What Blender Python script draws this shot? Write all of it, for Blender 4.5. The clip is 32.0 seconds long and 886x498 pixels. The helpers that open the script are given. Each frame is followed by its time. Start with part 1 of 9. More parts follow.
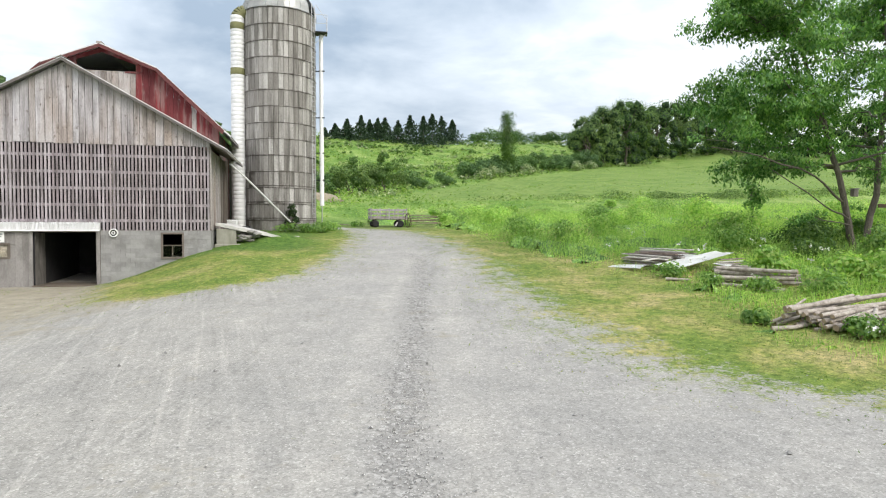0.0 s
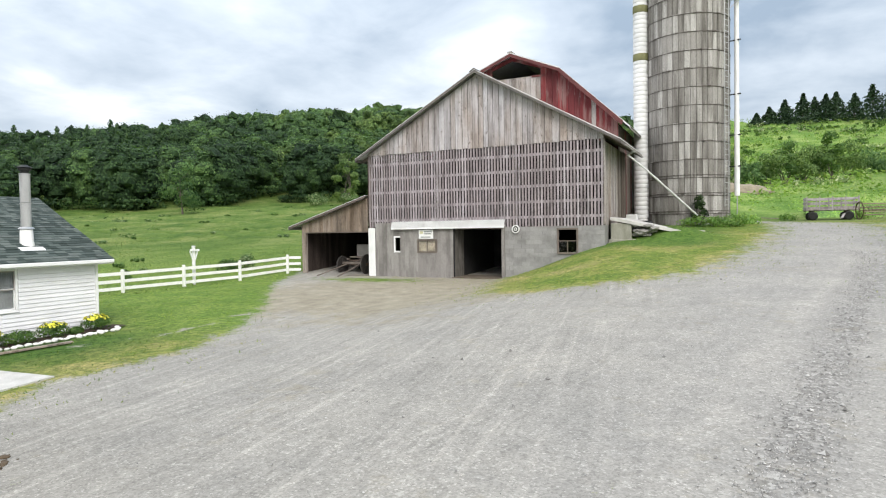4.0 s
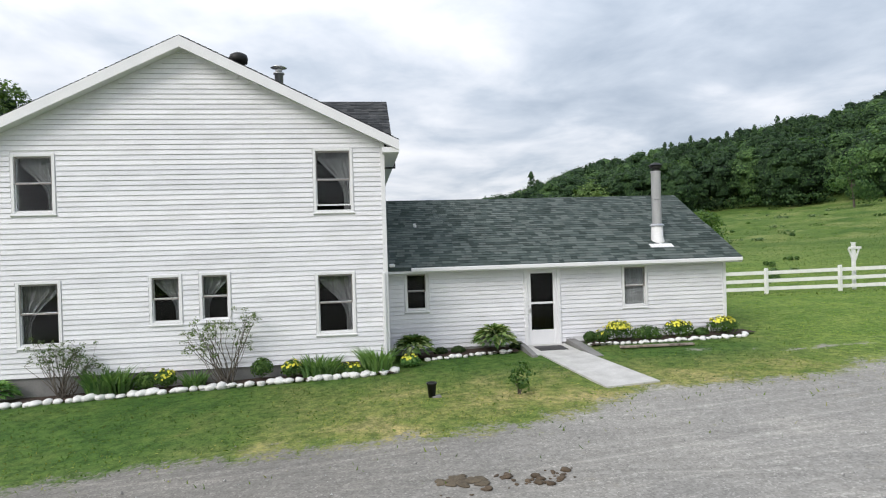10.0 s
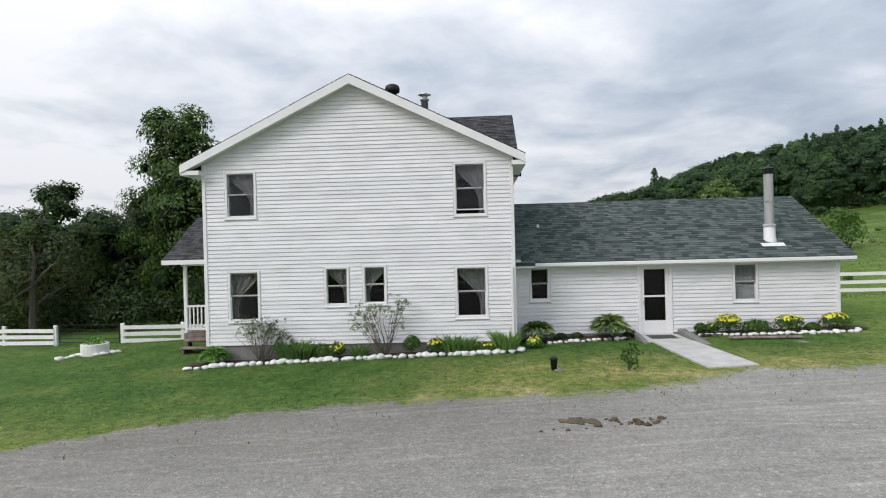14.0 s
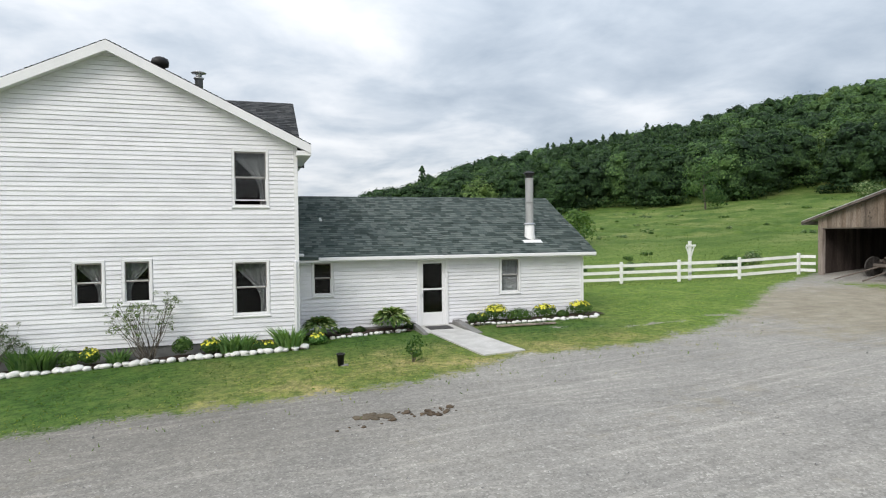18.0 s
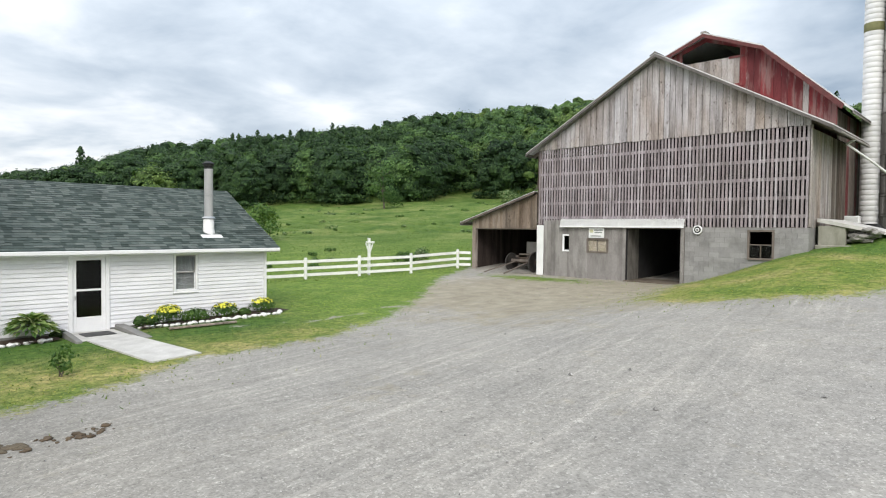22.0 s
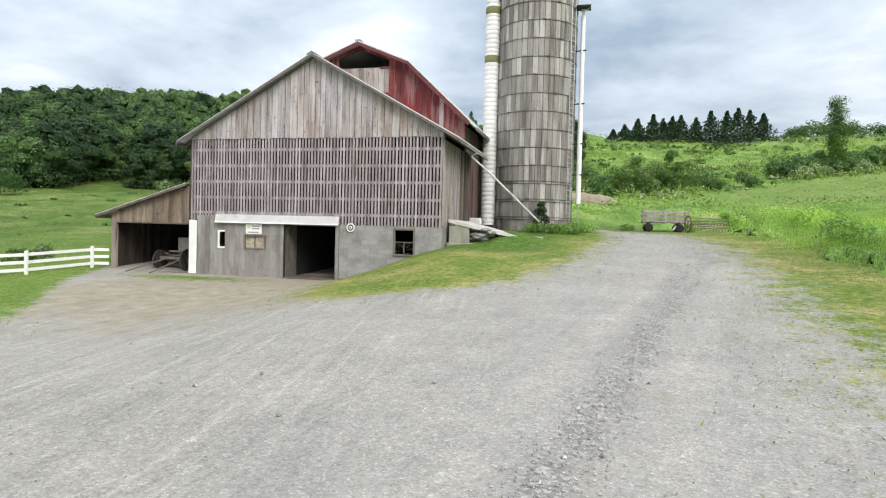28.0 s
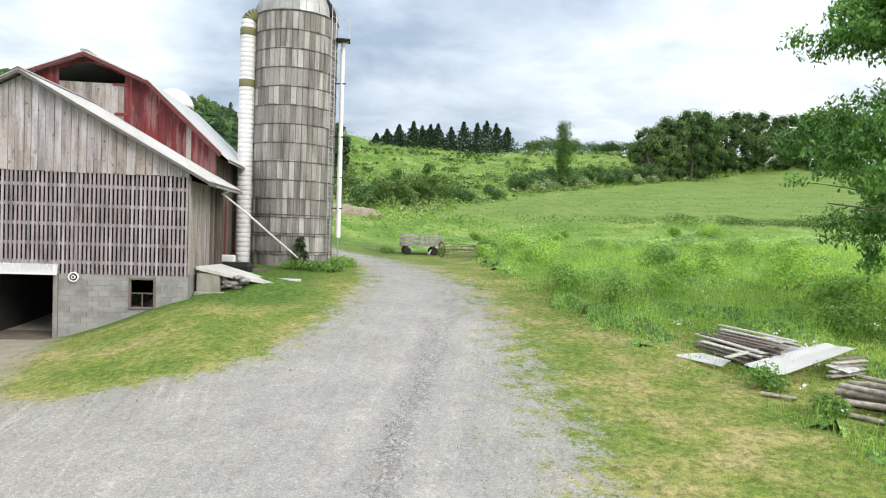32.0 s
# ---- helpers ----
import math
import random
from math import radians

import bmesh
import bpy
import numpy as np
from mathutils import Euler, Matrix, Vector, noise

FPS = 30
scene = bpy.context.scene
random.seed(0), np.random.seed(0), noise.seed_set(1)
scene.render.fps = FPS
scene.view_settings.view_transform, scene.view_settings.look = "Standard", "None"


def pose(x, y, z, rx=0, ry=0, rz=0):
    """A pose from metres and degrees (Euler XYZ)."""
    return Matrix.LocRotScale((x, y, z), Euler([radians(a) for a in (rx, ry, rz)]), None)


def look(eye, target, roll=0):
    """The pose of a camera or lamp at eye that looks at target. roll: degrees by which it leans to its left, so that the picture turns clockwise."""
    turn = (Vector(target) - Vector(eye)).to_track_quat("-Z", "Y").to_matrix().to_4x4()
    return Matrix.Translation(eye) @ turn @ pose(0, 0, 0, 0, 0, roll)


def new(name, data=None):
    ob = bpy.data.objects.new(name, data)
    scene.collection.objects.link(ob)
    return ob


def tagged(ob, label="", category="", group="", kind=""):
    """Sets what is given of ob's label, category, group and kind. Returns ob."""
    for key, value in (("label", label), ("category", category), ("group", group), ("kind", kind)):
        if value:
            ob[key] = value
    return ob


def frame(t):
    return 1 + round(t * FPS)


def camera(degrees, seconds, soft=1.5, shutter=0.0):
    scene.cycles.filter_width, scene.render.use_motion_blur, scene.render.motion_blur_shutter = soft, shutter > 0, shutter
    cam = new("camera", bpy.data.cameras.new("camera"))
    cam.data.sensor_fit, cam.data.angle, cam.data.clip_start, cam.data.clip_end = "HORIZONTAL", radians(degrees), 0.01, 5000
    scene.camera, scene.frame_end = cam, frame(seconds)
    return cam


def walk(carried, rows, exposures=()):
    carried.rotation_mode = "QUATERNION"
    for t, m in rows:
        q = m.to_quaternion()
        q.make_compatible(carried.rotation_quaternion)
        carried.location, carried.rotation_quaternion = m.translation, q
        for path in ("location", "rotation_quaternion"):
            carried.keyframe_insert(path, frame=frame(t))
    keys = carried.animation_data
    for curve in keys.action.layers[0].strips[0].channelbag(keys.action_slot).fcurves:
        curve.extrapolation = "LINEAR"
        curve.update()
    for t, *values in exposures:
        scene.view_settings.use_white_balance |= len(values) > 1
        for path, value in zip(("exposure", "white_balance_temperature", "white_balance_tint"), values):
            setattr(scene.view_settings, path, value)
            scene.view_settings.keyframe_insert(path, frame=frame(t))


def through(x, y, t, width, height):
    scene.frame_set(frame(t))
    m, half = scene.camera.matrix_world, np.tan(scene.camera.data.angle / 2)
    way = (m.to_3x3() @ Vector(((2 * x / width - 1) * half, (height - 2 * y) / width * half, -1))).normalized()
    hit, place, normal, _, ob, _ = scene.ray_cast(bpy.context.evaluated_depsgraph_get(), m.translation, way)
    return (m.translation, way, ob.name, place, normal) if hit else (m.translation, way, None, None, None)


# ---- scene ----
cam = camera(71.2, 32.0, 1.15)
PATH = [
    (0, (-3.226, -3.653, 3.155), (-2.798, -1.7, 3.09), 0.1),
    (0.5, (-2.953, -3.081, 3.13), (-2.635, -1.108, 3.064), 0.1),
    (1, (-2.707, -2.665, 3.12), (-2.537, -0.673, 3.053), -0.1),
    (1.5, (-2.575, -2.154, 3.05), (-2.579, -0.155, 2.985), -0.3),
    (2, (-2.453, -1.844, 3.017), (-2.635, 0.147, 2.954), -0.4),
    (2.5, (-2.321, -1.807, 3.1), (-2.684, 0.158, 3.03), -0.4),
    (4.5, (-2.209, -0.96, 2.839), (-3.226, 0.762, 2.79), -1.0),
    (5, (-2.287, -0.736, 2.843), (-3.451, 0.89, 2.796), -1.1),
    (5.5, (-2.361, -0.49, 2.817), (-3.666, 1.025, 2.774), -1.2),
    (6, (-2.482, -0.286, 2.824), (-3.919, 1.105, 2.783), -1.3),
    (6.5, (-2.641, -0.045, 2.814), (-4.196, 1.211, 2.775), -1.5),
    (7, (-2.865, 0.153, 2.772), (-4.513, 1.285, 2.739), -1.5),
    (7.5, (-3.071, 0.378, 2.801), (-4.808, 1.37, 2.768), -1.6),
    (8, (-3.321, 0.548, 2.792), (-5.127, 1.407, 2.763), -1.5),
    (8.5, (-3.553, 0.756, 2.751), (-5.42, 1.471, 2.729), -1.7),
    (9, (-3.784, 0.908, 2.724), (-5.701, 1.479, 2.708), -1.8),
    (9.5, (-3.89, 0.992, 2.753), (-5.843, 1.419, 2.737), -1.8),
    (10, (-3.598, 1.003, 2.787), (-5.581, 1.266, 2.772), -1.7),
    (10.5, (-2.898, 0.908, 2.791), (-4.895, 1.022, 2.784), -1.7),
    (11, (-1.922, 0.822, 2.826), (-3.922, 0.838, 2.822), -1.7),
    (11.5, (-0.869, 0.699, 2.878), (-2.869, 0.669, 2.87), -1.6),
    (12, (-0.437, 0.658, 2.86), (-2.436, 0.599, 2.851), -1.6),
    (12.5, (-0.523, 0.664, 2.829), (-2.521, 0.58, 2.824), -1.5),
    (13, (-0.752, 0.656, 2.839), (-2.749, 0.555, 2.829), -1.5),
    (13.5, (-0.979, 0.647, 2.815), (-2.976, 0.532, 2.804), -1.5),
    (15.5, (-1.374, 0.473, 2.787), (-3.372, 0.4, 2.768), -1.2),
    (16, (-1.409, 0.423, 2.82), (-3.408, 0.482, 2.792), -1.1),
    (16.5, (-1.402, 0.364, 2.829), (-3.391, 0.574, 2.796), -1.0),
    (17, (-1.388, 0.337, 2.839), (-3.359, 0.673, 2.799), -0.9),
    (17.5, (-1.373, 0.305, 2.828), (-3.316, 0.775, 2.786), -0.8),
    (18, (-1.375, 0.272, 2.851), (-3.279, 0.881, 2.802), -0.6),
    (18.5, (-1.383, 0.258, 2.844), (-3.242, 0.993, 2.793), -0.4),
    (19, (-1.372, 0.293, 2.86), (-3.176, 1.154, 2.805), -0.3),
    (19.5, (-1.37, 0.31, 2.851), (-3.109, 1.297, 2.795), -0.1),
    (20, (-1.383, 0.309, 2.859), (-3.062, 1.394, 2.799), 0.0),
    (20.5, (-1.39, 0.336, 2.868), (-3.007, 1.511, 2.806), 0.2),
    (21, (-1.407, 0.37, 2.864), (-2.967, 1.621, 2.802), 0.3),
    (21.5, (-1.415, 0.394, 2.863), (-2.896, 1.737, 2.8), 0.4),
    (22, (-1.42, 0.417, 2.869), (-2.805, 1.859, 2.805), 0.6),
    (22.5, (-1.404, 0.456, 2.874), (-2.692, 1.984, 2.81), 0.7),
    (23, (-1.403, 0.493, 2.862), (-2.599, 2.095, 2.799), 0.9),
    (23.5, (-1.388, 0.511, 2.857), (-2.494, 2.176, 2.795), 1.0),
    (24, (-1.357, 0.554, 2.862), (-2.377, 2.273, 2.799), 1.1),
    (24.5, (-1.353, 0.61, 2.866), (-2.286, 2.378, 2.804), 1.2),
    (25, (-1.339, 0.683, 2.855), (-2.166, 2.503, 2.795), 1.3),
    (25.5, (-1.308, 0.762, 2.85), (-2.031, 2.626, 2.792), 1.4),
    (26, (-1.311, 0.844, 2.837), (-1.938, 2.742, 2.781), 1.5),
    (26.5, (-1.284, 0.906, 2.849), (-1.834, 2.828, 2.793), 1.5),
    (28.5, (-1.094, 1.216, 2.972), (-1.544, 3.164, 2.913), 1.6),
    (29, (-1.055, 1.288, 3.219), (-1.434, 3.251, 3.158), 1.7),
    (29.5, (-1.056, 1.349, 3.462), (-1.355, 3.325, 3.401), 1.8),
    (30, (-1.043, 1.374, 3.73), (-1.246, 3.363, 3.67), 1.8),
    (30.5, (-1.023, 1.415, 4.026), (-1.112, 3.412, 3.968), 1.8),
    (31, (-0.99, 1.447, 4.4), (-0.954, 3.446, 4.342), 1.9),
    (31.5, (-0.933, 1.521, 4.751), (-0.777, 3.514, 4.695), 2.0),
    (32, (-0.909, 1.62, 5.142), (-0.653, 3.602, 5.085), 2.0),
]
EXPOSURES = [(t, stops, 6520 - (180 if 8 < t < 18 else 80 if 5 < t < 22 else 0), 12 if 8 < t < 18 else 10) for t, stops in ((0, 0.24), (2.5, 0.2), (6, 0.09), (7.5, -0.01), (9, -0.12), (11, -0.28), (13.5, -0.38), (16, -0.32), (19, -0.13), (21, -0.02), (23, 0.07), (26, 0.15), (29, 0.18), (32, 0.24))]
walk(cam, [(t, look(eye, target, roll)) for t, eye, target, roll in PATH], EXPOSURES)

# ---- world and sun: a bright overcast sky with grey-blue cloud decks ----
def sky_world():
    w = bpy.data.worlds.new("overcast_sky")
    w.use_nodes = True
    scene.world = w
    nt = w.node_tree
    nt.nodes.clear()
    N, L = nt.nodes.new, nt.links.new
    out, bg = N("ShaderNodeOutputWorld"), N("ShaderNodeBackground")
    sky = N("ShaderNodeTexSky")
    sky.sky_type, sky.sun_disc = "NISHITA", False
    sky.sun_elevation, sky.sun_rotation = radians(SUN_UP), radians(SUN_TURN)
    tc, sep = N("ShaderNodeTexCoord"), N("ShaderNodeSeparateXYZ")
    L(tc.outputs["Generated"], sep.inputs[0])
    up = N("ShaderNodeMath"); up.operation = "MAXIMUM"; up.inputs[1].default_value = 0.0
    L(sep.outputs["Z"], up.inputs[0])
    lift = N("ShaderNodeMath"); lift.operation = "ADD"; lift.inputs[1].default_value = 0.16
    L(up.outputs[0], lift.inputs[0])
    dx, dy = N("ShaderNodeMath"), N("ShaderNodeMath")
    dx.operation = dy.operation = "DIVIDE"
    L(sep.outputs["X"], dx.inputs[0]); L(lift.outputs[0], dx.inputs[1])
    L(sep.outputs["Y"], dy.inputs[0]); L(lift.outputs[0], dy.inputs[1])
    plane = N("ShaderNodeCombineXYZ")
    L(dx.outputs[0], plane.inputs[0]); L(dy.outputs[0], plane.inputs[1])
    plane.inputs[2].default_value = 3.7
    big, small = N("ShaderNodeTexNoise"), N("ShaderNodeTexNoise")
    big.inputs["Scale"].default_value, big.inputs["Detail"].default_value, big.inputs["Roughness"].default_value = 0.5, 5, 0.5
    small.inputs["Scale"].default_value, small.inputs["Detail"].default_value, small.inputs["Roughness"].default_value = 1.9, 7, 0.55
    big.inputs["Distortion"].default_value = 0.35
    small.inputs["Distortion"].default_value = 0.25
    L(plane.outputs[0], big.inputs["Vector"]); L(plane.outputs[0], small.inputs["Vector"])
    both = N("ShaderNodeMix"); both.data_type = "FLOAT"; both.inputs["Factor"].default_value = 0.36
    L(big.outputs["Fac"], both.inputs["A"]); L(small.outputs["Fac"], both.inputs["B"])
    ramp = N("ShaderNodeValToRGB")
    e = ramp.color_ramp.elements
    e[0].position, e[0].color = 0.34, CLOUD_DARK
    e[1].position, e[1].color = 0.61, CLOUD_LIGHT
    m = e.new(0.485); m.color = CLOUD_MID
    # the deck is thicker to the north
    thick = N("ShaderNodeMath"); thick.operation = "MULTIPLY_ADD"; thick.inputs[1].default_value = -0.115
    L(sep.outputs["Y"], thick.inputs[0]); L(both.outputs["Result"], thick.inputs[2])
    over = N("ShaderNodeMath"); over.operation = "ADD"; over.inputs[1].default_value = 0.006
    L(thick.outputs[0], over.inputs[0])
    east = N("ShaderNodeMath"); east.operation = "MAXIMUM"; east.inputs[1].default_value = 0.0
    L(sep.outputs["X"], east.inputs[0])
    thin = N("ShaderNodeMath"); thin.operation = "MULTIPLY_ADD"; thin.inputs[1].default_value = 0.10
    L(east.outputs[0], thin.inputs[0]); L(over.outputs[0], thin.inputs[2])
    # the deck breaks up low down to the west and east
    low = N("ShaderNodeMath"); low.operation = "MULTIPLY_ADD"; low.use_clamp = True; low.inputs[1].default_value = -3.6; low.inputs[2].default_value = 1.0
    L(up.outputs[0], low.inputs[0])
    side = N("ShaderNodeMath"); side.operation = "ABSOLUTE"
    L(sep.outputs["X"], side.inputs[0])
    gap = N("ShaderNodeMath"); gap.operation = "MULTIPLY"
    L(low.outputs[0], gap.inputs[0]); L(side.outputs[0], gap.inputs[1])
    clear = N("ShaderNodeMath"); clear.operation = "MULTIPLY_ADD"; clear.inputs[1].default_value = 0.13
    L(gap.outputs[0], clear.inputs[0]); L(thin.outputs[0], clear.inputs[2])
    L(clear.outputs[0], ramp.inputs["Fac"])
    # thin places let the sky's own light through
    mix = N("ShaderNodeMix"); mix.data_type = "RGBA"; mix.inputs["Factor"].default_value = 0.93
    tone = N("ShaderNodeMix"); tone.data_type = "RGBA"; tone.blend_type = "MULTIPLY"; tone.inputs["Factor"].default_value = 1.0
    L(sky.outputs[0], tone.inputs["A"]); tone.inputs["B"].default_value = (1, 1, 1, 1)
    L(tone.outputs["Result"], mix.inputs["A"]); L(ramp.outputs[0], mix.inputs["B"])
    # an overcast sky is brighter overhead than at the horizon
    zen = N("ShaderNodeMath"); zen.operation = "MULTIPLY_ADD"; zen.inputs[1].default_value = 1.0; zen.inputs[2].default_value = 0.9
    L(up.outputs[0], zen.inputs[0])
    full = N("ShaderNodeVectorMath"); full.operation = "SCALE"
    L(mix.outputs["Result"], full.inputs[0]); L(zen.outputs[0], full.inputs["Scale"])
    L(full.outputs[0], bg.inputs["Color"])
    bg.inputs["Strength"].default_value = SKY_STRENGTH
    L(bg.outputs[0], out.inputs[0])


SUN_UP, SUN_TURN = 36.0, 138.0
SKY_STRENGTH = 0.12
CLOUD_DARK, CLOUD_MID, CLOUD_LIGHT = (2.75, 3.45, 4.3, 1), (5.65, 6.25, 6.9, 1), (9.4, 9.5, 9.6, 1)
sky_world()
sun = new("sun", bpy.data.lights.new("sun", "SUN"))
sun.data.energy, sun.data.angle, sun.data.color = 2.1, radians(24), (1.0, 0.94, 0.86)
sun.matrix_world = Matrix.Rotation(radians(-SUN_TURN), 4, "Z") @ Matrix.Rotation(radians(SUN_UP - 90), 4, "X")

# ---- materials ----
def shader(name, rough=0.8, metal=0.0, spec=0.3):
    m = bpy.data.materials.new(name)
    m.use_nodes = True
    nt = m.node_tree
    b = nt.nodes["Principled BSDF"]
    b.inputs["Roughness"].default_value, b.inputs["Metallic"].default_value = rough, metal
    b.inputs["Specular IOR Level"].default_value = spec
    return m, nt, b


def node_noise(nt, scale, detail=4.0, rough=0.55, stretch=(1, 1, 1), space="Object", shift=0.0):
    tc, mp, n = (nt.nodes.new(k) for k in ("ShaderNodeTexCoord", "ShaderNodeMapping", "ShaderNodeTexNoise"))
    mp.inputs["Scale"].default_value = stretch
    mp.inputs["Location"].default_value = (shift, shift * 0.7, shift * 1.3)
    n.inputs["Scale"].default_value, n.inputs["Detail"].default_value, n.inputs["Roughness"].default_value = scale, detail, rough
    if space == "World":
        g = nt.nodes.new("ShaderNodeNewGeometry")
        nt.links.new(g.outputs["Position"], mp.inputs["Vector"])
    else:
        nt.links.new(tc.outputs[space], mp.inputs["Vector"])
    nt.links.new(mp.outputs[0], n.inputs["Vector"])
    return n.outputs["Fac"]


def node_ramp(nt, fac, stops):
    r = nt.nodes.new("ShaderNodeValToRGB")
    e = r.color_ramp.elements
    for k, (p, c) in enumerate(stops):
        if k < 2:
            e[k].position = p
        s = e[k] if k < 2 else e.new(p)
        s.color = (*c, 1) if len(c) == 3 else c
    nt.links.new(fac, r.inputs["Fac"])
    return r.outputs["Color"]


def node_mix(nt, fac, a, b, blend="MIX"):
    m = nt.nodes.new("ShaderNodeMix")
    m.data_type, m.blend_type = "RGBA", blend
    for key, v in (("Factor", fac), ("A", a), ("B", b)):
        if hasattr(v, "links"):
            nt.links.new(v, m.inputs[key])
        elif key == "Factor":
            m.inputs[key].default_value = v
        else:
            m.inputs[key].default_value = (*v, 1) if len(v) == 3 else v
    return m.outputs["Result"]


def node_bump(nt, b, height, strength=0.3, distance=0.02):
    n = nt.nodes.new("ShaderNodeBump")
    n.inputs["Strength"].default_value, n.inputs["Distance"].default_value = strength, distance
    nt.links.new(height, n.inputs["Height"])
    nt.links.new(n.outputs[0], b.inputs["Normal"])


def node_random(nt, island=False):
    if island:
        return nt.nodes.new("ShaderNodeNewGeometry").outputs["Random Per Island"]
    return nt.nodes.new("ShaderNodeObjectInfo").outputs["Random"]


def plain(name, dark, light, scale=6.0, rough=0.7, metal=0.0, stretch=(1, 1, 1), bump=0.15, fine=40.0, spec=0.3, space="World"):
    """A surface with stains at one scale and grain at a finer one."""
    m, nt, b = shader(name, rough, metal, spec)
    n1, n2 = node_noise(nt, scale, 5, 0.6, stretch, space), node_noise(nt, fine, 3, 0.6, stretch, space, 3.1)
    c = node_ramp(nt, n1, ((0.3, dark), (0.7, light)))
    c = node_mix(nt, 0.25, c, node_ramp(nt, n2, ((0.3, [v * 0.6 for v in dark]), (0.7, light))))
    nt.links.new(c, b.inputs["Base Color"])
    if bump:
        node_bump(nt, b, n2, bump, 0.01)
    return m


def pieces(name, tones, scale=8.0, rough=0.8, stretch=(1, 1, 1), island=False, bump=0.3, fine=60.0, grime=0.35, spec=0.25, metal=0.0, knots=False, worn=None):
    """Boards, staves, shingles, leaves: each piece takes its own tone, and all are stained and grained."""
    m, nt, b = shader(name, rough, metal, spec)
    n = len(tones)
    c = node_ramp(nt, node_random(nt, island), [((k + 0.5) / n, t) for k, t in enumerate(tones)])
    n1, n2 = node_noise(nt, scale, 5, 0.65, stretch, "World"), node_noise(nt, fine, 3, 0.6, stretch, "World", 5.0)
    c = node_mix(nt, grime, c, node_ramp(nt, n1, ((0.38, (0.36, 0.35, 0.34)), (0.56, (1.0, 1.0, 1.0)))), "MULTIPLY")
    c = node_mix(nt, grime * 0.8, c, node_ramp(nt, n2, ((0.42, (0.5, 0.5, 0.5)), (0.55, (1.06, 1.06, 1.06)))), "MULTIPLY")
    if worn:
        w = node_noise(nt, 0.9, 8, 0.75, (3, 3, 0.35), "World", 7.0)
        c = node_mix(nt, node_ramp(nt, w, ((0.51, (0, 0, 0)), (0.60, (0.85, 0.85, 0.85)))), c, worn)
    if knots:
        tc, mp, v = (nt.nodes.new(k) for k in ("ShaderNodeNewGeometry", "ShaderNodeMapping", "ShaderNodeTexVoronoi"))
        mp.inputs["Scale"].default_value = (1.0, 1.0, 0.55)
        v.inputs["Scale"].default_value = 3.6
        nt.links.new(tc.outputs["Position"], mp.inputs["Vector"]); nt.links.new(mp.outputs[0], v.inputs["Vector"])
        c = node_mix(nt, 1.0, c, node_ramp(nt, v.outputs["Distance"], ((0.05, (0.3, 0.26, 0.23)), (0.13, (1, 1, 1)))), "MULTIPLY")
        blot = node_noise(nt, 5.0, 5, 0.65, (1.8, 1.8, 0.9), "World", 13.0)
        c = node_mix(nt, 1.0, c, node_ramp(nt, blot, ((0.60, (1, 1, 1)), (0.70, (0.42, 0.37, 0.33)))), "MULTIPLY")
        brown = node_noise(nt, 0.45, 5, 0.6, (1.6, 1.6, 0.5), "World", 17.0)
        c = node_mix(nt, 0.7, c, node_ramp(nt, brown, ((0.44, (1, 1, 1)), (0.64, (0.68, 0.58, 0.48)))), "MULTIPLY")
    nt.links.new(c, b.inputs["Base Color"])
    if bump:
        node_bump(nt, b, n2, bump, 0.006)
    return m


def foliage(name, tones, through=0.35, rough=0.55, patch_scale=0.35):
    """Leaves, with light shining through them."""
    m, nt, b = shader(name, rough, 0, 0.25)
    n = len(tones)
    c = node_ramp(nt, node_random(nt, True), [((k + 0.5) / n, t) for k, t in enumerate(tones)])
    patch = node_noise(nt, patch_scale, 3, 0.6, (1, 1, 1), "World")
    c = node_mix(nt, 0.5, c, node_ramp(nt, patch, ((0.40, (0.5, 0.56, 0.5)), (0.60, (1.4, 1.32, 1.1)))), "MULTIPLY")
    nt.links.new(c, b.inputs["Base Color"])
    t = nt.nodes.new("ShaderNodeBsdfTranslucent")
    nt.links.new(node_mix(nt, 1.0, c, (1.5, 1.6, 0.7), "MULTIPLY"), t.inputs["Color"])
    mixed = nt.nodes.new("ShaderNodeMixShader")
    mixed.inputs[0].default_value = through
    nt.links.new(b.outputs[0], mixed.inputs[1]); nt.links.new(t.outputs[0], mixed.inputs[2])
    nt.links.new(mixed.outputs[0], nt.nodes["Material Output"].inputs[0])
    return m


def canopy(name, tones, broad=0.07, leafy=1.5, depth=0.9):
    """A crown's leafy skin: each clump takes its own tone, with shading between leaf masses mottled into the colour."""
    m, nt, b = shader(name, 0.75, 0, 0.2)
    n = len(tones)
    c = node_ramp(nt, node_random(nt, True), [((k + 0.5) / n, t) for k, t in enumerate(tones)])
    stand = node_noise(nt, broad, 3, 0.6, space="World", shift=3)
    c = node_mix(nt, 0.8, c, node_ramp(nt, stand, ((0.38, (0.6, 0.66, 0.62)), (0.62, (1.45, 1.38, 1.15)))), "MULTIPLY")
    # The bump's own noise paints hollows shaded and humps lit.
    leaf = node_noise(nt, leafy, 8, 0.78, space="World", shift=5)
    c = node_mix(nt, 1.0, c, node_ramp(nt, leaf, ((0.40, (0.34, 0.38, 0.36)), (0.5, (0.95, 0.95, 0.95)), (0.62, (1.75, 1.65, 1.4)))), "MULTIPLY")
    nt.links.new(c, b.inputs["Base Color"])
    node_bump(nt, b, leaf, 1.0, depth)
    return m


# ---- mesh helpers ----
def world_of(ob):
    return Matrix() if ob is None else world_of(ob.parent) @ ob.matrix_parent_inverse @ ob.matrix_basis


def under(ob, parent):
    """Makes ob a part of parent, with its own coordinates left in the world's."""
    if parent is not None:
        ob.parent = parent
        ob.matrix_parent_inverse = world_of(parent).inverted()
    return ob


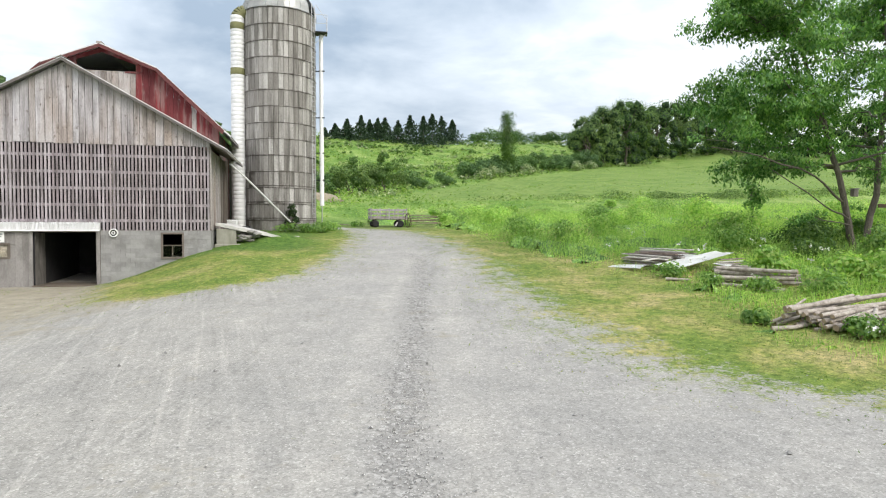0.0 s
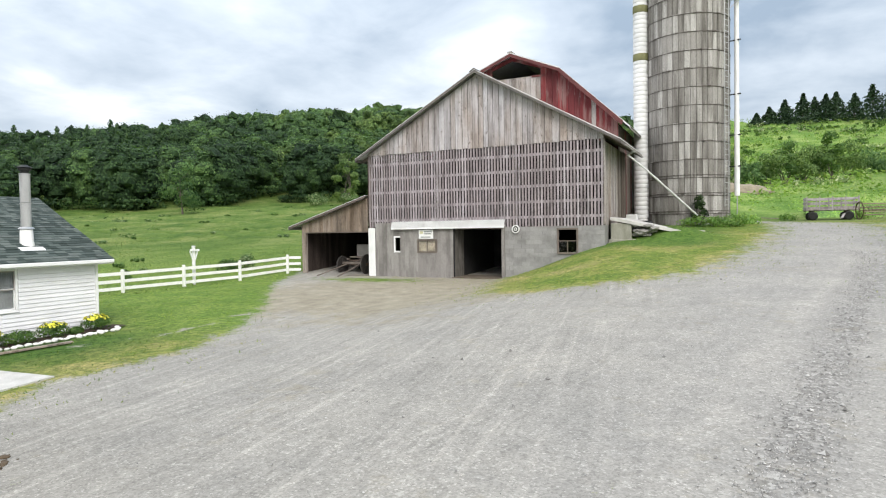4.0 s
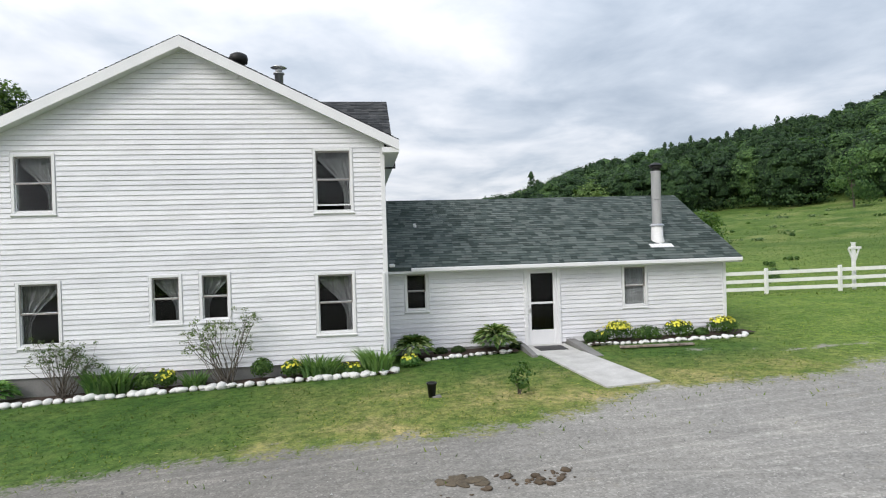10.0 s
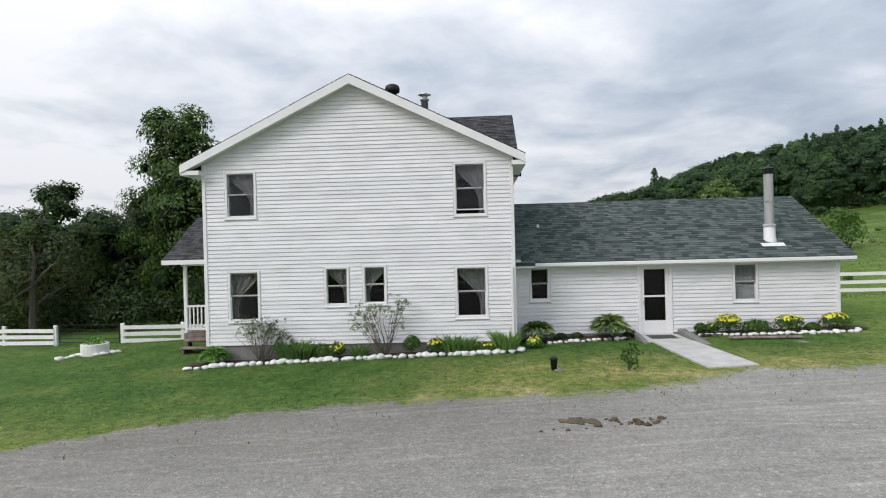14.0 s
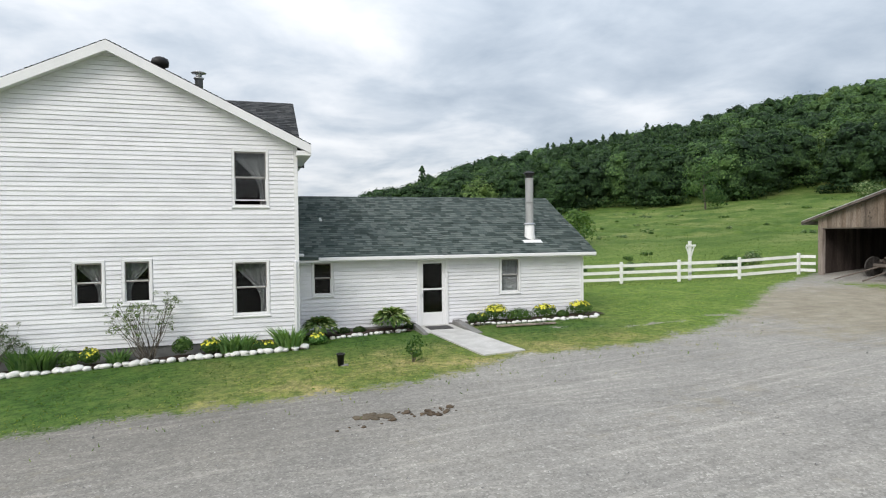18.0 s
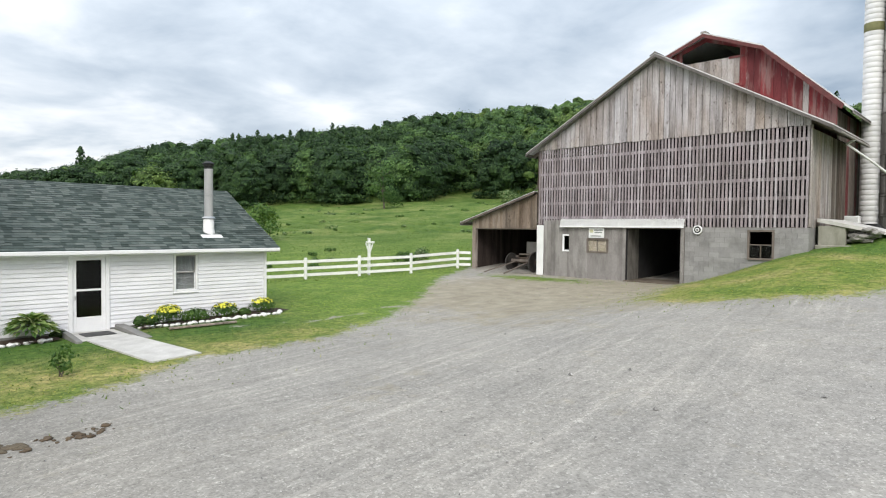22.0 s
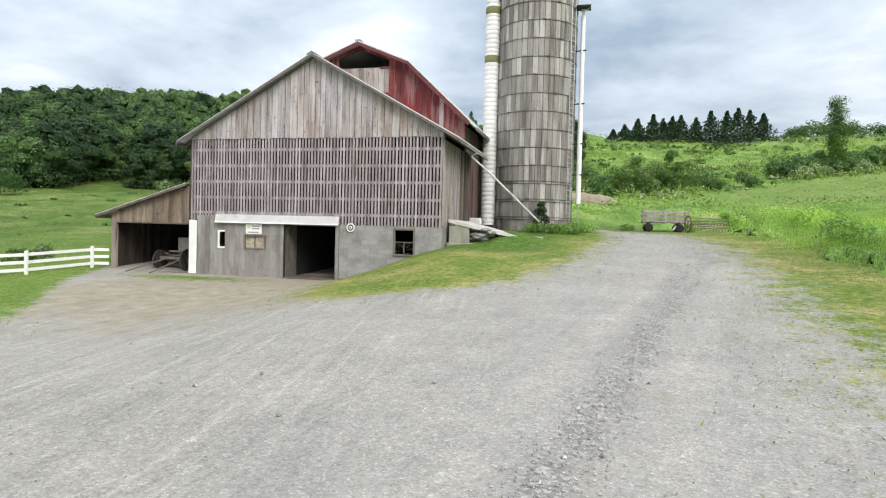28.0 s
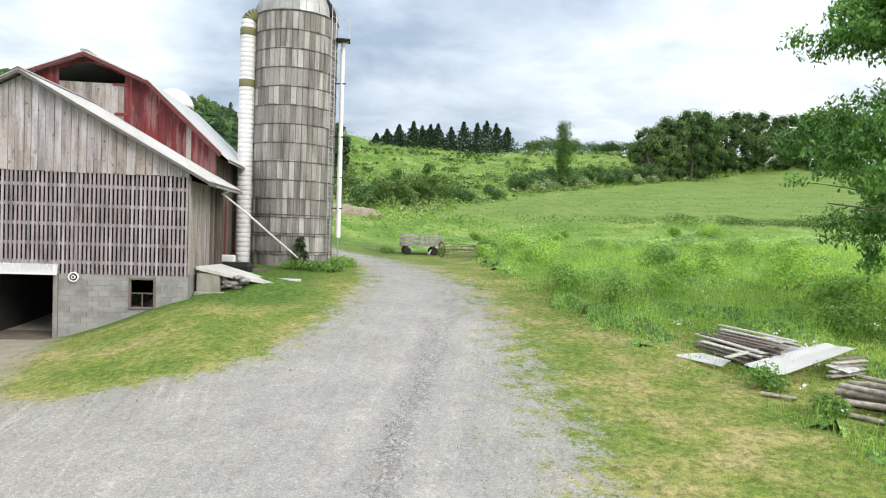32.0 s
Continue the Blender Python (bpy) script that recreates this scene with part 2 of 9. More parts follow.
def part(name, bm, material, parent=None, label="", smooth=False):
    me = bpy.data.meshes.new(name)
    bm.to_mesh(me)
    bm.free()
    me.materials.append(material)
    if smooth:
        me.polygons.foreach_set("use_smooth", [True] * len(me.polygons))
    ob = under(new(name, me), parent)
    if label:
        ob["label"] = label
    return ob


def piece(name, me, m, parent):
    """One more object on a shared mesh."""
    ob = new(name, me)
    ob.matrix_basis = m
    return under(ob, parent)


UNIT = {}


def bit(name, material, parent, x0, y0, z0, x1, y1, z1, label=""):
    """A board, bar or block between two corners, on the material's one shared block."""
    if material.name not in UNIT:
        UNIT[material.name] = mesh_of("block", boxes((-0.5, -0.5, -0.5, 0.5, 0.5, 0.5)), material)
    ob = piece(name, UNIT[material.name], Matrix.Translation(((x0 + x1) / 2, (y0 + y1) / 2, (z0 + z1) / 2)) @ Matrix.Diagonal((abs(x1 - x0), abs(y1 - y0), abs(z1 - z0), 1)), parent)
    if label:
        ob["label"] = label
    return ob


def bar(name, material, parent, a, b, w, h=None, label=""):
    """The same block laid from a to b."""
    a, b = Vector(a), Vector(b)
    d = b - a
    if material.name not in UNIT:
        UNIT[material.name] = mesh_of("block", boxes((-0.5, -0.5, -0.5, 0.5, 0.5, 0.5)), material)
    m = Matrix.Translation((a + b) / 2) @ d.to_track_quat("X", "Z").to_matrix().to_4x4() @ Matrix.Diagonal((d.length, w, h or w, 1))
    ob = piece(name, UNIT[material.name], m, parent)
    if label:
        ob["label"] = label
    return ob


def mesh_of(name, bm, material):
    me = bpy.data.meshes.new(name)
    bm.to_mesh(me)
    bm.free()
    me.materials.append(material)
    return me


def thing(name, label, category, group="", kind="", at=(0, 0, 0), turn=0.0):
    ob = new(name)
    ob.empty_display_size = 0.2
    ob.matrix_basis = pose(*at, 0, 0, turn)
    return tagged(ob, label, category, group, kind)


def box(bm, x0, y0, z0, x1, y1, z1, bevel=0.0, m=None):
    r = bmesh.ops.create_cube(bm, size=1, matrix=(m or Matrix()) @ Matrix.Translation(((x0 + x1) / 2, (y0 + y1) / 2, (z0 + z1) / 2)) @ Matrix.Diagonal((abs(x1 - x0), abs(y1 - y0), abs(z1 - z0), 1)))
    if bevel:
        bmesh.ops.bevel(bm, geom=list({e for v in r["verts"] for e in v.link_edges}), offset=bevel, segments=1, affect="EDGES")
    return bm


def boxes(*spans, bevel=0.0):
    bm = bmesh.new()
    for s in spans:
        box(bm, *s, bevel=bevel)
    return bm


def prism(bm, outline, a, b, axis="y"):
    """A solid from an outline in the plane across the axis, between a and b along it."""
    def place(u, v, w):
        return {"y": (u, w, v), "x": (w, u, v), "z": (u, v, w)}[axis]
    lo = [bm.verts.new(place(u, v, a)) for u, v in outline]
    hi = [bm.verts.new(place(u, v, b)) for u, v in outline]
    n = len(outline)
    for k in range(n):
        bm.faces.new((lo[k], lo[(k + 1) % n], hi[(k + 1) % n], hi[k]))
    bm.faces.new(lo[::-1]); bm.faces.new(hi)
    bmesh.ops.recalc_face_normals(bm, faces=bm.faces[:])
    return bm


def beam(bm, a, b, w, h=None, bevel=0.0):
    """A bar of rectangular section from a to b."""
    a, b = Vector(a), Vector(b)
    d = b - a
    m = Matrix.Translation((a + b) / 2) @ d.to_track_quat("X", "Z").to_matrix().to_4x4()
    return box(bm, -d.length / 2, -w / 2, -(h or w) / 2, d.length / 2, w / 2, (h or w) / 2, bevel, m)


def rod(bm, a, b, r0, r1=None, n=10):
    a, b = Vector(a), Vector(b)
    d = b - a
    m = Matrix.Translation((a + b) / 2) @ d.to_track_quat("Z", "Y").to_matrix().to_4x4()
    bmesh.ops.create_cone(bm, cap_ends=True, segments=n, radius1=r0, radius2=r0 if r1 is None else r1, depth=d.length, matrix=m)
    return bm


def lathe(bm, profile, n=24, centre=(0, 0, 0)):
    """A turned form from (radius, height) pairs."""
    rings = []
    for r, z in profile:
        rings.append([bm.verts.new((centre[0] + r * math.cos(2 * math.pi * k / n), centre[1] + r * math.sin(2 * math.pi * k / n), centre[2] + z)) for k in range(n)])
    for lo, hi in zip(rings, rings[1:]):
        for k in range(n):
            bm.faces.new((lo[k], lo[(k + 1) % n], hi[(k + 1) % n], hi[k]))
    bm.faces.new(rings[0][::-1]); bm.faces.new(rings[-1])
    return bm


def bulk(name, verts, faces_n, material, parent=None, smooth=False):
    """One mesh from arrays: verts (m, 3); faces of faces_n corners each, in order."""
    verts = np.asarray(verts, np.float32).reshape(-1, 3)
    me = bpy.data.meshes.new(name)
    count = len(verts) // faces_n
    me.vertices.add(len(verts)); me.loops.add(len(verts)); me.polygons.add(count)
    me.vertices.foreach_set("co", verts.ravel())
    me.loops.foreach_set("vertex_index", np.arange(len(verts), dtype=np.int32))
    me.polygons.foreach_set("loop_start", np.arange(0, len(verts), faces_n, dtype=np.int32))
    me.polygons.foreach_set("loop_total", np.full(count, faces_n, np.int32))
    me.update()
    me.materials.append(material)
    return under(new(name, me), parent)


# ---- the lie of the land ----
def ease(a, b, v):
    t = np.clip((np.asarray(v, float) - a) / (b - a), 0, 1)
    return t * t * (3 - 2 * t)


def ground(x, y):
    """Height of the ground: the lane climbs to the north, the house yard lies low in the west, hills stand behind."""
    x, y = np.asarray(x, float), np.asarray(y, float)
    lane = np.interp(y, (-300, -40, 0, 7, 17, 26, 34, 42, 50, 56, 64, 100, 150, 192, 240, 900), (-6, -1.0, 0.3, 0.55, 1.3, 2.25, 3.0, 3.15, 3.3, 3.75, 4.95, 9.5, 17.5, 29.3, 31.0, 33.0))
    yard = np.interp(y, (-300, -40, -7, 2, 8, 26, 34, 60, 120, 300), (-8, -1.4, -0.28, 0.0, 0.12, 0.6, 0.85, 1.9, 5.0, 9.0))
    edge = np.interp(y, (0, 20, 26, 40), (-9.5, -9.5, -9.7, -10.5))
    half = np.interp(y, (0, 18, 26, 40), (7.0, 4.5, 3.2, 3.0))
    z = yard + (lane - yard) * ease(edge - half, edge + half, x)
    z = z + 0.045 * np.clip(x - 5, 0, 60) * ease(-10, 8, y)
    z = z + 0.5 * np.exp(-(((x + 4.9) / 1.5) ** 2) - ((y - 28.3) / 1.1) ** 2)
    r, turn = np.hypot(x, y), np.degrees(np.arctan2(-x, y))
    rise = np.interp(turn, (-180, 0, 14, 45, 65, 80, 95, 180), (0, 0, 4.2, 5.2, 3.8, 1.6, 0, 0))
    wood = np.interp(turn, (-180, -10, 4, 12, 33, 45, 53, 67, 77, 84, 95, 180), (0, 0, 10, 24, 27, 21, 16, 9, 3, 1, 0, 0))
    z = z + rise * np.clip((r - 34) / 88, 0, 1.4) + wood * ease(112, 285, r) - 0.02 * np.clip(-x - 30, 0, 60) * ease(10, -20, y)
    return z


def height(x, y):
    return float(ground(x, y))

# ---- the place's materials ----
WHITE_SIDING = pieces("white_vinyl_siding", [(0.725, 0.73, 0.765), (0.765, 0.77, 0.80), (0.79, 0.79, 0.82)], 1.2, 0.55, (1, 1, 3), False, 0.1, 25, 0.14)
WHITE_TRIM = plain("white_painted_trim", (0.74, 0.745, 0.765), (0.83, 0.83, 0.84), 2.0, 0.5, bump=0.05)
WHITE_FENCE = plain("white_fence_paint", (0.72, 0.73, 0.72), (0.86, 0.86, 0.85), 3.0, 0.6, bump=0.08)
WHITE_METAL = plain("white_sheet_metal", (0.66, 0.67, 0.67), (0.85, 0.85, 0.85), 1.3, 0.45, 0.0, bump=0.06, spec=0.5)
ROOF_GREEN = pieces("grey_green_shingles", [(0.042, 0.058, 0.054), (0.072, 0.094, 0.088), (0.096, 0.12, 0.112), (0.126, 0.148, 0.14)], 2.2, 0.95, (1, 1, 1), True, 0.4, 90, 0.25)
ROOF_GREEN_ONE = pieces("grey_green_shingle", [(0.042, 0.058, 0.054), (0.072, 0.094, 0.088), (0.096, 0.12, 0.112), (0.126, 0.148, 0.14)], 2.2, 0.95, (1, 1, 1), False, 0.4, 90, 0.25)
ROOF_DARK = pieces("charcoal_shingles", [(0.035, 0.038, 0.042), (0.06, 0.064, 0.068), (0.085, 0.088, 0.09)], 2.2, 0.95, (1, 1, 1), True, 0.4, 90, 0.25)
CONCRETE_MOSSY = plain("mossy_concrete", (0.17, 0.17, 0.13), (0.40, 0.39, 0.34), 1.8, 0.92, stretch=(1.5, 1.5, 0.5), bump=0.4)
CONCRETE_PALE = plain("pale_concrete", (0.42, 0.41, 0.39), (0.62, 0.61, 0.585), 2.5, 0.88, bump=0.2)
BLOCKWORK = pieces("concrete_block", [(0.275, 0.27, 0.268), (0.30, 0.295, 0.292), (0.325, 0.32, 0.315)], 1.6, 0.95, (1, 1, 1), False, 0.5, 45, 0.35)
MORTAR = plain("mortar", (0.2, 0.198, 0.193), (0.28, 0.276, 0.27), 4, 0.95, bump=0.3)
FOUNDATION = plain("grey_foundation", (0.16, 0.16, 0.16), (0.27, 0.265, 0.255), 2.0, 0.9, bump=0.3)
BOARD = pieces("weathered_grey_boards", [(0.29, 0.254, 0.24), (0.365, 0.338, 0.33), (0.43, 0.406, 0.40), (0.325, 0.275, 0.243), (0.39, 0.364, 0.358)], 1.4, 0.9, (3, 3, 0.35), False, 0.5, 26, 0.6, knots=True)
BOARD_DARK = pieces("brown_weathered_boards", [(0.08, 0.062, 0.052), (0.135, 0.112, 0.098), (0.18, 0.158, 0.142), (0.115, 0.087, 0.072)], 1.1, 0.92, (3, 3, 0.5), False, 0.5, 22, 0.6)
# Shed boards again, darkened so the colour holds the shade inside.
SHED_INNER_SHADED = pieces("shaded_inner_shed_boards", [(0.042, 0.0315, 0.028), (0.0595, 0.0455, 0.0403), (0.0735, 0.0577, 0.0525)], 1.1, 0.92, (3, 3, 0.5), False, 0.5, 22, 0.7)
SHED_BOARD = pieces("brown_grey_shed_boards", [(0.21, 0.17, 0.14), (0.30, 0.25, 0.215), (0.38, 0.33, 0.29), (0.26, 0.205, 0.165)], 1.1, 0.9, (3, 3, 0.5), False, 0.5, 22, 0.7, knots=True)
PALE_BOARD = pieces("pale_sawn_boards", [(0.42, 0.385, 0.34), (0.52, 0.485, 0.44), (0.60, 0.575, 0.535)], 2.0, 0.88, (3, 3, 3), False, 0.4, 25, 0.4)
GABLE = pieces("silvered_gable_boards", [(0.4244, 0.3986, 0.4143), (0.4935, 0.4733, 0.4992), (0.5428, 0.5281, 0.563), (0.4639, 0.4185, 0.4089), (0.5132, 0.4882, 0.5099)], 1.4, 0.9, (4, 4, 0.35), False, 0.5, 26, 0.62, knots=True)
SLAT = pieces("weathered_crib_slats", [(0.3028, 0.2674, 0.2825), (0.3847, 0.347, 0.3701), (0.4604, 0.4237, 0.452), (0.3406, 0.2977, 0.3122)], 1.3, 0.9, (3, 3, 0.5), False, 0.4, 25, 0.6)
LOWER = pieces("grey_lower_boards", [(0.2475, 0.234, 0.225), (0.288, 0.2745, 0.2637), (0.3195, 0.306, 0.2943)], 1.0, 0.9, (2, 2, 0.7), False, 0.4, 25, 0.5)
DULL_RED = plain("dull_red_rake", (0.07, 0.03, 0.03), (0.15, 0.05, 0.05), 2.0, 0.85, stretch=(2, 2, 2), bump=0.2)
RED = pieces("worn_red_boards", [(0.17, 0.03, 0.034), (0.21, 0.036, 0.04), (0.135, 0.03, 0.034)], 0.7, 0.85, (2, 2, 0.6), False, 0.4, 18, 0.5, worn=(0.2, 0.12, 0.115))
TIMBER = plain("old_timber", (0.10, 0.085, 0.07), (0.2, 0.17, 0.15), 4, 0.9, stretch=(1, 1, 0.5), bump=0.4)
WHEEL_WOOD = plain("grey_wheel_wood", (0.035, 0.032, 0.03), (0.09, 0.084, 0.08), 6, 0.9, bump=0.3)
RAKE = plain("dull_rake_board", (0.09, 0.082, 0.078), (0.17, 0.158, 0.15), 2.0, 0.8, stretch=(2, 2, 2), bump=0.2)
FASCIA = plain("weathered_fascia", (0.22, 0.205, 0.195), (0.36, 0.34, 0.325), 2.0, 0.8, bump=0.2)
TIN = plain("weathered_tin_roof", (0.5, 0.5, 0.5), (0.72, 0.72, 0.71), 0.9, 0.45, 0.35, bump=0.1)
PALE_STEEL = plain("dull_stainless_steel", (0.33, 0.335, 0.34), (0.46, 0.465, 0.47), 2.0, 0.45, 0.12, stretch=(3, 3, 0.5), bump=0.04)
STEEL = plain("galvanised_steel", (0.42, 0.43, 0.44), (0.6, 0.61, 0.62), 3.0, 0.35, 0.8, bump=0.05)
RAKE_WOOD = plain("brown_rake_bars", (0.13, 0.1, 0.075), (0.29, 0.235, 0.18), 5, 0.9, stretch=(0.6, 2, 2), bump=0.3)
RUST = plain("rusted_iron", (0.055, 0.04, 0.03), (0.13, 0.088, 0.062), 9, 0.85, 0.3, bump=0.4)
BLACK = plain("black_metal", (0.012, 0.012, 0.013), (0.03, 0.03, 0.03), 6, 0.5, 0.2, bump=0.1)
STAVE = pieces("concrete_staves", [(0.235, 0.222, 0.206), (0.295, 0.281, 0.264), (0.35, 0.336, 0.318), (0.47, 0.455, 0.436)], 0.8, 0.93, (5, 5, 0.35), True, 0.4, 22, 0.72)
STAVE_ONE = pieces("concrete_stave", [(0.235, 0.222, 0.206), (0.295, 0.281, 0.264), (0.35, 0.336, 0.318), (0.47, 0.455, 0.436)], 0.8, 0.93, (5, 5, 0.35), False, 0.4, 22, 0.72)
HOOP = plain("rusty_hoop_steel", (0.06, 0.055, 0.05), (0.14, 0.12, 0.11), 5, 0.7, 0.5)
OLIVE = plain("olive_tape", (0.13, 0.135, 0.06), (0.2, 0.2, 0.095), 4, 0.7)
CURTAIN = plain("grey_white_curtain", (0.14, 0.14, 0.15), (0.30, 0.30, 0.31), 3, 0.9, stretch=(8, 8, 0.6), bump=0.2)
# Near-black colour that puts indoor shade straight into walls and floors.
INDOOR_SHADE = plain("painted_indoor_shade", (0.013, 0.013, 0.014), (0.03, 0.03, 0.031), 2, 0.9)
LIMEWASH = plain("stained_limewash", (0.05, 0.045, 0.04), (0.2, 0.19, 0.175), 2.2, 0.95, stretch=(1, 1.5, 0.5), bump=0.3)
BARE_EARTH = plain("bare_tan_earth", (0.17, 0.145, 0.105), (0.34, 0.295, 0.225), 1.4, 0.95, bump=0.6)
SACKING = plain("tan_sacking", (0.24, 0.19, 0.15), (0.46, 0.39, 0.31), 9, 0.95, bump=0.2)
# Dusty earth floor, its colour lowered to hold the shade under the roofs.
STRAW = plain("dusty_floor", (0.085, 0.068, 0.052), (0.15, 0.125, 0.098), 3, 0.95, bump=0.4)
BARK = plain("grey_brown_bark", (0.06, 0.05, 0.04), (0.17, 0.15, 0.125), 5, 0.95, stretch=(3, 3, 0.6), bump=0.8, fine=30)
PALE_BARK = plain("pale_log_bark", (0.13, 0.105, 0.085), (0.50, 0.455, 0.40), 6, 0.9, stretch=(1, 1, 1), bump=0.6, fine=35)
LOG_END = plain("cut_log_end", (0.2, 0.15, 0.1), (0.36, 0.29, 0.2), 14, 0.9, bump=0.3)
WHITE_STONE = plain("whitewashed_stone", (0.62, 0.62, 0.6), (0.84, 0.84, 0.82), 5, 0.8, bump=0.4, fine=25)
FIELD_STONE = plain("field_stone", (0.17, 0.16, 0.15), (0.33, 0.32, 0.3), 5, 0.9, bump=0.5)
DUNG_DRY = plain("trampled_dung", (0.06, 0.048, 0.034), (0.16, 0.13, 0.09), 9, 0.95, bump=0.8)
DUNG = plain("dried_dung", (0.045, 0.034, 0.025), (0.14, 0.105, 0.07), 9, 0.95, bump=0.8)
SOIL = plain("dark_soil", (0.035, 0.025, 0.02), (0.085, 0.06, 0.045), 9, 0.95, bump=0.8)
YELLOW = plain("yellow_petals", (0.6, 0.56, 0.03), (0.8, 0.78, 0.10), 20, 0.6, bump=0)
PETAL = plain("white_petals", (0.6, 0.6, 0.56), (0.75, 0.75, 0.7), 20, 0.6, bump=0)
WHITE_TIN = plain("white_painted_tin", (0.82, 0.83, 0.83), (0.92, 0.92, 0.92), 1.5, 0.5, 0.0, bump=0.03)
LEAF_PALE = foliage("whitish_blossom_shrub", [(0.10, 0.18, 0.06), (0.15, 0.23, 0.09), (0.24, 0.31, 0.15), (0.42, 0.46, 0.32)], 0.25)
SIGN_INK = plain("faded_sign_ink", (0.22, 0.24, 0.24), (0.33, 0.35, 0.34), 12, 0.7, bump=0)
SIGN_YELLOW = plain("faded_sign_yellow", (0.5, 0.49, 0.3), (0.6, 0.585, 0.42), 12, 0.7, bump=0)


def clear_glass():
    m, nt, b = shader("window_glass", 0.04, 0, 0.5)
    b.inputs["Transmission Weight"].default_value = 1.0
    b.inputs["IOR"].default_value = 1.28
    b.inputs["Base Color"].default_value = (0.85, 0.9, 0.9, 1)
    return m


GLASS = clear_glass()
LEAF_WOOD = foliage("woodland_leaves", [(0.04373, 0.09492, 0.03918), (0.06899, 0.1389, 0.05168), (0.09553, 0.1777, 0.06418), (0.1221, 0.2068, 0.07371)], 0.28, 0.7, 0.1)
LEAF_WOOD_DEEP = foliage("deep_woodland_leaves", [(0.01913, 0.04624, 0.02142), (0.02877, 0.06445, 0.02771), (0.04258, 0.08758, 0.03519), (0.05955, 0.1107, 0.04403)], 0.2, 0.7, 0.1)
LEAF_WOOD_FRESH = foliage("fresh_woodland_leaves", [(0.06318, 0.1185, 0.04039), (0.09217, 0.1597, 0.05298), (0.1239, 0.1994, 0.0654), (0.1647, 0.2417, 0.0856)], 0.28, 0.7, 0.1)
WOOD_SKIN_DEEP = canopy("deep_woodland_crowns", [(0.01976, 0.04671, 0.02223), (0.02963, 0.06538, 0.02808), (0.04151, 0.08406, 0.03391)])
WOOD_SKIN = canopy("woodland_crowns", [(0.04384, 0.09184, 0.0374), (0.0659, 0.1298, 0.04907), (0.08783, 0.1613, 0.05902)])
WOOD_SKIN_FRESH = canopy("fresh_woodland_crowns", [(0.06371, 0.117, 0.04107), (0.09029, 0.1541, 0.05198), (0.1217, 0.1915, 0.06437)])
WEED_SKIN = canopy("tangled_weeds", [(0.105, 0.205, 0.055), (0.15, 0.27, 0.072), (0.195, 0.32, 0.095)], 0.3, 9.0, 0.05)
LEAF_THISTLE = foliage("pale_thistle_leaves", [(0.055, 0.115, 0.04), (0.085, 0.155, 0.055), (0.13, 0.2, 0.085), (0.26, 0.32, 0.19)], 0.25, 0.7)
LEAF_TREE = foliage("ash_leaves", [(0.056, 0.143, 0.04536), (0.0952, 0.2112, 0.06696), (0.1456, 0.2882, 0.09504), (0.2184, 0.363, 0.135)], 0.42)
# LEAF_DARK carries shade in its tones; LEAF_SUNNY is the same foliage painted sunlit.
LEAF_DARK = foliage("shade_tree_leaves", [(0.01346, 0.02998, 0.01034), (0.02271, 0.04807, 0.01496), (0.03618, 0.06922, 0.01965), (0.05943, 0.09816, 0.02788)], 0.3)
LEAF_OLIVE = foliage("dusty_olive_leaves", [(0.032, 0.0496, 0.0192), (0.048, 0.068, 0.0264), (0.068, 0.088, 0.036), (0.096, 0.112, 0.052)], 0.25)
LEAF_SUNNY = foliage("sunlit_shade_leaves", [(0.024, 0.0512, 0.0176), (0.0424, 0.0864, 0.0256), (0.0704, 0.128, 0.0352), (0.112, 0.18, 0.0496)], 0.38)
LEAF_SPRUCE = foliage("spruce_needles", [(0.017, 0.038, 0.021), (0.026, 0.055, 0.027), (0.04, 0.075, 0.036)], 0.15)
LEAF_BUSH = foliage("shrub_leaves", [(0.043, 0.098, 0.025), (0.072, 0.140, 0.036), (0.109, 0.189, 0.049)], 0.35)
LEAF_HOSTA = foliage("variegated_leaves", [(0.0625, 0.126, 0.0391), (0.1, 0.18, 0.0552), (0.15, 0.234, 0.0782), (0.375, 0.432, 0.2185)], 0.25)
LEAF_WEED = foliage("bush_weeds", [(0.10, 0.20, 0.058), (0.15, 0.275, 0.078), (0.205, 0.34, 0.10), (0.29, 0.40, 0.155)], 0.48)
LEAF_GREY = foliage("grey_green_leaves", [(0.075, 0.12, 0.05), (0.11, 0.16, 0.07), (0.16, 0.21, 0.105)], 0.3)
GRASS_FRESH = foliage("fresh_lawn_blades", [(0.0984, 0.1845, 0.0344), (0.1353, 0.2255, 0.0451), (0.1763, 0.2542, 0.0574), (0.246, 0.287, 0.0943)], 0.5, 0.7)
LEAF_IRIS = foliage("iris_blades", [(0.08775, 0.1755, 0.06075), (0.135, 0.2405, 0.081), (0.189, 0.299, 0.1148)], 0.3)
GRASS_LAWN = foliage("lawn_blades", [(0.083, 0.147, 0.031), (0.128, 0.196, 0.039), (0.180, 0.238, 0.053), (0.285, 0.280, 0.084)], 0.3, 0.7)
GRASS_SLOPE = foliage("slope_weeds", [(0.1188, 0.217, 0.04798), (0.1674, 0.2798, 0.06853), (0.2214, 0.3312, 0.09134), (0.27, 0.34, 0.15)], 0.38, 0.7)
GRASS_PASTURE = foliage("pasture_blades", [(0.0504, 0.0991, 0.0185), (0.0714, 0.1277, 0.0252), (0.0966, 0.1554, 0.0336), (0.1596, 0.1932, 0.084)], 0.35, 0.7)
GRASS_YARD = foliage("yard_blades", [(0.0384, 0.08856, 0.0168), (0.056, 0.1099, 0.0224), (0.0784, 0.1271, 0.0288), (0.12, 0.1435, 0.0464)], 0.5, 0.7)
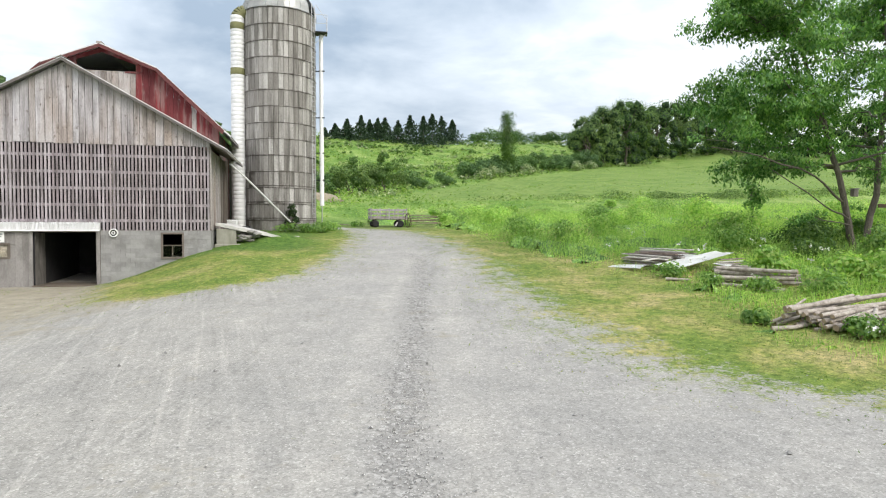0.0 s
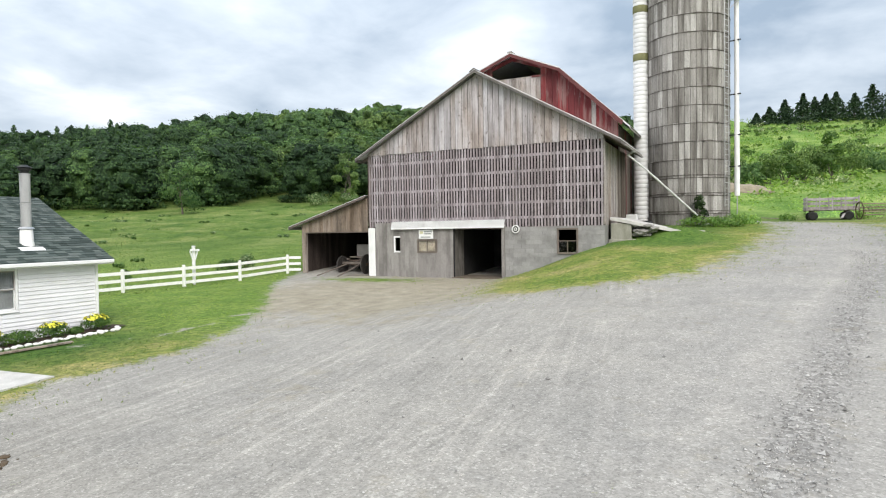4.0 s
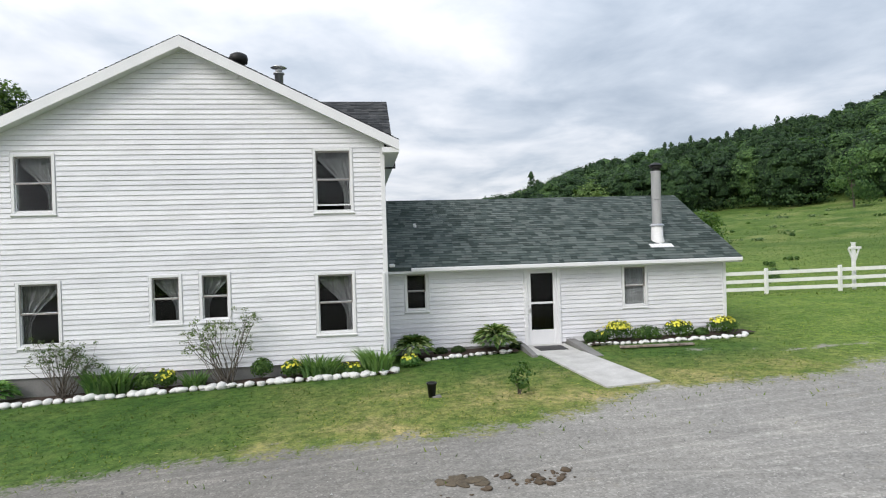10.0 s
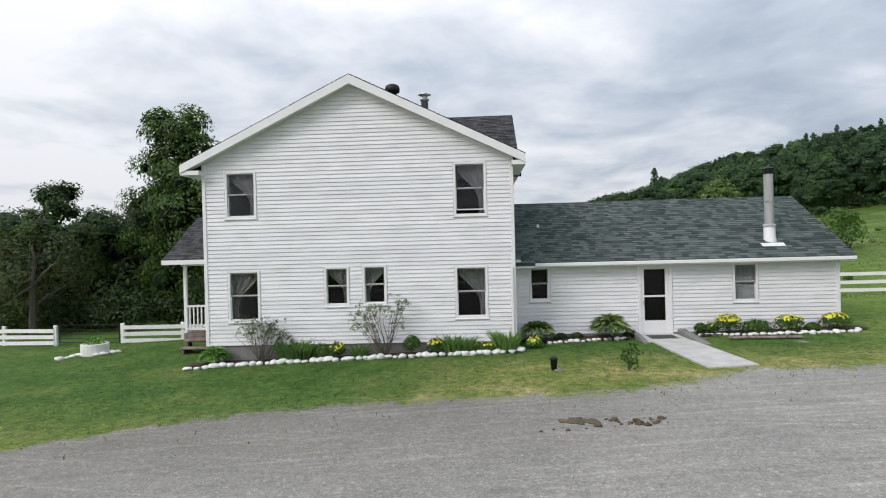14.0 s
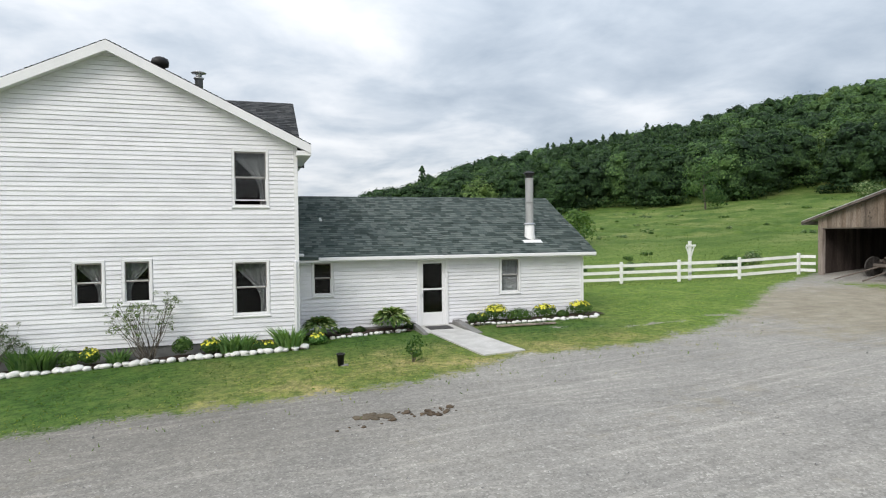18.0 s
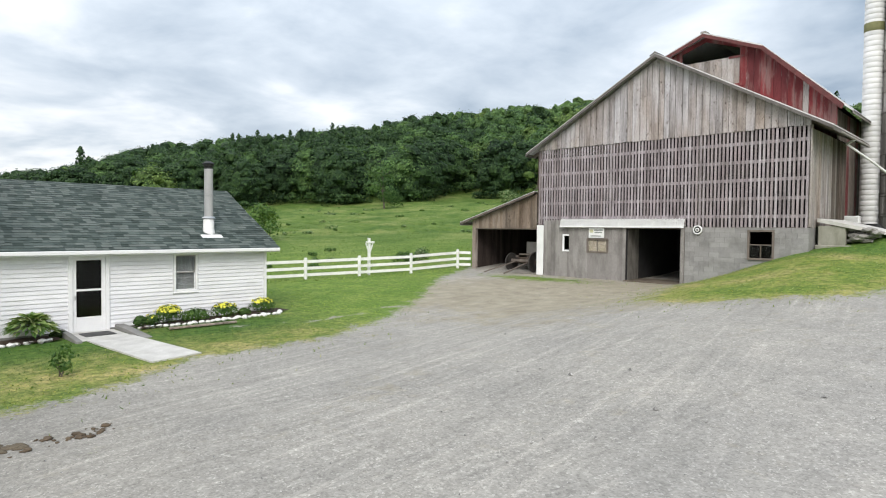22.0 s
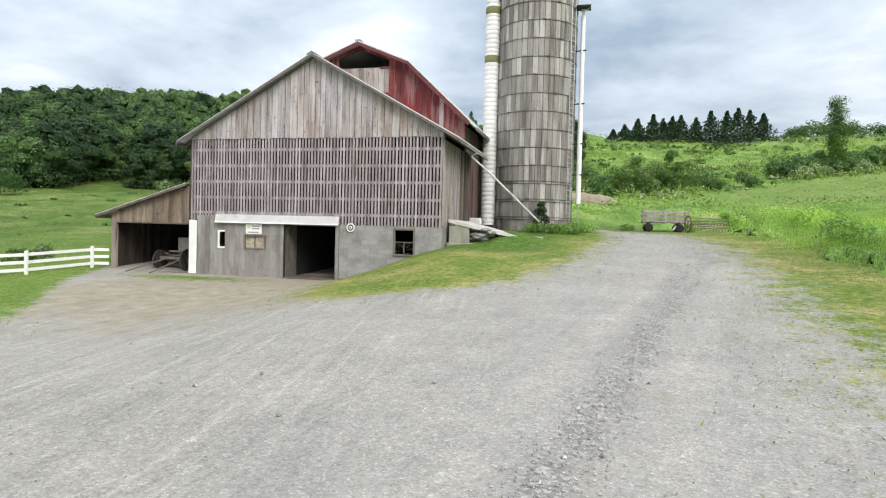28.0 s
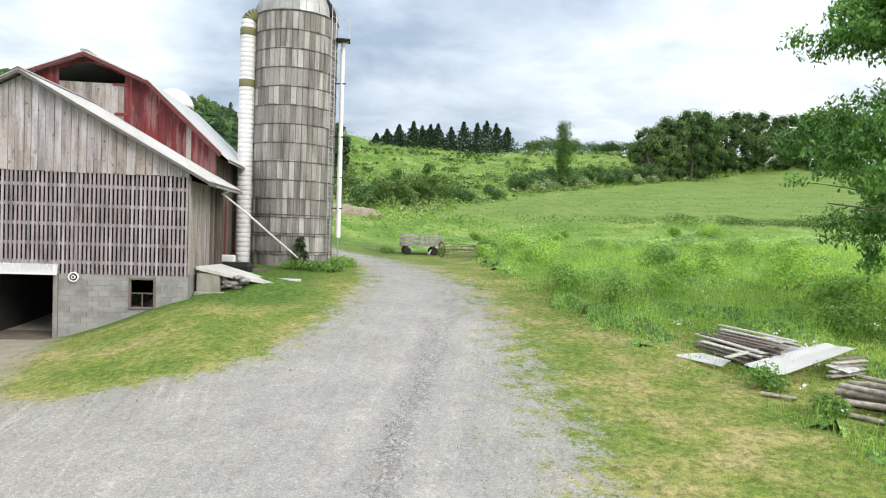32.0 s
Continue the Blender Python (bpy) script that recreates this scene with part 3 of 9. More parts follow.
GRASS_TALL = foliage("meadow_weeds", [(0.16, 0.295, 0.08), (0.24, 0.405, 0.11), (0.325, 0.485, 0.15), (0.40, 0.49, 0.21)], 0.5, 0.7, 0.3)
SEED_HEAD = foliage("tan_seed_heads", [(0.30, 0.31, 0.14), (0.40, 0.38, 0.20), (0.48, 0.44, 0.27)], 0.3, 0.8, 0.25)


# ---- ground cover, as shares between 0 and 1 over the plan ----
def lawn_share(x, y):
    """1 on grass, 0 on the gravel lane and yard."""
    x, y = np.asarray(x, float), np.asarray(y, float)
    west = np.interp(y, (-60, -20, -6.9, -6.1, -5, -2.75, 0.1, 3.2, 5, 6.2, 7.2, 10, 12.6, 16, 20, 23.5, 27, 40), (6, -2.6, -9.5, -10.45, -11.2, -12.15, -12.3, -12.4, -13.4, -14.3, -14.0, -14.2, -15.5, -17.5, -20.9, -23.3, -24.5, -25))
    east = np.interp(y, (-60, -20, 0, 3, 4.5, 5.1, 5.9, 7.25, 9, 13, 17, 21, 26, 31, 38.6, 45, 52, 60, 75), (20, 12, 9, 7, 5.8, 4.7, 4.3, 3.7, 3.6, 3.7, 3.9, 4.25, 4.4, 3.9, 2.3, 0.0, -4, -11, -25))
    right = np.interp(y, (16, 17.2, 19.2, 23.9, 31, 36, 45, 52, 60, 75), (-7.0, -5.2, -3.2, -1.65, -0.35, -0.6, -2.8, -8, -15, -30))
    left = np.interp(y, (16, 16.3, 17.4, 26.4, 60), (-8.0, -9.1, -10.1, -12.3, -40))
    bank = np.minimum(np.interp(right - x, (-2.0, -0.7, 0.4, 1.5), (0, 0.25, 0.55, 1)), np.interp(x - left, (-1.8, -0.6, 0.4, 1.3), (0, 0.25, 0.55, 1))) * np.interp(y, (13.8, 15.4, 16.6, 17.8), (0, 0.3, 0.6, 1))
    share = np.maximum(np.maximum(ease(-1.0, 0.9, west - x), np.interp(x - east, (-3.4, -1.8, -0.6, 1.0, 2.2), (0, 0.25, 0.44, 0.78, 1))), bank)
    patch = 0.74 * np.exp(-(((x + 18.6) / 3.8) ** 2 + ((y - 24.7) / 1.1) ** 2))
    share = np.maximum(share, patch)
    trod = np.interp(y, (8.0, 9.7, 10.5, 11.4, 12.3, 13.9, 15.5), (-17.5, -16.85, -16.5, -16.4, -16.42, -16.75, -17.3))
    share = share - 0.55 * np.exp(-((x - trod) / 0.17) ** 2) * ease(7.5, 8.5, y) * ease(15.5, 14, y)
    return np.where((y > 26.5) & (x > -24.2) & (x < -7.7) & (y < 40.5), 0.0, share)


def weed_share(x, y):
    """1 where the tall weeds stand on the lane's far side."""
    edge = np.interp(y, (-40, -10, 0, 5.8, 8.1, 11.2, 13.6, 15.5, 18.8, 24.5, 29.5, 34, 41.5, 43.5, 47, 50, 54, 60), (18, 12, 9, 7.3, 7.1, 8.1, 8.6, 8.9, 8.1, 6.8, 6.4, 6.3, 6.2, 7.8, 8.0, 6.5, 0, -4.0))
    return ease(-0.7, 1.1, np.asarray(x, float) - edge) * ease(-30, -10, y)


def lane_ridge(x, y):
    """1 along the loose stones that wheels have thrown up in the lane's middle."""
    mid = np.interp(y, (-12, 3.4, 9.7, 12.7, 17.7, 23.5, 30), (-5.0, -2.25, -1.0, -0.34, 0.9, 2.3, 2.6))
    return np.exp(-((np.asarray(x, float) - mid) / 0.27) ** 2) * ease(30, 22, y)


def field_foot(x):
    return np.interp(x, (4, 8.5, 18.5, 26, 38, 46, 150), (75.5, 77.4, 73, 71, 69.5, 66, 60))


def field_head(x):
    return np.interp(x, (4, 7.4, 13.4, 31, 51, 82, 150), (78, 81, 91, 111, 123.5, 147, 190))


def mown_share(x, y):
    """1 on the mown field between the weed line and the hedge."""
    x, y = np.asarray(x, float), np.asarray(y, float)
    return ease(-1.5, 1.5, y - field_foot(x)) * ease(-1.5, 1.5, field_head(x) - y) * ease(3, 8, x)


def dry_share(x, y):
    """1 on the trodden, sunburnt strip of the house lawn beside the gravel."""
    x, y = np.asarray(x, float), np.asarray(y, float)
    return np.clip(ease(-17.2, -14.6, x) * ease(-2.5, 2.5, y) + 0.7 * ease(-13.4, -12.4, x) * (0.1 + 0.9 * ease(-2.5, 2, y)), 0, 1)


def dirt_share(x, y):
    """1 on the bare brown earth before the barn's doors."""
    x, y = np.asarray(x, float), np.asarray(y, float)
    return np.clip(1.3 * np.exp(-(((x + 14.8) / 6.8) ** 2 + ((y - 20.5) / 6.8) ** 2)), 0, 1)


def ground_material():
    m, nt, b = shader("ground_cover", 0.95, 0, 0.15)
    def share(name):
        a = nt.nodes.new("ShaderNodeAttribute")
        a.attribute_name = name
        return a.outputs["Fac"]
    def math_of(op, a, c, d=0.0):
        n = nt.nodes.new("ShaderNodeMath")
        n.operation = op
        for k, v in enumerate((a, c, d)):
            if hasattr(v, "links"):
                nt.links.new(v, n.inputs[k])
            else:
                n.inputs[k].default_value = v
        return n.outputs[0]
    def frayed(name, amount, big, small, gain=1.5, low=0.3, high=0.7):
        """A share with its edge broken up into patches and tufts."""
        n = math_of("ADD", node_noise(nt, big, 6, 0.7, space="World"), node_noise(nt, small, 5, 0.75, space="World", shift=4))
        v = math_of("MULTIPLY_ADD", share(name), gain, 0.5 - gain / 2 - amount)
        return node_ramp(nt, math_of("MULTIPLY_ADD", n, amount, v), ((low, (0, 0, 0)), (high, (1, 1, 1))))
    def streaks(turn, along, across, shift):
        """Drawn-out marks of wheels, running one way."""
        g, mp, n = (nt.nodes.new(k) for k in ("ShaderNodeNewGeometry", "ShaderNodeMapping", "ShaderNodeTexNoise"))
        mp.vector_type = "TEXTURE"
        mp.inputs["Location"].default_value = (shift, shift, 0)
        mp.inputs["Rotation"].default_value, mp.inputs["Scale"].default_value = (0, 0, radians(turn)), (along, across, 1)
        nt.links.new(g.outputs["Position"], mp.inputs["Vector"])
        n.inputs["Scale"].default_value, n.inputs["Detail"].default_value, n.inputs["Roughness"].default_value = 1.0, 2.5, 0.5
        n.inputs["Distortion"].default_value = 0.25
        nt.links.new(mp.outputs[0], n.inputs["Vector"])
        return n.outputs["Fac"]
    def cells(scale):
        g, v, s = (nt.nodes.new(k) for k in ("ShaderNodeNewGeometry", "ShaderNodeTexVoronoi", "ShaderNodeSeparateColor"))
        v.inputs["Scale"].default_value = scale
        nt.links.new(g.outputs["Position"], v.inputs["Vector"])
        nt.links.new(v.outputs["Color"], s.inputs[0])
        return s.outputs[0], v.outputs["Distance"]
    # gravel: crushed grey stone in fine dust
    fine, _ = cells(46)
    coarse, _ = cells(17)
    gravel = node_ramp(nt, fine, ((0.0, (0.205, 0.2, 0.19)), (0.5, (0.28, 0.273, 0.259)), (0.92, (0.323, 0.316, 0.3)), (1.0, (0.46, 0.45, 0.432))))
    gravel = node_mix(nt, 0.22, gravel, node_ramp(nt, coarse, ((0.0, (0.19, 0.185, 0.177)), (0.55, (0.31, 0.303, 0.288)), (0.93, (0.38, 0.375, 0.36)), (1.0, (0.56, 0.55, 0.53)))))
    gravel = node_mix(nt, 1.0, gravel, node_ramp(nt, node_noise(nt, 3.2, 7, 0.72, space="World", shift=11), ((0.38, (0.945, 0.945, 0.95)), (0.5, (1.0, 1.0, 1.0)), (0.62, (1.05, 1.05, 1.05)))), "MULTIPLY")
    gravel = node_mix(nt, 0.8, gravel, node_ramp(nt, node_noise(nt, 0.55, 6, 0.65, space="World", shift=9), ((0.38, (0.90, 0.895, 0.885)), (0.62, (1.10, 1.085, 1.055)))), "MULTIPLY")
    lane = node_ramp(nt, streaks(79, 2.6, 0.16, 2), ((0.34, (0.92, 0.92, 0.92)), (0.43, (1, 1, 1)), (0.59, (1, 1, 1)), (0.68, (1.1, 1.095, 1.09))))
    yard = node_ramp(nt, streaks(98, 4.2, 0.15, 7), ((0.34, (0.84, 0.84, 0.84)), (0.42, (1, 1, 1)), (0.575, (1, 1, 1)), (0.66, (1.27, 1.26, 1.25))))
    turned = node_ramp(nt, streaks(76, 4.5, 0.10, 5), ((0.34, (0.84, 0.84, 0.84)), (0.42, (1, 1, 1)), (0.61, (1, 1, 1)), (0.69, (1.3, 1.29, 1.27))))
    gravel = node_mix(nt, 0.62, gravel, node_mix(nt, share("yardway"), lane, yard), "MULTIPLY")
    gravel = node_mix(nt, 0.5, gravel, node_mix(nt, share("yardway"), (1, 1, 1), turned), "MULTIPLY")
    # This share only makes the gravel darker towards the house.
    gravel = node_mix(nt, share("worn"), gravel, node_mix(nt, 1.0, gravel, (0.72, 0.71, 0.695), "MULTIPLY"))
    gravel = node_mix(nt, share("yardway"), gravel, node_mix(nt, 1.0, gravel, (1.01, 1.005, 0.985), "MULTIPLY"))
    gravel = node_mix(nt, math_of("MULTIPLY", share("track"), 0.6), gravel, node_mix(nt, 1.0, gravel, (1.16, 1.15, 1.13), "MULTIPLY"))
    loose = node_ramp(nt, coarse, ((0.0, (0.08, 0.078, 0.075)), (0.6, (0.20, 0.195, 0.19)), (1.0, (0.5, 0.49, 0.47))))
    gravel = node_mix(nt, math_of("MULTIPLY", frayed("ridge", 2.2, 1.5, 7.0, 1.2), 0.36), gravel, loose)
    dirt = node_ramp(nt, node_noise(nt, 1.6, 8, 0.72, space="World", shift=2), ((0.36, (0.2, 0.172, 0.118)), (0.5, (0.268, 0.236, 0.165)), (0.66, (0.345, 0.312, 0.228))))
    dirt = node_mix(nt, 0.3, dirt, gravel)
    dirt = node_mix(nt, 0.3, dirt, turned, "MULTIPLY")
    gravel = node_mix(nt, frayed("dirt", 2.0, 0.5, 3.0, 1.2, 0.15, 0.85), gravel, dirt)
    # grass: yellowed where it is worn, clover green elsewhere
    tuft = node_ramp(nt, node_noise(nt, 5.5, 6, 0.72, space="World", shift=3), ((0.40, (0.58, 0.64, 0.55)), (0.5, (1, 1, 1)), (0.61, (1.42, 1.30, 1.25))))
    blade = node_ramp(nt, node_noise(nt, 30, 4, 0.75, space="World"), ((0.38, (0.5, 0.55, 0.45)), (0.62, (1.45, 1.38, 1.3))))
    turf = node_ramp(nt, node_noise(nt, 0.5, 7, 0.7, space="World", shift=6), ((0.40, (0.115, 0.172, 0.037)), (0.47, (0.16, 0.203, 0.052)), (0.54, (0.215, 0.226, 0.078)), (0.63, (0.30, 0.27, 0.13))))
    home = node_ramp(nt, node_noise(nt, 0.6, 7, 0.7, space="World", shift=16), ((0.38, (0.044, 0.1, 0.02)), (0.50, (0.066, 0.126, 0.027)), (0.60, (0.09, 0.14, 0.035)), (0.70, (0.15, 0.165, 0.058))))
    parched = node_ramp(nt, node_noise(nt, 0.8, 7, 0.7, space="World", shift=26), ((0.38, (0.115, 0.165, 0.04)), (0.5, (0.19, 0.21, 0.068)), (0.62, (0.31, 0.28, 0.125))))
    home = node_mix(nt, share("dry"), home, parched)
    turf = node_mix(nt, share("yard"), turf, home)
    turf = node_mix(nt, share("lush"), turf, (0.075, 0.14, 0.03))
    turf = node_mix(nt, share("fresh"), turf, node_ramp(nt, node_noise(nt, 0.7, 6, 0.65, space="World", shift=21), ((0.40, (0.102, 0.176, 0.034)), (0.62, (0.155, 0.222, 0.052)))))
    turf = node_mix(nt, 0.9, turf, tuft, "MULTIPLY")
    turf = node_mix(nt, 0.7, turf, blade, "MULTIPLY")
    field = node_ramp(nt, node_noise(nt, 0.16, 8, 0.72, space="World", shift=1), ((0.40, (0.058, 0.11, 0.021)), (0.5, (0.092, 0.148, 0.032)), (0.62, (0.157, 0.196, 0.062))))
    field = node_mix(nt, 0.7, field, tuft, "MULTIPLY")
    field = node_mix(nt, share("mown"), field, node_ramp(nt, node_noise(nt, 0.3, 6, 0.65, (0.5, 1.6, 1), "World", 8), ((0.4, (0.11, 0.182, 0.04)), (0.6, (0.165, 0.23, 0.062)))))
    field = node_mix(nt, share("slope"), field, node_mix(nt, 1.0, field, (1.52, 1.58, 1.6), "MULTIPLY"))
    turf = node_mix(nt, share("field"), turf, field)
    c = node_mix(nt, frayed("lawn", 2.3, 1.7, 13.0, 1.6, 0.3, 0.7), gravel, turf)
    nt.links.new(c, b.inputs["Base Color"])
    node_bump(nt, b, coarse, 0.25, 0.02)
    return m


def lay_ground():
    far = np.geomspace(0.6, 2400, 64)
    xs = np.concatenate([-38 - far[::-1], np.arange(-38, 36, 0.4), 36 + far])
    ys = np.concatenate([-30 - far[::-1], np.arange(-30, 66, 0.4), 66 + np.geomspace(0.6, 2400, 90)])
    X, Y = np.meshgrid(xs, ys, indexing="ij")
    rough = np.array([noise.noise((x * 0.8, y * 0.8, 0)) for x, y in zip(X.ravel(), Y.ravel())]).reshape(X.shape)
    Z = ground(X, Y) + 0.01 * rough + 0.05 * rough * (np.hypot(X, Y) > 60) * 8
    V = np.stack([X, Y, Z], -1).reshape(-1, 3)
    n, k = X.shape
    a = (np.arange(n - 1)[:, None] * k + np.arange(k - 1)[None]).ravel()
    F = np.stack([a, a + k, a + k + 1, a + 1], 1)
    me = bpy.data.meshes.new("ground")
    me.from_pydata(V.tolist(), [], F.tolist())
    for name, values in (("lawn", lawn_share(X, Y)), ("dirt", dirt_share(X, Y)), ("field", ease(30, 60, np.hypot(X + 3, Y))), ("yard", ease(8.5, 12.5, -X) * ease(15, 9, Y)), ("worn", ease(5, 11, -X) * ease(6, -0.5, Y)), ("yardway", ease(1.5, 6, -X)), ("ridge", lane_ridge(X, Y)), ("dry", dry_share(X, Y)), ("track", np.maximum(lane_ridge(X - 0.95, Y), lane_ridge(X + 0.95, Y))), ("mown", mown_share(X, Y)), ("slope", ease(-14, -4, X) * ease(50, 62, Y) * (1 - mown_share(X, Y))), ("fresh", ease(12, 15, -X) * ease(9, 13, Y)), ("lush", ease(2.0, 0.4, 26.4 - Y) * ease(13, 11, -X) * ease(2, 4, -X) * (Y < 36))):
        at = me.attributes.new(name, "FLOAT", "POINT")
        at.data.foreach_set("value", values.ravel().astype(np.float32))
    me.polygons.foreach_set("use_smooth", [True] * len(F))
    me.materials.append(ground_material())
    return tagged(new("ground", me), "grey gravel farm lane through mown lawn and green fields", "ground", kind="structure")


lay_ground()

# ---- the white farmhouse and its low kitchen wing ----
def wall_panels(parent, x0, x1, y0, y1, z0, z1, openings):
    """A wall across x with openings (y0, y1, z0, z1) through it."""
    ysp = sorted({y0, y1, *(v for o in openings for v in o[:2])})
    for a, b in zip(ysp, ysp[1:]):
        cuts = sorted((o[2], o[3]) for o in openings if o[0] <= a and o[1] >= b)
        low = z0
        for c, d in cuts:
            if c > low:
                part("wall_panel", boxes((x0, a, low, x1, b, c)), WHITE_SIDING, parent)
            low = d
        if z1 > low:
            part("wall_panel", boxes((x0, a, low, x1, b, z1)), WHITE_SIDING, parent)


def lap_mesh():
    bm = bmesh.new()
    prism(bm, [(0, 0), (1, 0), (1, 0.04), (0.22, 1), (0, 1)], 0, 1, "y")
    return mesh_of("siding_board", bm, WHITE_SIDING)


LAP = lap_mesh()


def siding(parent, x, z0, z1, span, openings, pitch=0.11):
    """Lapped boards up a wall that faces east; span(z) gives the wall's two ends at a height."""
    z = z0
    while z < z1:
        top = min(z + pitch, z1)
        a, b = span(top)
        cuts = sorted((o[0], o[1]) for o in openings if min(top, o[3]) - max(z, o[2]) > 0.4 * pitch)
        low = a
        for c, d in cuts + [(b, b)]:
            if c - low > 0.03:
                piece("siding_board", LAP, Matrix.Translation((x, low, z)) @ Matrix.Diagonal((0.026, c - low, top - z - 0.009, 1)), parent)
            low = max(low, d)
        z = top


def curtain_mesh(y0, y1, z0, z1, x, tied, sides=(0, 1)):
    """Two sheer curtains: each hangs in folds, drawn back to its side below the middle."""
    bm = bmesh.new()
    full = 0.52 if len(sides) == 2 else 0.96
    for side in sides:
        rows = []
        for k in range(9):
            f = k / 8
            z = z1 - (z1 - z0) * f
            reach = (full if f < 0.15 else full - (full - 0.2) * math.sin(min(1, (f - 0.15) / 0.6) * math.pi / 2)) if tied else 0.22
            row = []
            for i in range(9):
                u = i / 8 * reach
                y = y0 + (y1 - y0) * (u if side == 0 else 1 - u)
                row.append(bm.verts.new((x + 0.012 * math.sin(i * 2.4) - 0.01 * side, y, z)))
            rows.append(row)
        for r, s in zip(rows, rows[1:]):
            for i in range(8):
                bm.faces.new((r[i], r[i + 1], s[i + 1], s[i]))
    bmesh.ops.solidify(bm, geom=bm.faces[:], thickness=0.003)
    return bm


def sash_window(parent, x, y0, y1, z0, z1, curtains=True, raised=0.0):
    """A white double-hung window in a wall that faces east; y0..z1 is the opening."""
    c = 0.065
    bm = boxes((x - 0.05, y0 - c, z0 - c, x + 0.024, y0, z1 + c), (x - 0.05, y1, z0 - c, x + 0.024, y1 + c, z1 + c),
               (x - 0.05, y0, z1, x + 0.024, y1, z1 + c), (x - 0.05, y0, z0 - c, x + 0.024, y1, z0), bevel=0.006)
    win = part("window", bm, WHITE_TRIM, parent, "white double-hung window with dark panes")
    part("sill", boxes((x - 0.02, y0 - c - 0.02, z0 - c - 0.02, x + 0.045, y1 + c + 0.02, z0 - c + 0.015), bevel=0.006), WHITE_TRIM, win)
    mid = (z0 + z1) / 2 + 0.02
    for name, a, b, xx in (("lower_sash", z0 + raised, mid + 0.02, x - 0.02), ("upper_sash", mid - 0.02, z1, x - 0.005)):
        s = 0.022
        bm = boxes((xx - 0.03, y0, a, xx, y0 + s, b), (xx - 0.03, y1 - s, a, xx, y1, b), (xx - 0.03, y0 + s, b - 0.032, xx, y1 - s, b), (xx - 0.03, y0 + s, a, xx, y1 - s, a + 0.03))
        part(name, bm, FASCIA if name == "upper_sash" else WHITE_TRIM, win)
        pane = part("pane", boxes((xx - 0.018, y0 + s, a + 0.03, xx - 0.013, y1 - s, b - 0.032)), GLASS, win)
        pane.visible_shadow = False
    if curtains:
        part("curtain", curtain_mesh(y0 + 0.01, y1 - 0.01, z0 + 0.01, z1 - 0.01, x - 0.12, True, ((1,), (0,), (1,))[int(abs(y0 * 7 + z0 * 3)) % 3]), CURTAIN, win, "sheer grey-white curtain drawn to one side")
    return win


def shingle_field(name, corner, along, up, wide, high, material, parent, skip=None, tab=0.2, row=0.13):
    """Lapped shingle tabs over a slope, each one lifted and cut a little differently."""
    corner, along, up = Vector(corner), Vector(along).normalized(), Vector(up).normalized()
    out = along.cross(up).normalized()
    if out.z < 0:
        out = -out
    rng = random.Random(4)
    quads = []
    for j in range(int(high / row) + 1):
        v0, v1 = j * row, min((j + 1) * row + 0.03, high)
        u = -rng.random() * tab
        while u < wide:
            w = tab * rng.uniform(0.6, 1.35)
            a, b = max(0, u), min(wide, u + w - 0.006)
            u += w
            if b - a < 0.02 or (skip and skip(a, v0)):
                continue
            lift, d = 0.014 + rng.random() * 0.008, rng.uniform(-0.012, 0.012)
            p = [corner + along * s + up * t + out * h for s, t, h in ((a, v0 + d, lift), (b, v0 + d, lift), (b, v1, 0.004), (a, v1, 0.004), (a, v0 + d, 0.0), (b, v0 + d, 0.0))]
            quads += [p[0], p[1], p[2], p[3], p[4], p[5], p[1], p[0]]
    return bulk(name, [tuple(q) for q in quads], 4, material, parent)


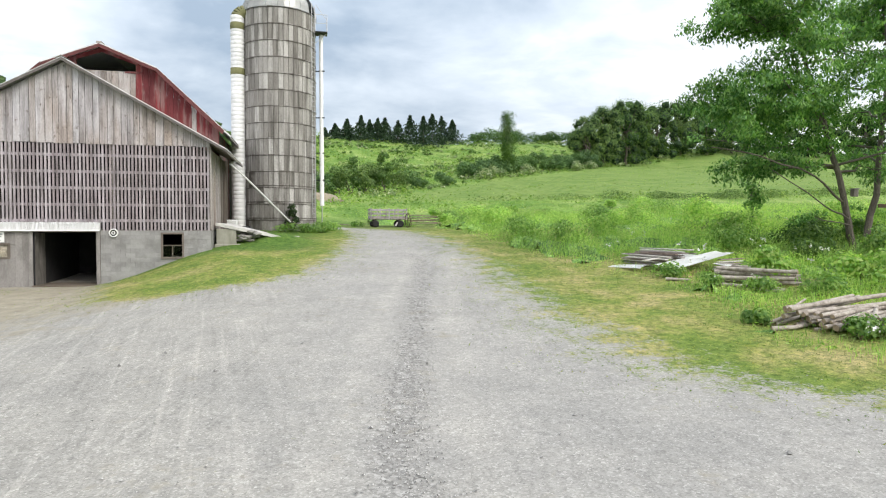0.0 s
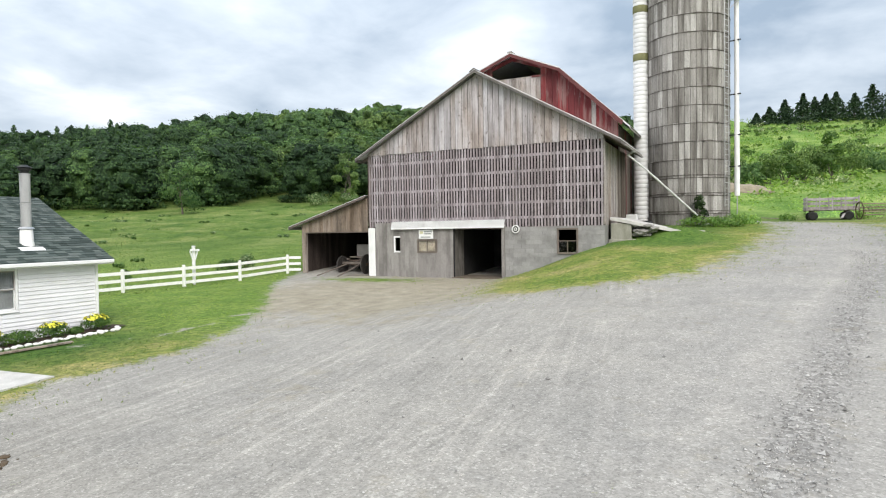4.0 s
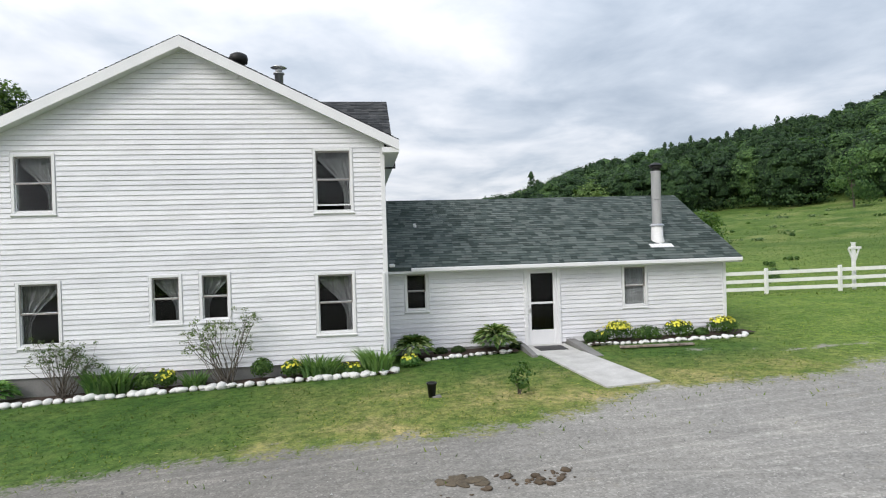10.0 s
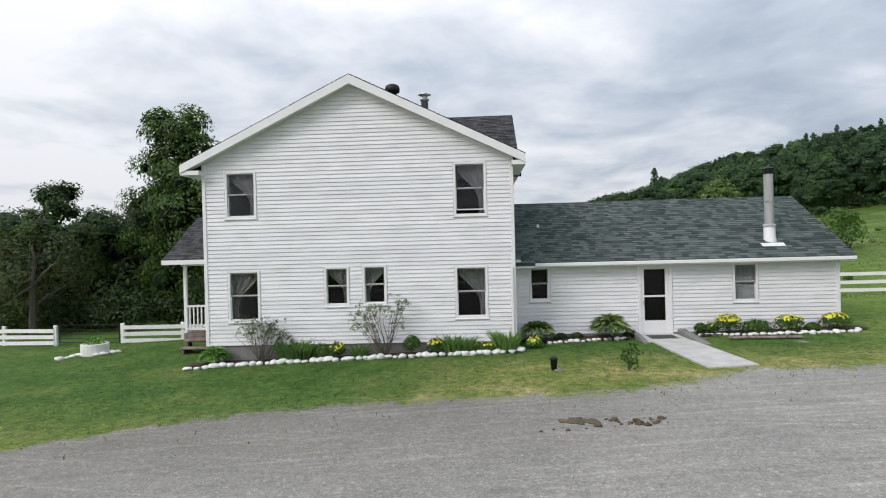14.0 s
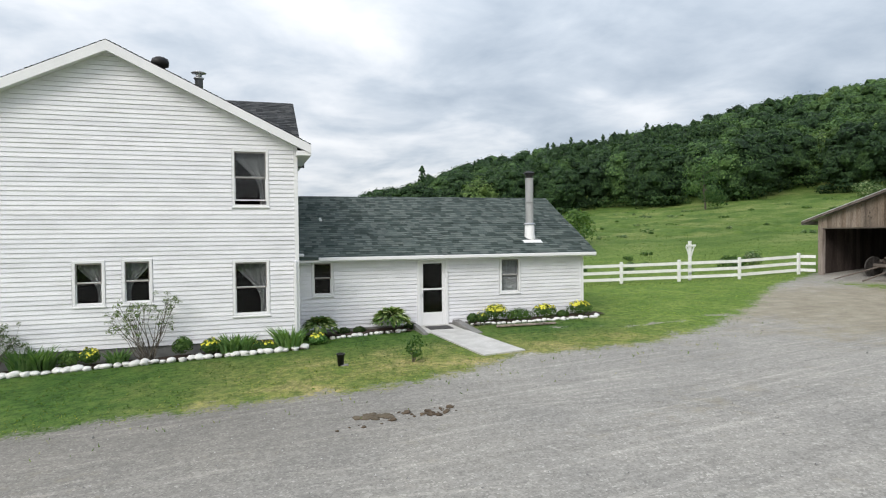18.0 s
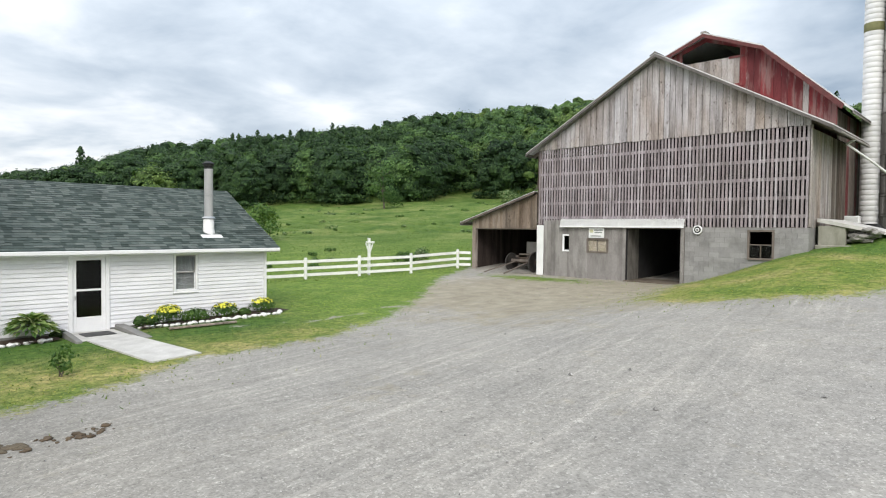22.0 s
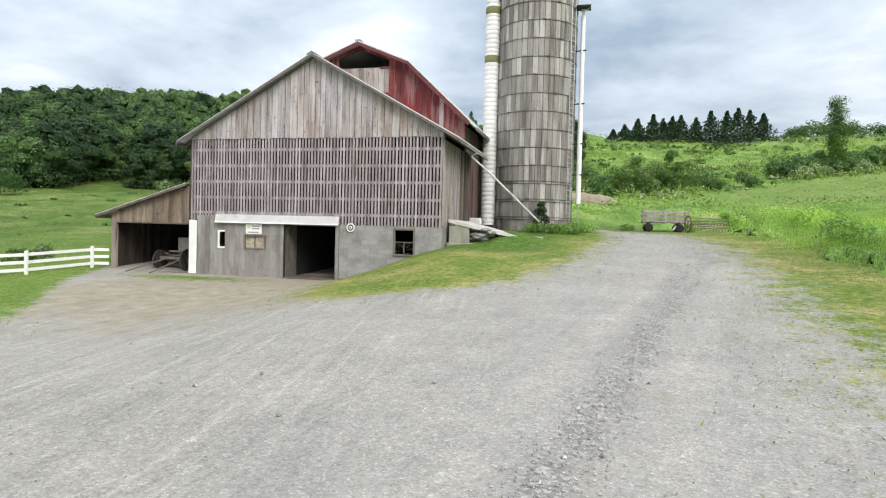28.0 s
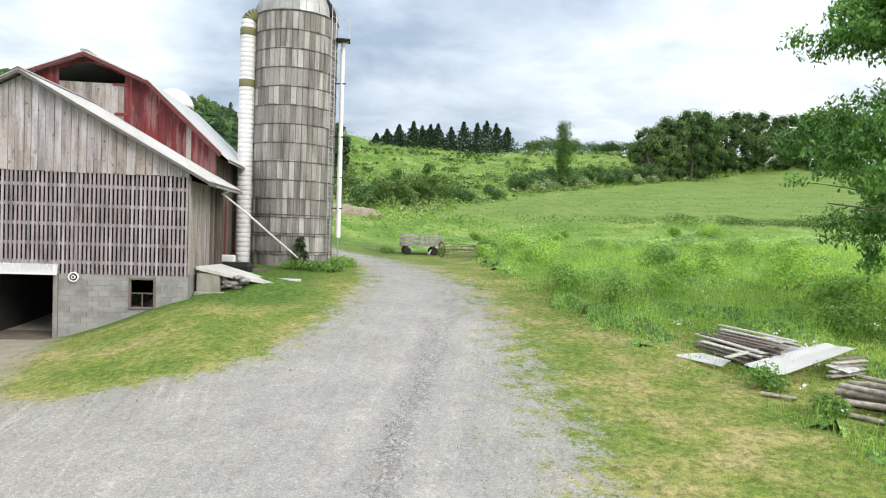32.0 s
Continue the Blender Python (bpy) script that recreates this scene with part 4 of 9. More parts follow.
def farmhouse():
    house = thing("farmhouse", "two-storey white clapboard farmhouse with gabled shingle roof", "house", at=(-23.4, -2.7, -0.1))
    X, Y0, Y1, ZB, ZE, ZA = -17.8, -6.88, 1.55, 0.2, 5.15, 7.24
    holes = [(-6.23, -5.48, 3.73, 4.91), (0.05, 0.81, 3.64, 4.97), (-6.21, -5.44, 0.89, 2.19), (-3.53, -2.97, 1.27, 2.24), (-2.48, -1.94, 1.29, 2.26), (0.03, 0.79, 0.88, 2.18)]
    ym = (Y0 + Y1) / 2
    wall_panels(house, X - 0.16, X, Y0, Y1, ZB, ZE, holes)
    bm = prism(bmesh.new(), [(Y0, ZE), (Y1, ZE), (Y1, 5.21), (-2.72, 7.28), (Y0, 5.26)], X - 0.16, X, "x")
    part("gable_wall", bm, WHITE_SIDING, house)
    part("back_wall", prism(bmesh.new(), [(Y0, ZB), (Y1, ZB), (Y1, ZE), (ym, ZA), (Y0, ZE)], -29.0, -28.84, "x"), WHITE_SIDING, house)
    for name, a, b in (("side_wall", Y0, Y0 + 0.16), ("side_wall", Y1 - 0.16, Y1)):
        part(name, boxes((-28.84, a, ZB, X - 0.16, b, ZE)), WHITE_SIDING, house)
    part("foundation", boxes((-28.95, Y0 + 0.04, -0.9, X - 0.03, Y1 - 0.04, ZB)), FOUNDATION, house, "grey concrete foundation")
    # Rooms behind the panes carry their shade in a near-black colour.
    part("upper_floor", boxes((-28.84, Y0 + 0.16, 2.65, X - 0.16, Y1 - 0.16, 2.9)), INDOOR_SHADE, house)
    part("inner_wall", boxes((-21.4, Y0 + 0.16, 0.2, -21.3, Y1 - 0.16, 5.0)), INDOOR_SHADE, house)

    def span(z):
        reach = max(0.05, (7.24 - z) / 0.487)
        return max(Y0, -2.72 - reach), min(Y1, -2.72 + reach)
    siding(house, X, ZB, ZA - 0.06, span, [(a - 0.08, b + 0.08, c - 0.09, d + 0.08) for a, b, c, d in holes])
    for y in (Y0, Y1):
        part("corner_board", boxes((X - 0.05, y - 0.05, ZB - 0.02, X + 0.04, y + 0.05, ZE + 0.05), bevel=0.008), WHITE_TRIM, house)
    for k, (a, b, c, d) in enumerate(holes):
        sash_window(house, X + 0.01, a, b, c, d, True, 0.1 if k == 1 else 0.0)
    # roof: two slopes with shingles, boxed eaves and white rakes
    ya, za, ye0, ye1, ze = -2.72, 7.47, -7.40, 1.92, 5.2
    xf, xb = -17.48, -29.3
    for ye in (ye0, ye1):
        sx = 1 if ye > ya else -1
        bm = prism(bmesh.new(), [(ya, za - 0.03), (ye, ze - 0.03), (ye, ze - 0.13), (ya, za - 0.16)], xb, xf, "x")
        part("roof_slope", bm, ROOF_DARK, house)
        up = Vector((0, ya - ye, za - ze))
        shingle_field("shingles", (xb, ye, ze - 0.03), (1, 0, 0), up, xf - xb, up.length, ROOF_DARK, house)["kind"] = "stuff"
        # rake board: a white band under the roof's edge
        bm = prism(bmesh.new(), [(ya, za - 0.05), (ye, ze - 0.05), (ye, ze - 0.27), (ya, za - 0.29)], xf - 0.02, xf + 0.03, "x")
        part("rake_board", bm, WHITE_TRIM, house)
        bm = prism(bmesh.new(), [(ya, za - 0.2), (ye - sx * 0.02, ze - 0.2), (ye - sx * 0.02, ze - 0.23), (ya, za - 0.24)], X, xf - 0.02, "x")
        part("soffit", bm, WHITE_TRIM, house)
        yw = Y1 if sx > 0 else Y0
        bm = boxes((xb, min(yw, ye), ze - 0.32, xf, max(yw, ye), ze - 0.2), bevel=0.006)
        part("boxed_eave", bm, WHITE_TRIM, house)
    # cross gable on the north side, its slope shows behind the main roof
    bm = prism(bmesh.new(), [(-27.6, 5.0), (-24.0, 7.38), (-20.4, 5.0)], -2.7, 1.5, "y")
    part("cross_gable", bm, WHITE_SIDING, house)
    for sx in (1, -1):
        xe = -24.0 + sx * 3.9
        bm = prism(bmesh.new(), [(-24.0, 7.52), (xe, 4.96), (xe, 4.84), (-24.0, 7.40)], -2.7, 1.98, "y")
        part("roof_slope", bm, ROOF_DARK, house)
        up = Vector((-24.0 - xe, 0, 2.56))
        shingle_field("shingles", (xe, -2.7, 4.96), (0, 1, 0), up, 4.68, up.length, ROOF_DARK, house)["kind"] = "stuff"
    # roof vents
    bm = bmesh.new()
    lathe(bm, [(0.12, -0.3), (0.12, 0.08), (0.20, 0.10), (0.215, 0.2), (0.19, 0.28), (0.10, 0.33), (0.02, 0.34)], 20, (-18.6, -1.70, 7.07))
    part("roof_vent", bm, BLACK, house, "round black roof vent", True)
    bm = bmesh.new()
    lathe(bm, [(0.10, -0.3), (0.10, 0.22), (0.13, 0.23), (0.13, 0.26), (0.08, 0.27), (0.08, 0.36), (0.19, 0.38), (0.06, 0.44)], 18, (-18.6, -0.79, 6.68))
    part("stove_pipe", bm, STEEL, house, "capped metal stove pipe", True)
    part("downspout", boxes((X + 0.03, Y1 - 0.09, -0.02, X + 0.10, Y1 - 0.02, 2.2), bevel=0.01), WHITE_TRIM, house)
    return house


def kitchen_wing():
    wing = thing("kitchen_wing", "single-storey white clapboard wing under grey-green shingles", "house", at=(-22.9, 6.2, 0.0))
    X, Y0, Y1, ZB, ZE = -19.3, 1.56, 10.77, 0.14, 2.12
    holes = [(2.13, 2.61, 1.15, 2.04), (5.27, 6.05, -0.03, 2.02), (7.92, 8.50, 1.02, 2.03)]
    wall_panels(wing, X - 0.15, X, Y0, Y1, -0.03, ZE, holes)
    part("back_wall", boxes((-25.75, Y0, ZB, -25.6, Y1, ZE)), WHITE_SIDING, wing)
    for y in (Y0, Y1 - 0.15):
        bm = boxes((-25.6, y, ZB, X - 0.15, y + 0.15, ZE))
        prism(bm, [(-25.7, ZE), (X - 0.05, ZE), (-22.45, 3.95)], y, y + 0.15, "y")
        part("end_wall", bm, WHITE_SIDING, wing)
    part("foundation", boxes((-25.6, Y0 + 0.05, -0.5, X - 0.17, Y1 - 0.05, -0.035)), FOUNDATION, wing)
    for a, b in ((Y0, 5.18), (6.14, Y1 - 0.02)):
        part("foundation_face", boxes((X - 0.02, a, -0.4, X + 0.012, b, ZB)), FOUNDATION, wing, "grey concrete foundation")
    # The wing's room is shaded by its near-black colour as well.
    part("room_back", boxes((-22.3, Y0 + 0.15, 0, -22.2, Y1 - 0.15, 2.1)), INDOOR_SHADE, wing)
    siding(wing, X, ZB, ZE - 0.01, lambda z: (Y0, Y1), [(a - 0.08, b + 0.08, c - 0.09, d + 0.08) for a, b, c, d in holes])
    part("corner_board", boxes((X - 0.06, Y1 - 0.04, ZB - 0.02, X + 0.04, Y1 + 0.05, ZE), bevel=0.008), WHITE_TRIM, wing)
    sash_window(wing, X + 0.01, *holes[0], curtains=False)
    w = sash_window(wing, X + 0.01, *holes[2], curtains=False)
    part("blind", boxes((X - 0.075, 7.94, 1.0, X - 0.065, 8.48, 2.02)), CURTAIN, w, "drawn grey blind")
    # storm door with a tall pane in two lights
    y0, y1 = 5.27, 6.05
    bm = boxes((X - 0.04, y0 - 0.1, -0.03, X + 0.05, y0, 2.1), (X - 0.04, y1, -0.03, X + 0.05, y1 + 0.1, 2.1), (X - 0.04, y0, 2.02, X + 0.05, y1, 2.1), bevel=0.008)
    door = part("door", bm, WHITE_TRIM, wing, "white storm door with a tall glass pane")
    bm = boxes((X - 0.03, y0, 0, X + 0.02, y0 + 0.09, 2.02), (X - 0.03, y1 - 0.09, 0, X + 0.02, y1, 2.02), (X - 0.03, y0 + 0.09, 1.96, X + 0.02, y1 - 0.09, 2.02), (X - 0.03, y0 + 0.09, 0, X + 0.02, y1 - 0.09, 0.48), bevel=0.006)
    part("door_leaf", bm, WHITE_TRIM, door)
    part("crossbar", boxes((X - 0.02, y0 + 0.09, 1.16, X + 0.025, y1 - 0.09, 1.21)), WHITE_TRIM, door)
    for a, b in ((0.48, 1.16), (1.21, 1.96)):
        part("pane", boxes((X - 0.008, y0 + 0.09, a, X - 0.002, y1 - 0.09, b)), GLASS, door).visible_shadow = False
    bm = bmesh.new()
    rod(bm, (X + 0.02, y0 + 0.05, 1.0), (X + 0.07, y0 + 0.05, 1.0), 0.012)
    rod(bm, (X + 0.06, y0 + 0.05, 0.94), (X + 0.06, y0 + 0.05, 1.06), 0.012)
    part("door_handle", bm, STEEL, door)
    # roof
    xr, zr, xe, ze, ya, yb = -22.45, 4.17, -18.95, 2.25, 1.58, 11.08
    for sx in (1, -1):
        xx = xr + sx * (xe - xr)
        part("roof_slope", prism(bmesh.new(), [(xr, zr - 0.02), (xx, ze - 0.02), (xx, ze - 0.10), (xr, zr - 0.12)], ya, yb, "y"), ROOF_GREEN, wing)
    up = Vector((xr - xe, 0, zr - ze))
    near = lambda u, v: 4.6 < u < 9.6 and v < 1.9
    shingle_field("shingles", (xe, ya, ze - 0.02), (0, 1, 0), up, yb - ya, up.length, ROOF_GREEN, wing, near)["kind"] = "stuff"
    rng, tilt = random.Random(8), up.normalized()
    tab = bmesh.new()
    prism(tab, [(0, 0), (1, 0), (1, 0.004), (0, 0.02)], 0, 1, "y")
    tab = mesh_of("shingle", tab, ROOF_GREEN_ONE)
    turn = Matrix(((tilt.x, 0, tilt.z, 0), (0, 1, 0, 0), (tilt.z, 0, -tilt.x, 0), (0, 0, 0, 1)))
    for j in range(14):
        u = 4.6
        while u < 9.5:
            w = 0.27 * rng.uniform(0.6, 1.3)
            w = min(w, 9.53 - u)
            piece("shingle", tab, Matrix.Translation(Vector((xe, ya + u, ze - 0.018)) + tilt * (j * 0.1365 + rng.uniform(-0.01, 0.01))) @ turn @ Matrix.Diagonal((0.16, w - 0.005, 1, 1)), wing)
            u += w
    part("gutter", boxes((xe - 0.01, 2.23, ze - 0.13, xe + 0.07, yb, ze - 0.03), bevel=0.012), WHITE_TRIM, wing, "white metal eave gutter")
    part("eave_soffit", boxes((X + 0.03, ya, ze - 0.16, xe, yb, ze - 0.11)), WHITE_TRIM, wing)
    part("rake_board", prism(bmesh.new(), [(xr, zr - 0.03), (xe, ze - 0.03), (xe, ze - 0.15), (xr, zr - 0.16)], yb - 0.01, yb + 0.02, "y"), WHITE_TRIM, wing)
    part("yard_lamp", boxes((-18.93, 1.68, 2.26, -18.8, 1.82, 2.34), bevel=0.02), WHITE_TRIM, wing)
    # small plumbing vent
    bm = bmesh.new()
    rod(bm, (-20.9, 2.55, 3.2), (-20.86, 2.5, 3.38), 0.04)
    part("plumbing_vent", bm, WHITE_TRIM, wing)
    return wing


def wing_chimney():
    x, y, z = -19.85, 9.17, 2.74
    ch = thing("chimney_pipe", "tall stainless steel chimney pipe with black cap on wing roof", "chimney", at=(x, y, z))
    bm = boxes((x - 0.36, y - 0.40, z - 0.07, x + 0.42, y + 0.40, z - 0.05), (x + 0.2, y - 0.36, z - 0.05, x + 0.4, y + 0.3, z + 0.0), bevel=0.008)
    bmesh.ops.rotate(bm, verts=bm.verts, cent=(x, y, z - 0.06), matrix=Matrix.Rotation(math.atan(0.549), 3, "Y"))
    part("flashing", bm, WHITE_METAL, ch, "bright metal roof flashing")
    part("cone", lathe(bmesh.new(), [(0.2, -0.22), (0.185, -0.02), (0.162, 0.06), (0.158, 0.38), (0.14, 0.4)], 24, (x, y, z)), WHITE_METAL, ch, "", True)
    part("storm_collar", lathe(bmesh.new(), [(0.15, 0.38), (0.20, 0.39), (0.15, 0.44)], 24, (x, y, z)), STEEL, ch)
    for k, (a, b) in enumerate(((0.42, 1.1), (1.11, 1.9))):
        part("pipe_section", lathe(bmesh.new(), [(0.128, a), (0.128, b - 0.03), (0.137, b - 0.03), (0.137, b)], 32, (x, y, z)), PALE_STEEL, ch)
    part("cap", lathe(bmesh.new(), [(0.11, 1.9), (0.11, 1.98), (0.15, 1.98), (0.16, 2.04), (0.11, 2.05), (0.2, 2.06), (0.05, 2.14)], 24, (x, y, z)), BLACK, ch, "black chimney cap")


def entry_porch():
    porch = thing("entry_porch", "white gabled porch with turned railing on house side", "porch", at=(-22.3, -8.0, -0.3))
    x0, x1, y0, y1 = -24.4, -20.2, -8.75, -6.98
    part("deck", boxes((x0, y0, 0.12, x1, y1, 0.24), bevel=0.01), BOARD, porch, "grey weathered deck boards")
    for x in (x0 + 0.1, -22.3, x1 - 0.1):
        part("deck_leg", boxes((x - 0.06, y0 + 0.05, -0.6, x + 0.06, y0 + 0.17, 0.12)), BOARD, porch)
    part("skirt", boxes((x1 - 0.02, y0, -0.05, x1 + 0.01, y1, 0.12)), BOARD, porch)
    for x in (x0 + 0.06, x1 - 0.06):
        part("post", boxes((x - 0.05, y0 + 0.02, 0.24, x + 0.05, y0 + 0.12, 2.36), bevel=0.01), WHITE_TRIM, porch)
    part("beam", boxes((x0 - 0.1, y0, 2.36, x1 + 0.1, y0 + 0.14, 2.5), bevel=0.01), WHITE_TRIM, porch)
    for x in (x0, x1):
        part("side_beam", boxes((x - 0.07, y0 + 0.14, 2.36, x + 0.07, y1, 2.5)), WHITE_TRIM, porch)
        part("handrail", boxes((x - 0.04, y0 + 0.13, 1.06, x + 0.04, y1, 1.12)), WHITE_TRIM, porch)
        part("bottom_rail", boxes((x - 0.03, y0 + 0.13, 0.34, x + 0.03, y1, 0.4)), WHITE_TRIM, porch)
        for k in range(13):
            y = y0 + 0.2 + k * 0.125
            bit("baluster", WHITE_TRIM, porch, x - 0.02, y, 0.4, x + 0.02, y + 0.035, 1.06)
    for sx in (1, -1):
        xe = -22.3 + sx * 2.55
        part("roof_slope", prism(bmesh.new(), [(-22.3, 4.0), (xe, 2.58), (xe, 2.46), (-22.3, 3.88)], y0 - 0.4, y1, "y"), ROOF_DARK, porch)
        up = Vector((-22.3 - xe, 0, 1.42))
        shingle_field("shingles", (xe, y0 - 0.4, 2.58), (0, 1, 0), up, y1 - y0 + 0.4, up.length, ROOF_DARK, porch)["kind"] = "stuff"
        part("fascia", boxes((xe - 0.02, y0 - 0.42, 2.42, xe + 0.03, y1, 2.56)), WHITE_TRIM, porch)
    part("gable_end", prism(bmesh.new(), [(-24.6, 2.5), (-20.0, 2.5), (-22.3, 3.85)], y0, y0 + 0.06, "y"), WHITE_SIDING, porch)
    steps = thing("porch_steps", "two worn wooden steps beside the porch", "steps", at=(-19.9, -8.1, -0.35))
    for k in range(2):
        part("tread", boxes((-20.17 + 0.28 * k, -8.6, 0.02 - 0.2 * k, -19.85 + 0.28 * k, -7.6, 0.07 - 0.2 * k), bevel=0.008), BOARD, steps)
    for y in (-8.5, -7.7):
        part("stringer", prism(bmesh.new(), [(-20.17, -0.6), (-20.17, 0.02), (-19.86, 0.02), (-19.86, -0.18), (-19.58, -0.18), (-19.58, -0.6)], y - 0.03, y + 0.03, "y"), BOARD_DARK, steps)


def front_walk():
    apron = tagged(part("walk_slab", prism(bmesh.new(), [(-17.93, 5.2), (-17.93, 6.24), (-14.5, 6.46), (-14.35, 5.36)], -0.1, 0.0, "z"), CONCRETE_PALE), "pale concrete walk slab sloping to the gravel", "walkway")
    for v in apron.data.vertices:
        v.co.z += height(v.co.x, v.co.y) + 0.03
    tagged(part("door_mat", boxes((-18.95, 5.3, 0.1, -18.35, 6.02, 0.115), bevel=0.004), BLACK), "thin black rubber mat before the storm door", "mat")
    tagged(part("door_stoop", boxes((-19.26, 5.08, -0.4, -17.95, 6.24, 0.1), bevel=0.015), CONCRETE_PALE), "low concrete stoop before the storm door", "stoop")
    for y0, y1, x1 in ((4.92, 5.06, -17.75), (6.27, 6.5, -17.3)):
        bm = prism(bmesh.new(), [(-19.27, -0.4), (-19.27, 0.22), (-18.6, 0.2), (x1, 0.12), (x1, -0.4)], y0, y1, "y")
        bmesh.ops.bevel(bm, geom=bm.edges[:], offset=0.012, segments=1, affect="EDGES")
        tagged(part("curb_wall", bm, FOUNDATION), "low grey concrete curb beside the stoop", "curb", "curbs beside the stoop")


farmhouse()
kitchen_wing()
wing_chimney()
entry_porch()
front_walk()

# ---- the weathered barn, its shed, the red barn behind and the silo ----
FY = 26.4


def rake_top(x):
    """Underside of the front barn's roof over x."""
    return 10.40 - 0.5615 * abs(x + 13.5)


def crib_barn():
    barn = thing("crib_barn", "weathered grey plank barn with slatted corn crib front", "barn", at=(-13.6, 29.2, 0.7))
    x0, x1, yb = -19.75, -7.55, 32.0
    rng = random.Random(11)
    # gable planks of uneven width
    x = x0
    while x < x1 - 0.02:
        w = min(rng.uniform(0.22, 0.36), x1 - x)
        a, b = x, x + w - 0.018
        lo, d = 6.87 + rng.uniform(-0.015, 0.02), rng.uniform(-0.006, 0.006)
        bm = prism(bmesh.new(), [(a, lo), (b, lo), (b, max(lo + 0.05, rake_top(b))), (a, max(lo + 0.05, rake_top(a)))] if not a < -13.5 < b else [(a, lo), (b, lo), (b, rake_top(b)), (-13.5, 10.4), (a, rake_top(a))], FY - 0.03 + d, FY + d, "y")
        part("plank", bm, GABLE, barn)
        x += w
    # Added near-black backing that paints the shade between the gable planks.
    part("gable_shade_sheet", prism(bmesh.new(), [(x0 + 0.1, 6.9), (x1 - 0.1, 6.9), (-13.5, 10.2)], FY + 0.04, FY + 0.07, "y"), INDOOR_SHADE, barn)
    # crib slats over girts
    n = 80
    for k in range(n):
        xs = x0 + 0.1 + (x1 - x0 - 0.2) * k / (n - 1)
        low = 3.06 if xs > -12.3 else (3.36 if xs > -18.4 else 3.15)
        bit("slat", SLAT, barn, xs - 0.042, FY - 0.005 + rng.uniform(0, 0.01), low + rng.uniform(-0.03, 0.03), xs + 0.042, FY + 0.03, 6.87)
    for z in (3.5, 4.2, 4.93, 5.65, 6.38):
        bit("girt", SLAT, barn, x0 + 0.05, FY + 0.035, z - 0.06, x1 - 0.05, FY + 0.1, z + 0.06)
    for x in (x0 + 0.06, x0 + 4.0, x0 + 8.1, x1 - 0.06):
        bit("corner_post", BOARD, barn, x - 0.07, FY + 0.1, 3.1, x + 0.07, FY + 0.24, 6.9)
    # side and back walls of planks, floor of the loft
    y = FY
    while y < yb - 0.02:
        w = min(rng.uniform(0.2, 0.34), yb - y)
        bit("plank", BOARD if y < 29.4 else BOARD_DARK, barn, x1 - 0.02, y, 3.05 + rng.uniform(-0.06, 0.06), x1 + 0.015 + rng.uniform(0, 0.012), y + w - 0.012, 6.75)
        y += w
    # Added near-black sheet standing for the shade behind the slats.
    bit("crib_back", INDOOR_SHADE, barn, x0 + 0.1, FY + 1.3, 3.1, x1 - 0.1, FY + 1.34, 6.7)
    bit("side_wall", BOARD_DARK, barn, x0, FY, 0.4, x0 + 0.05, yb, 6.8)
    part("back_wall", prism(bmesh.new(), [(x0, 0.4), (x1, 0.4), (x1, 6.8), (-13.5, 10.2), (x0, 6.8)], yb - 0.1, yb - 0.04, "y"), INDOOR_SHADE, barn)
    bit("loft_floor", TIMBER, barn, x0 + 0.05, FY + 0.1, 2.98, x1 - 0.03, yb - 0.1, 3.08)
    # lower storey: planks, sliding door, doorway, blockwork
    x = -19.32
    while x < -17.84:
        w = min(rng.uniform(0.18, 0.28), -17.82 - x)
        if x + w <= -18.2 or x >= -17.72:
            bit("plank", LOWER, barn, x, FY - 0.015, 0.62, x + w - 0.01, FY + 0.02, 3.36)
        else:
            bit("plank", LOWER, barn, x, FY - 0.015, 0.62, x + w - 0.01, FY + 0.02, 1.91)
            bit("plank", LOWER, barn, x, FY - 0.015, 2.63, x + w - 0.01, FY + 0.02, 3.36)
        x += w
    part("white_panel", boxes((-19.74, FY - 0.06, 0.62, -19.33, FY - 0.02, 3.12), bevel=0.01), WHITE_METAL, barn, "white-painted board by the shed")
    w = part("window", boxes((-18.22, FY - 0.05, 1.85, -18.14, FY + 0.03, 2.69), (-17.78, FY - 0.05, 1.85, -17.70, FY + 0.03, 2.69), (-18.14, FY - 0.05, 2.61, -17.78, FY + 0.03, 2.69), (-18.14, FY - 0.05, 1.85, -17.78, FY + 0.03, 1.93), bevel=0.006), WHITE_TRIM, barn, "small window in a white frame")
    part("pane", boxes((-18.14, FY - 0.01, 1.93, -17.78, FY - 0.005, 2.61)), GLASS, w).visible_shadow = False
    x = -17.82
    door = thing("sliding_door", "grey plank sliding barn door with a small window", "barn door", at=(-16.3, FY - 0.06, 0.55))
    while x < -14.86:
        w = min(rng.uniform(0.2, 0.3), -14.85 - x)
        y0, y1 = FY - 0.075, FY - 0.045
        if x + w <= -16.78 or x >= -15.81:
            bit("plank", LOWER, door, x, y0, 0.53, x + w - 0.006, y1, 3.1)
        else:
            bit("plank", LOWER, door, x, y0, 0.53, x + w - 0.006, y1, 1.89)
            bit("plank", LOWER, door, x, y0, 2.46, x + w - 0.006, y1, 3.1)
        x += w
    f = part("window_frame", boxes((-16.85, FY - 0.1, 1.83, -16.76, FY - 0.03, 2.52), (-15.82, FY - 0.1, 1.83, -15.73, FY - 0.03, 2.52), (-16.76, FY - 0.1, 2.44, -15.82, FY - 0.03, 2.52), (-16.76, FY - 0.1, 1.83, -15.82, FY - 0.03, 1.91), (-16.31, FY - 0.08, 1.91, -16.27, FY - 0.04, 2.44), bevel=0.006), TIMBER, door, "brown wooden window frame")
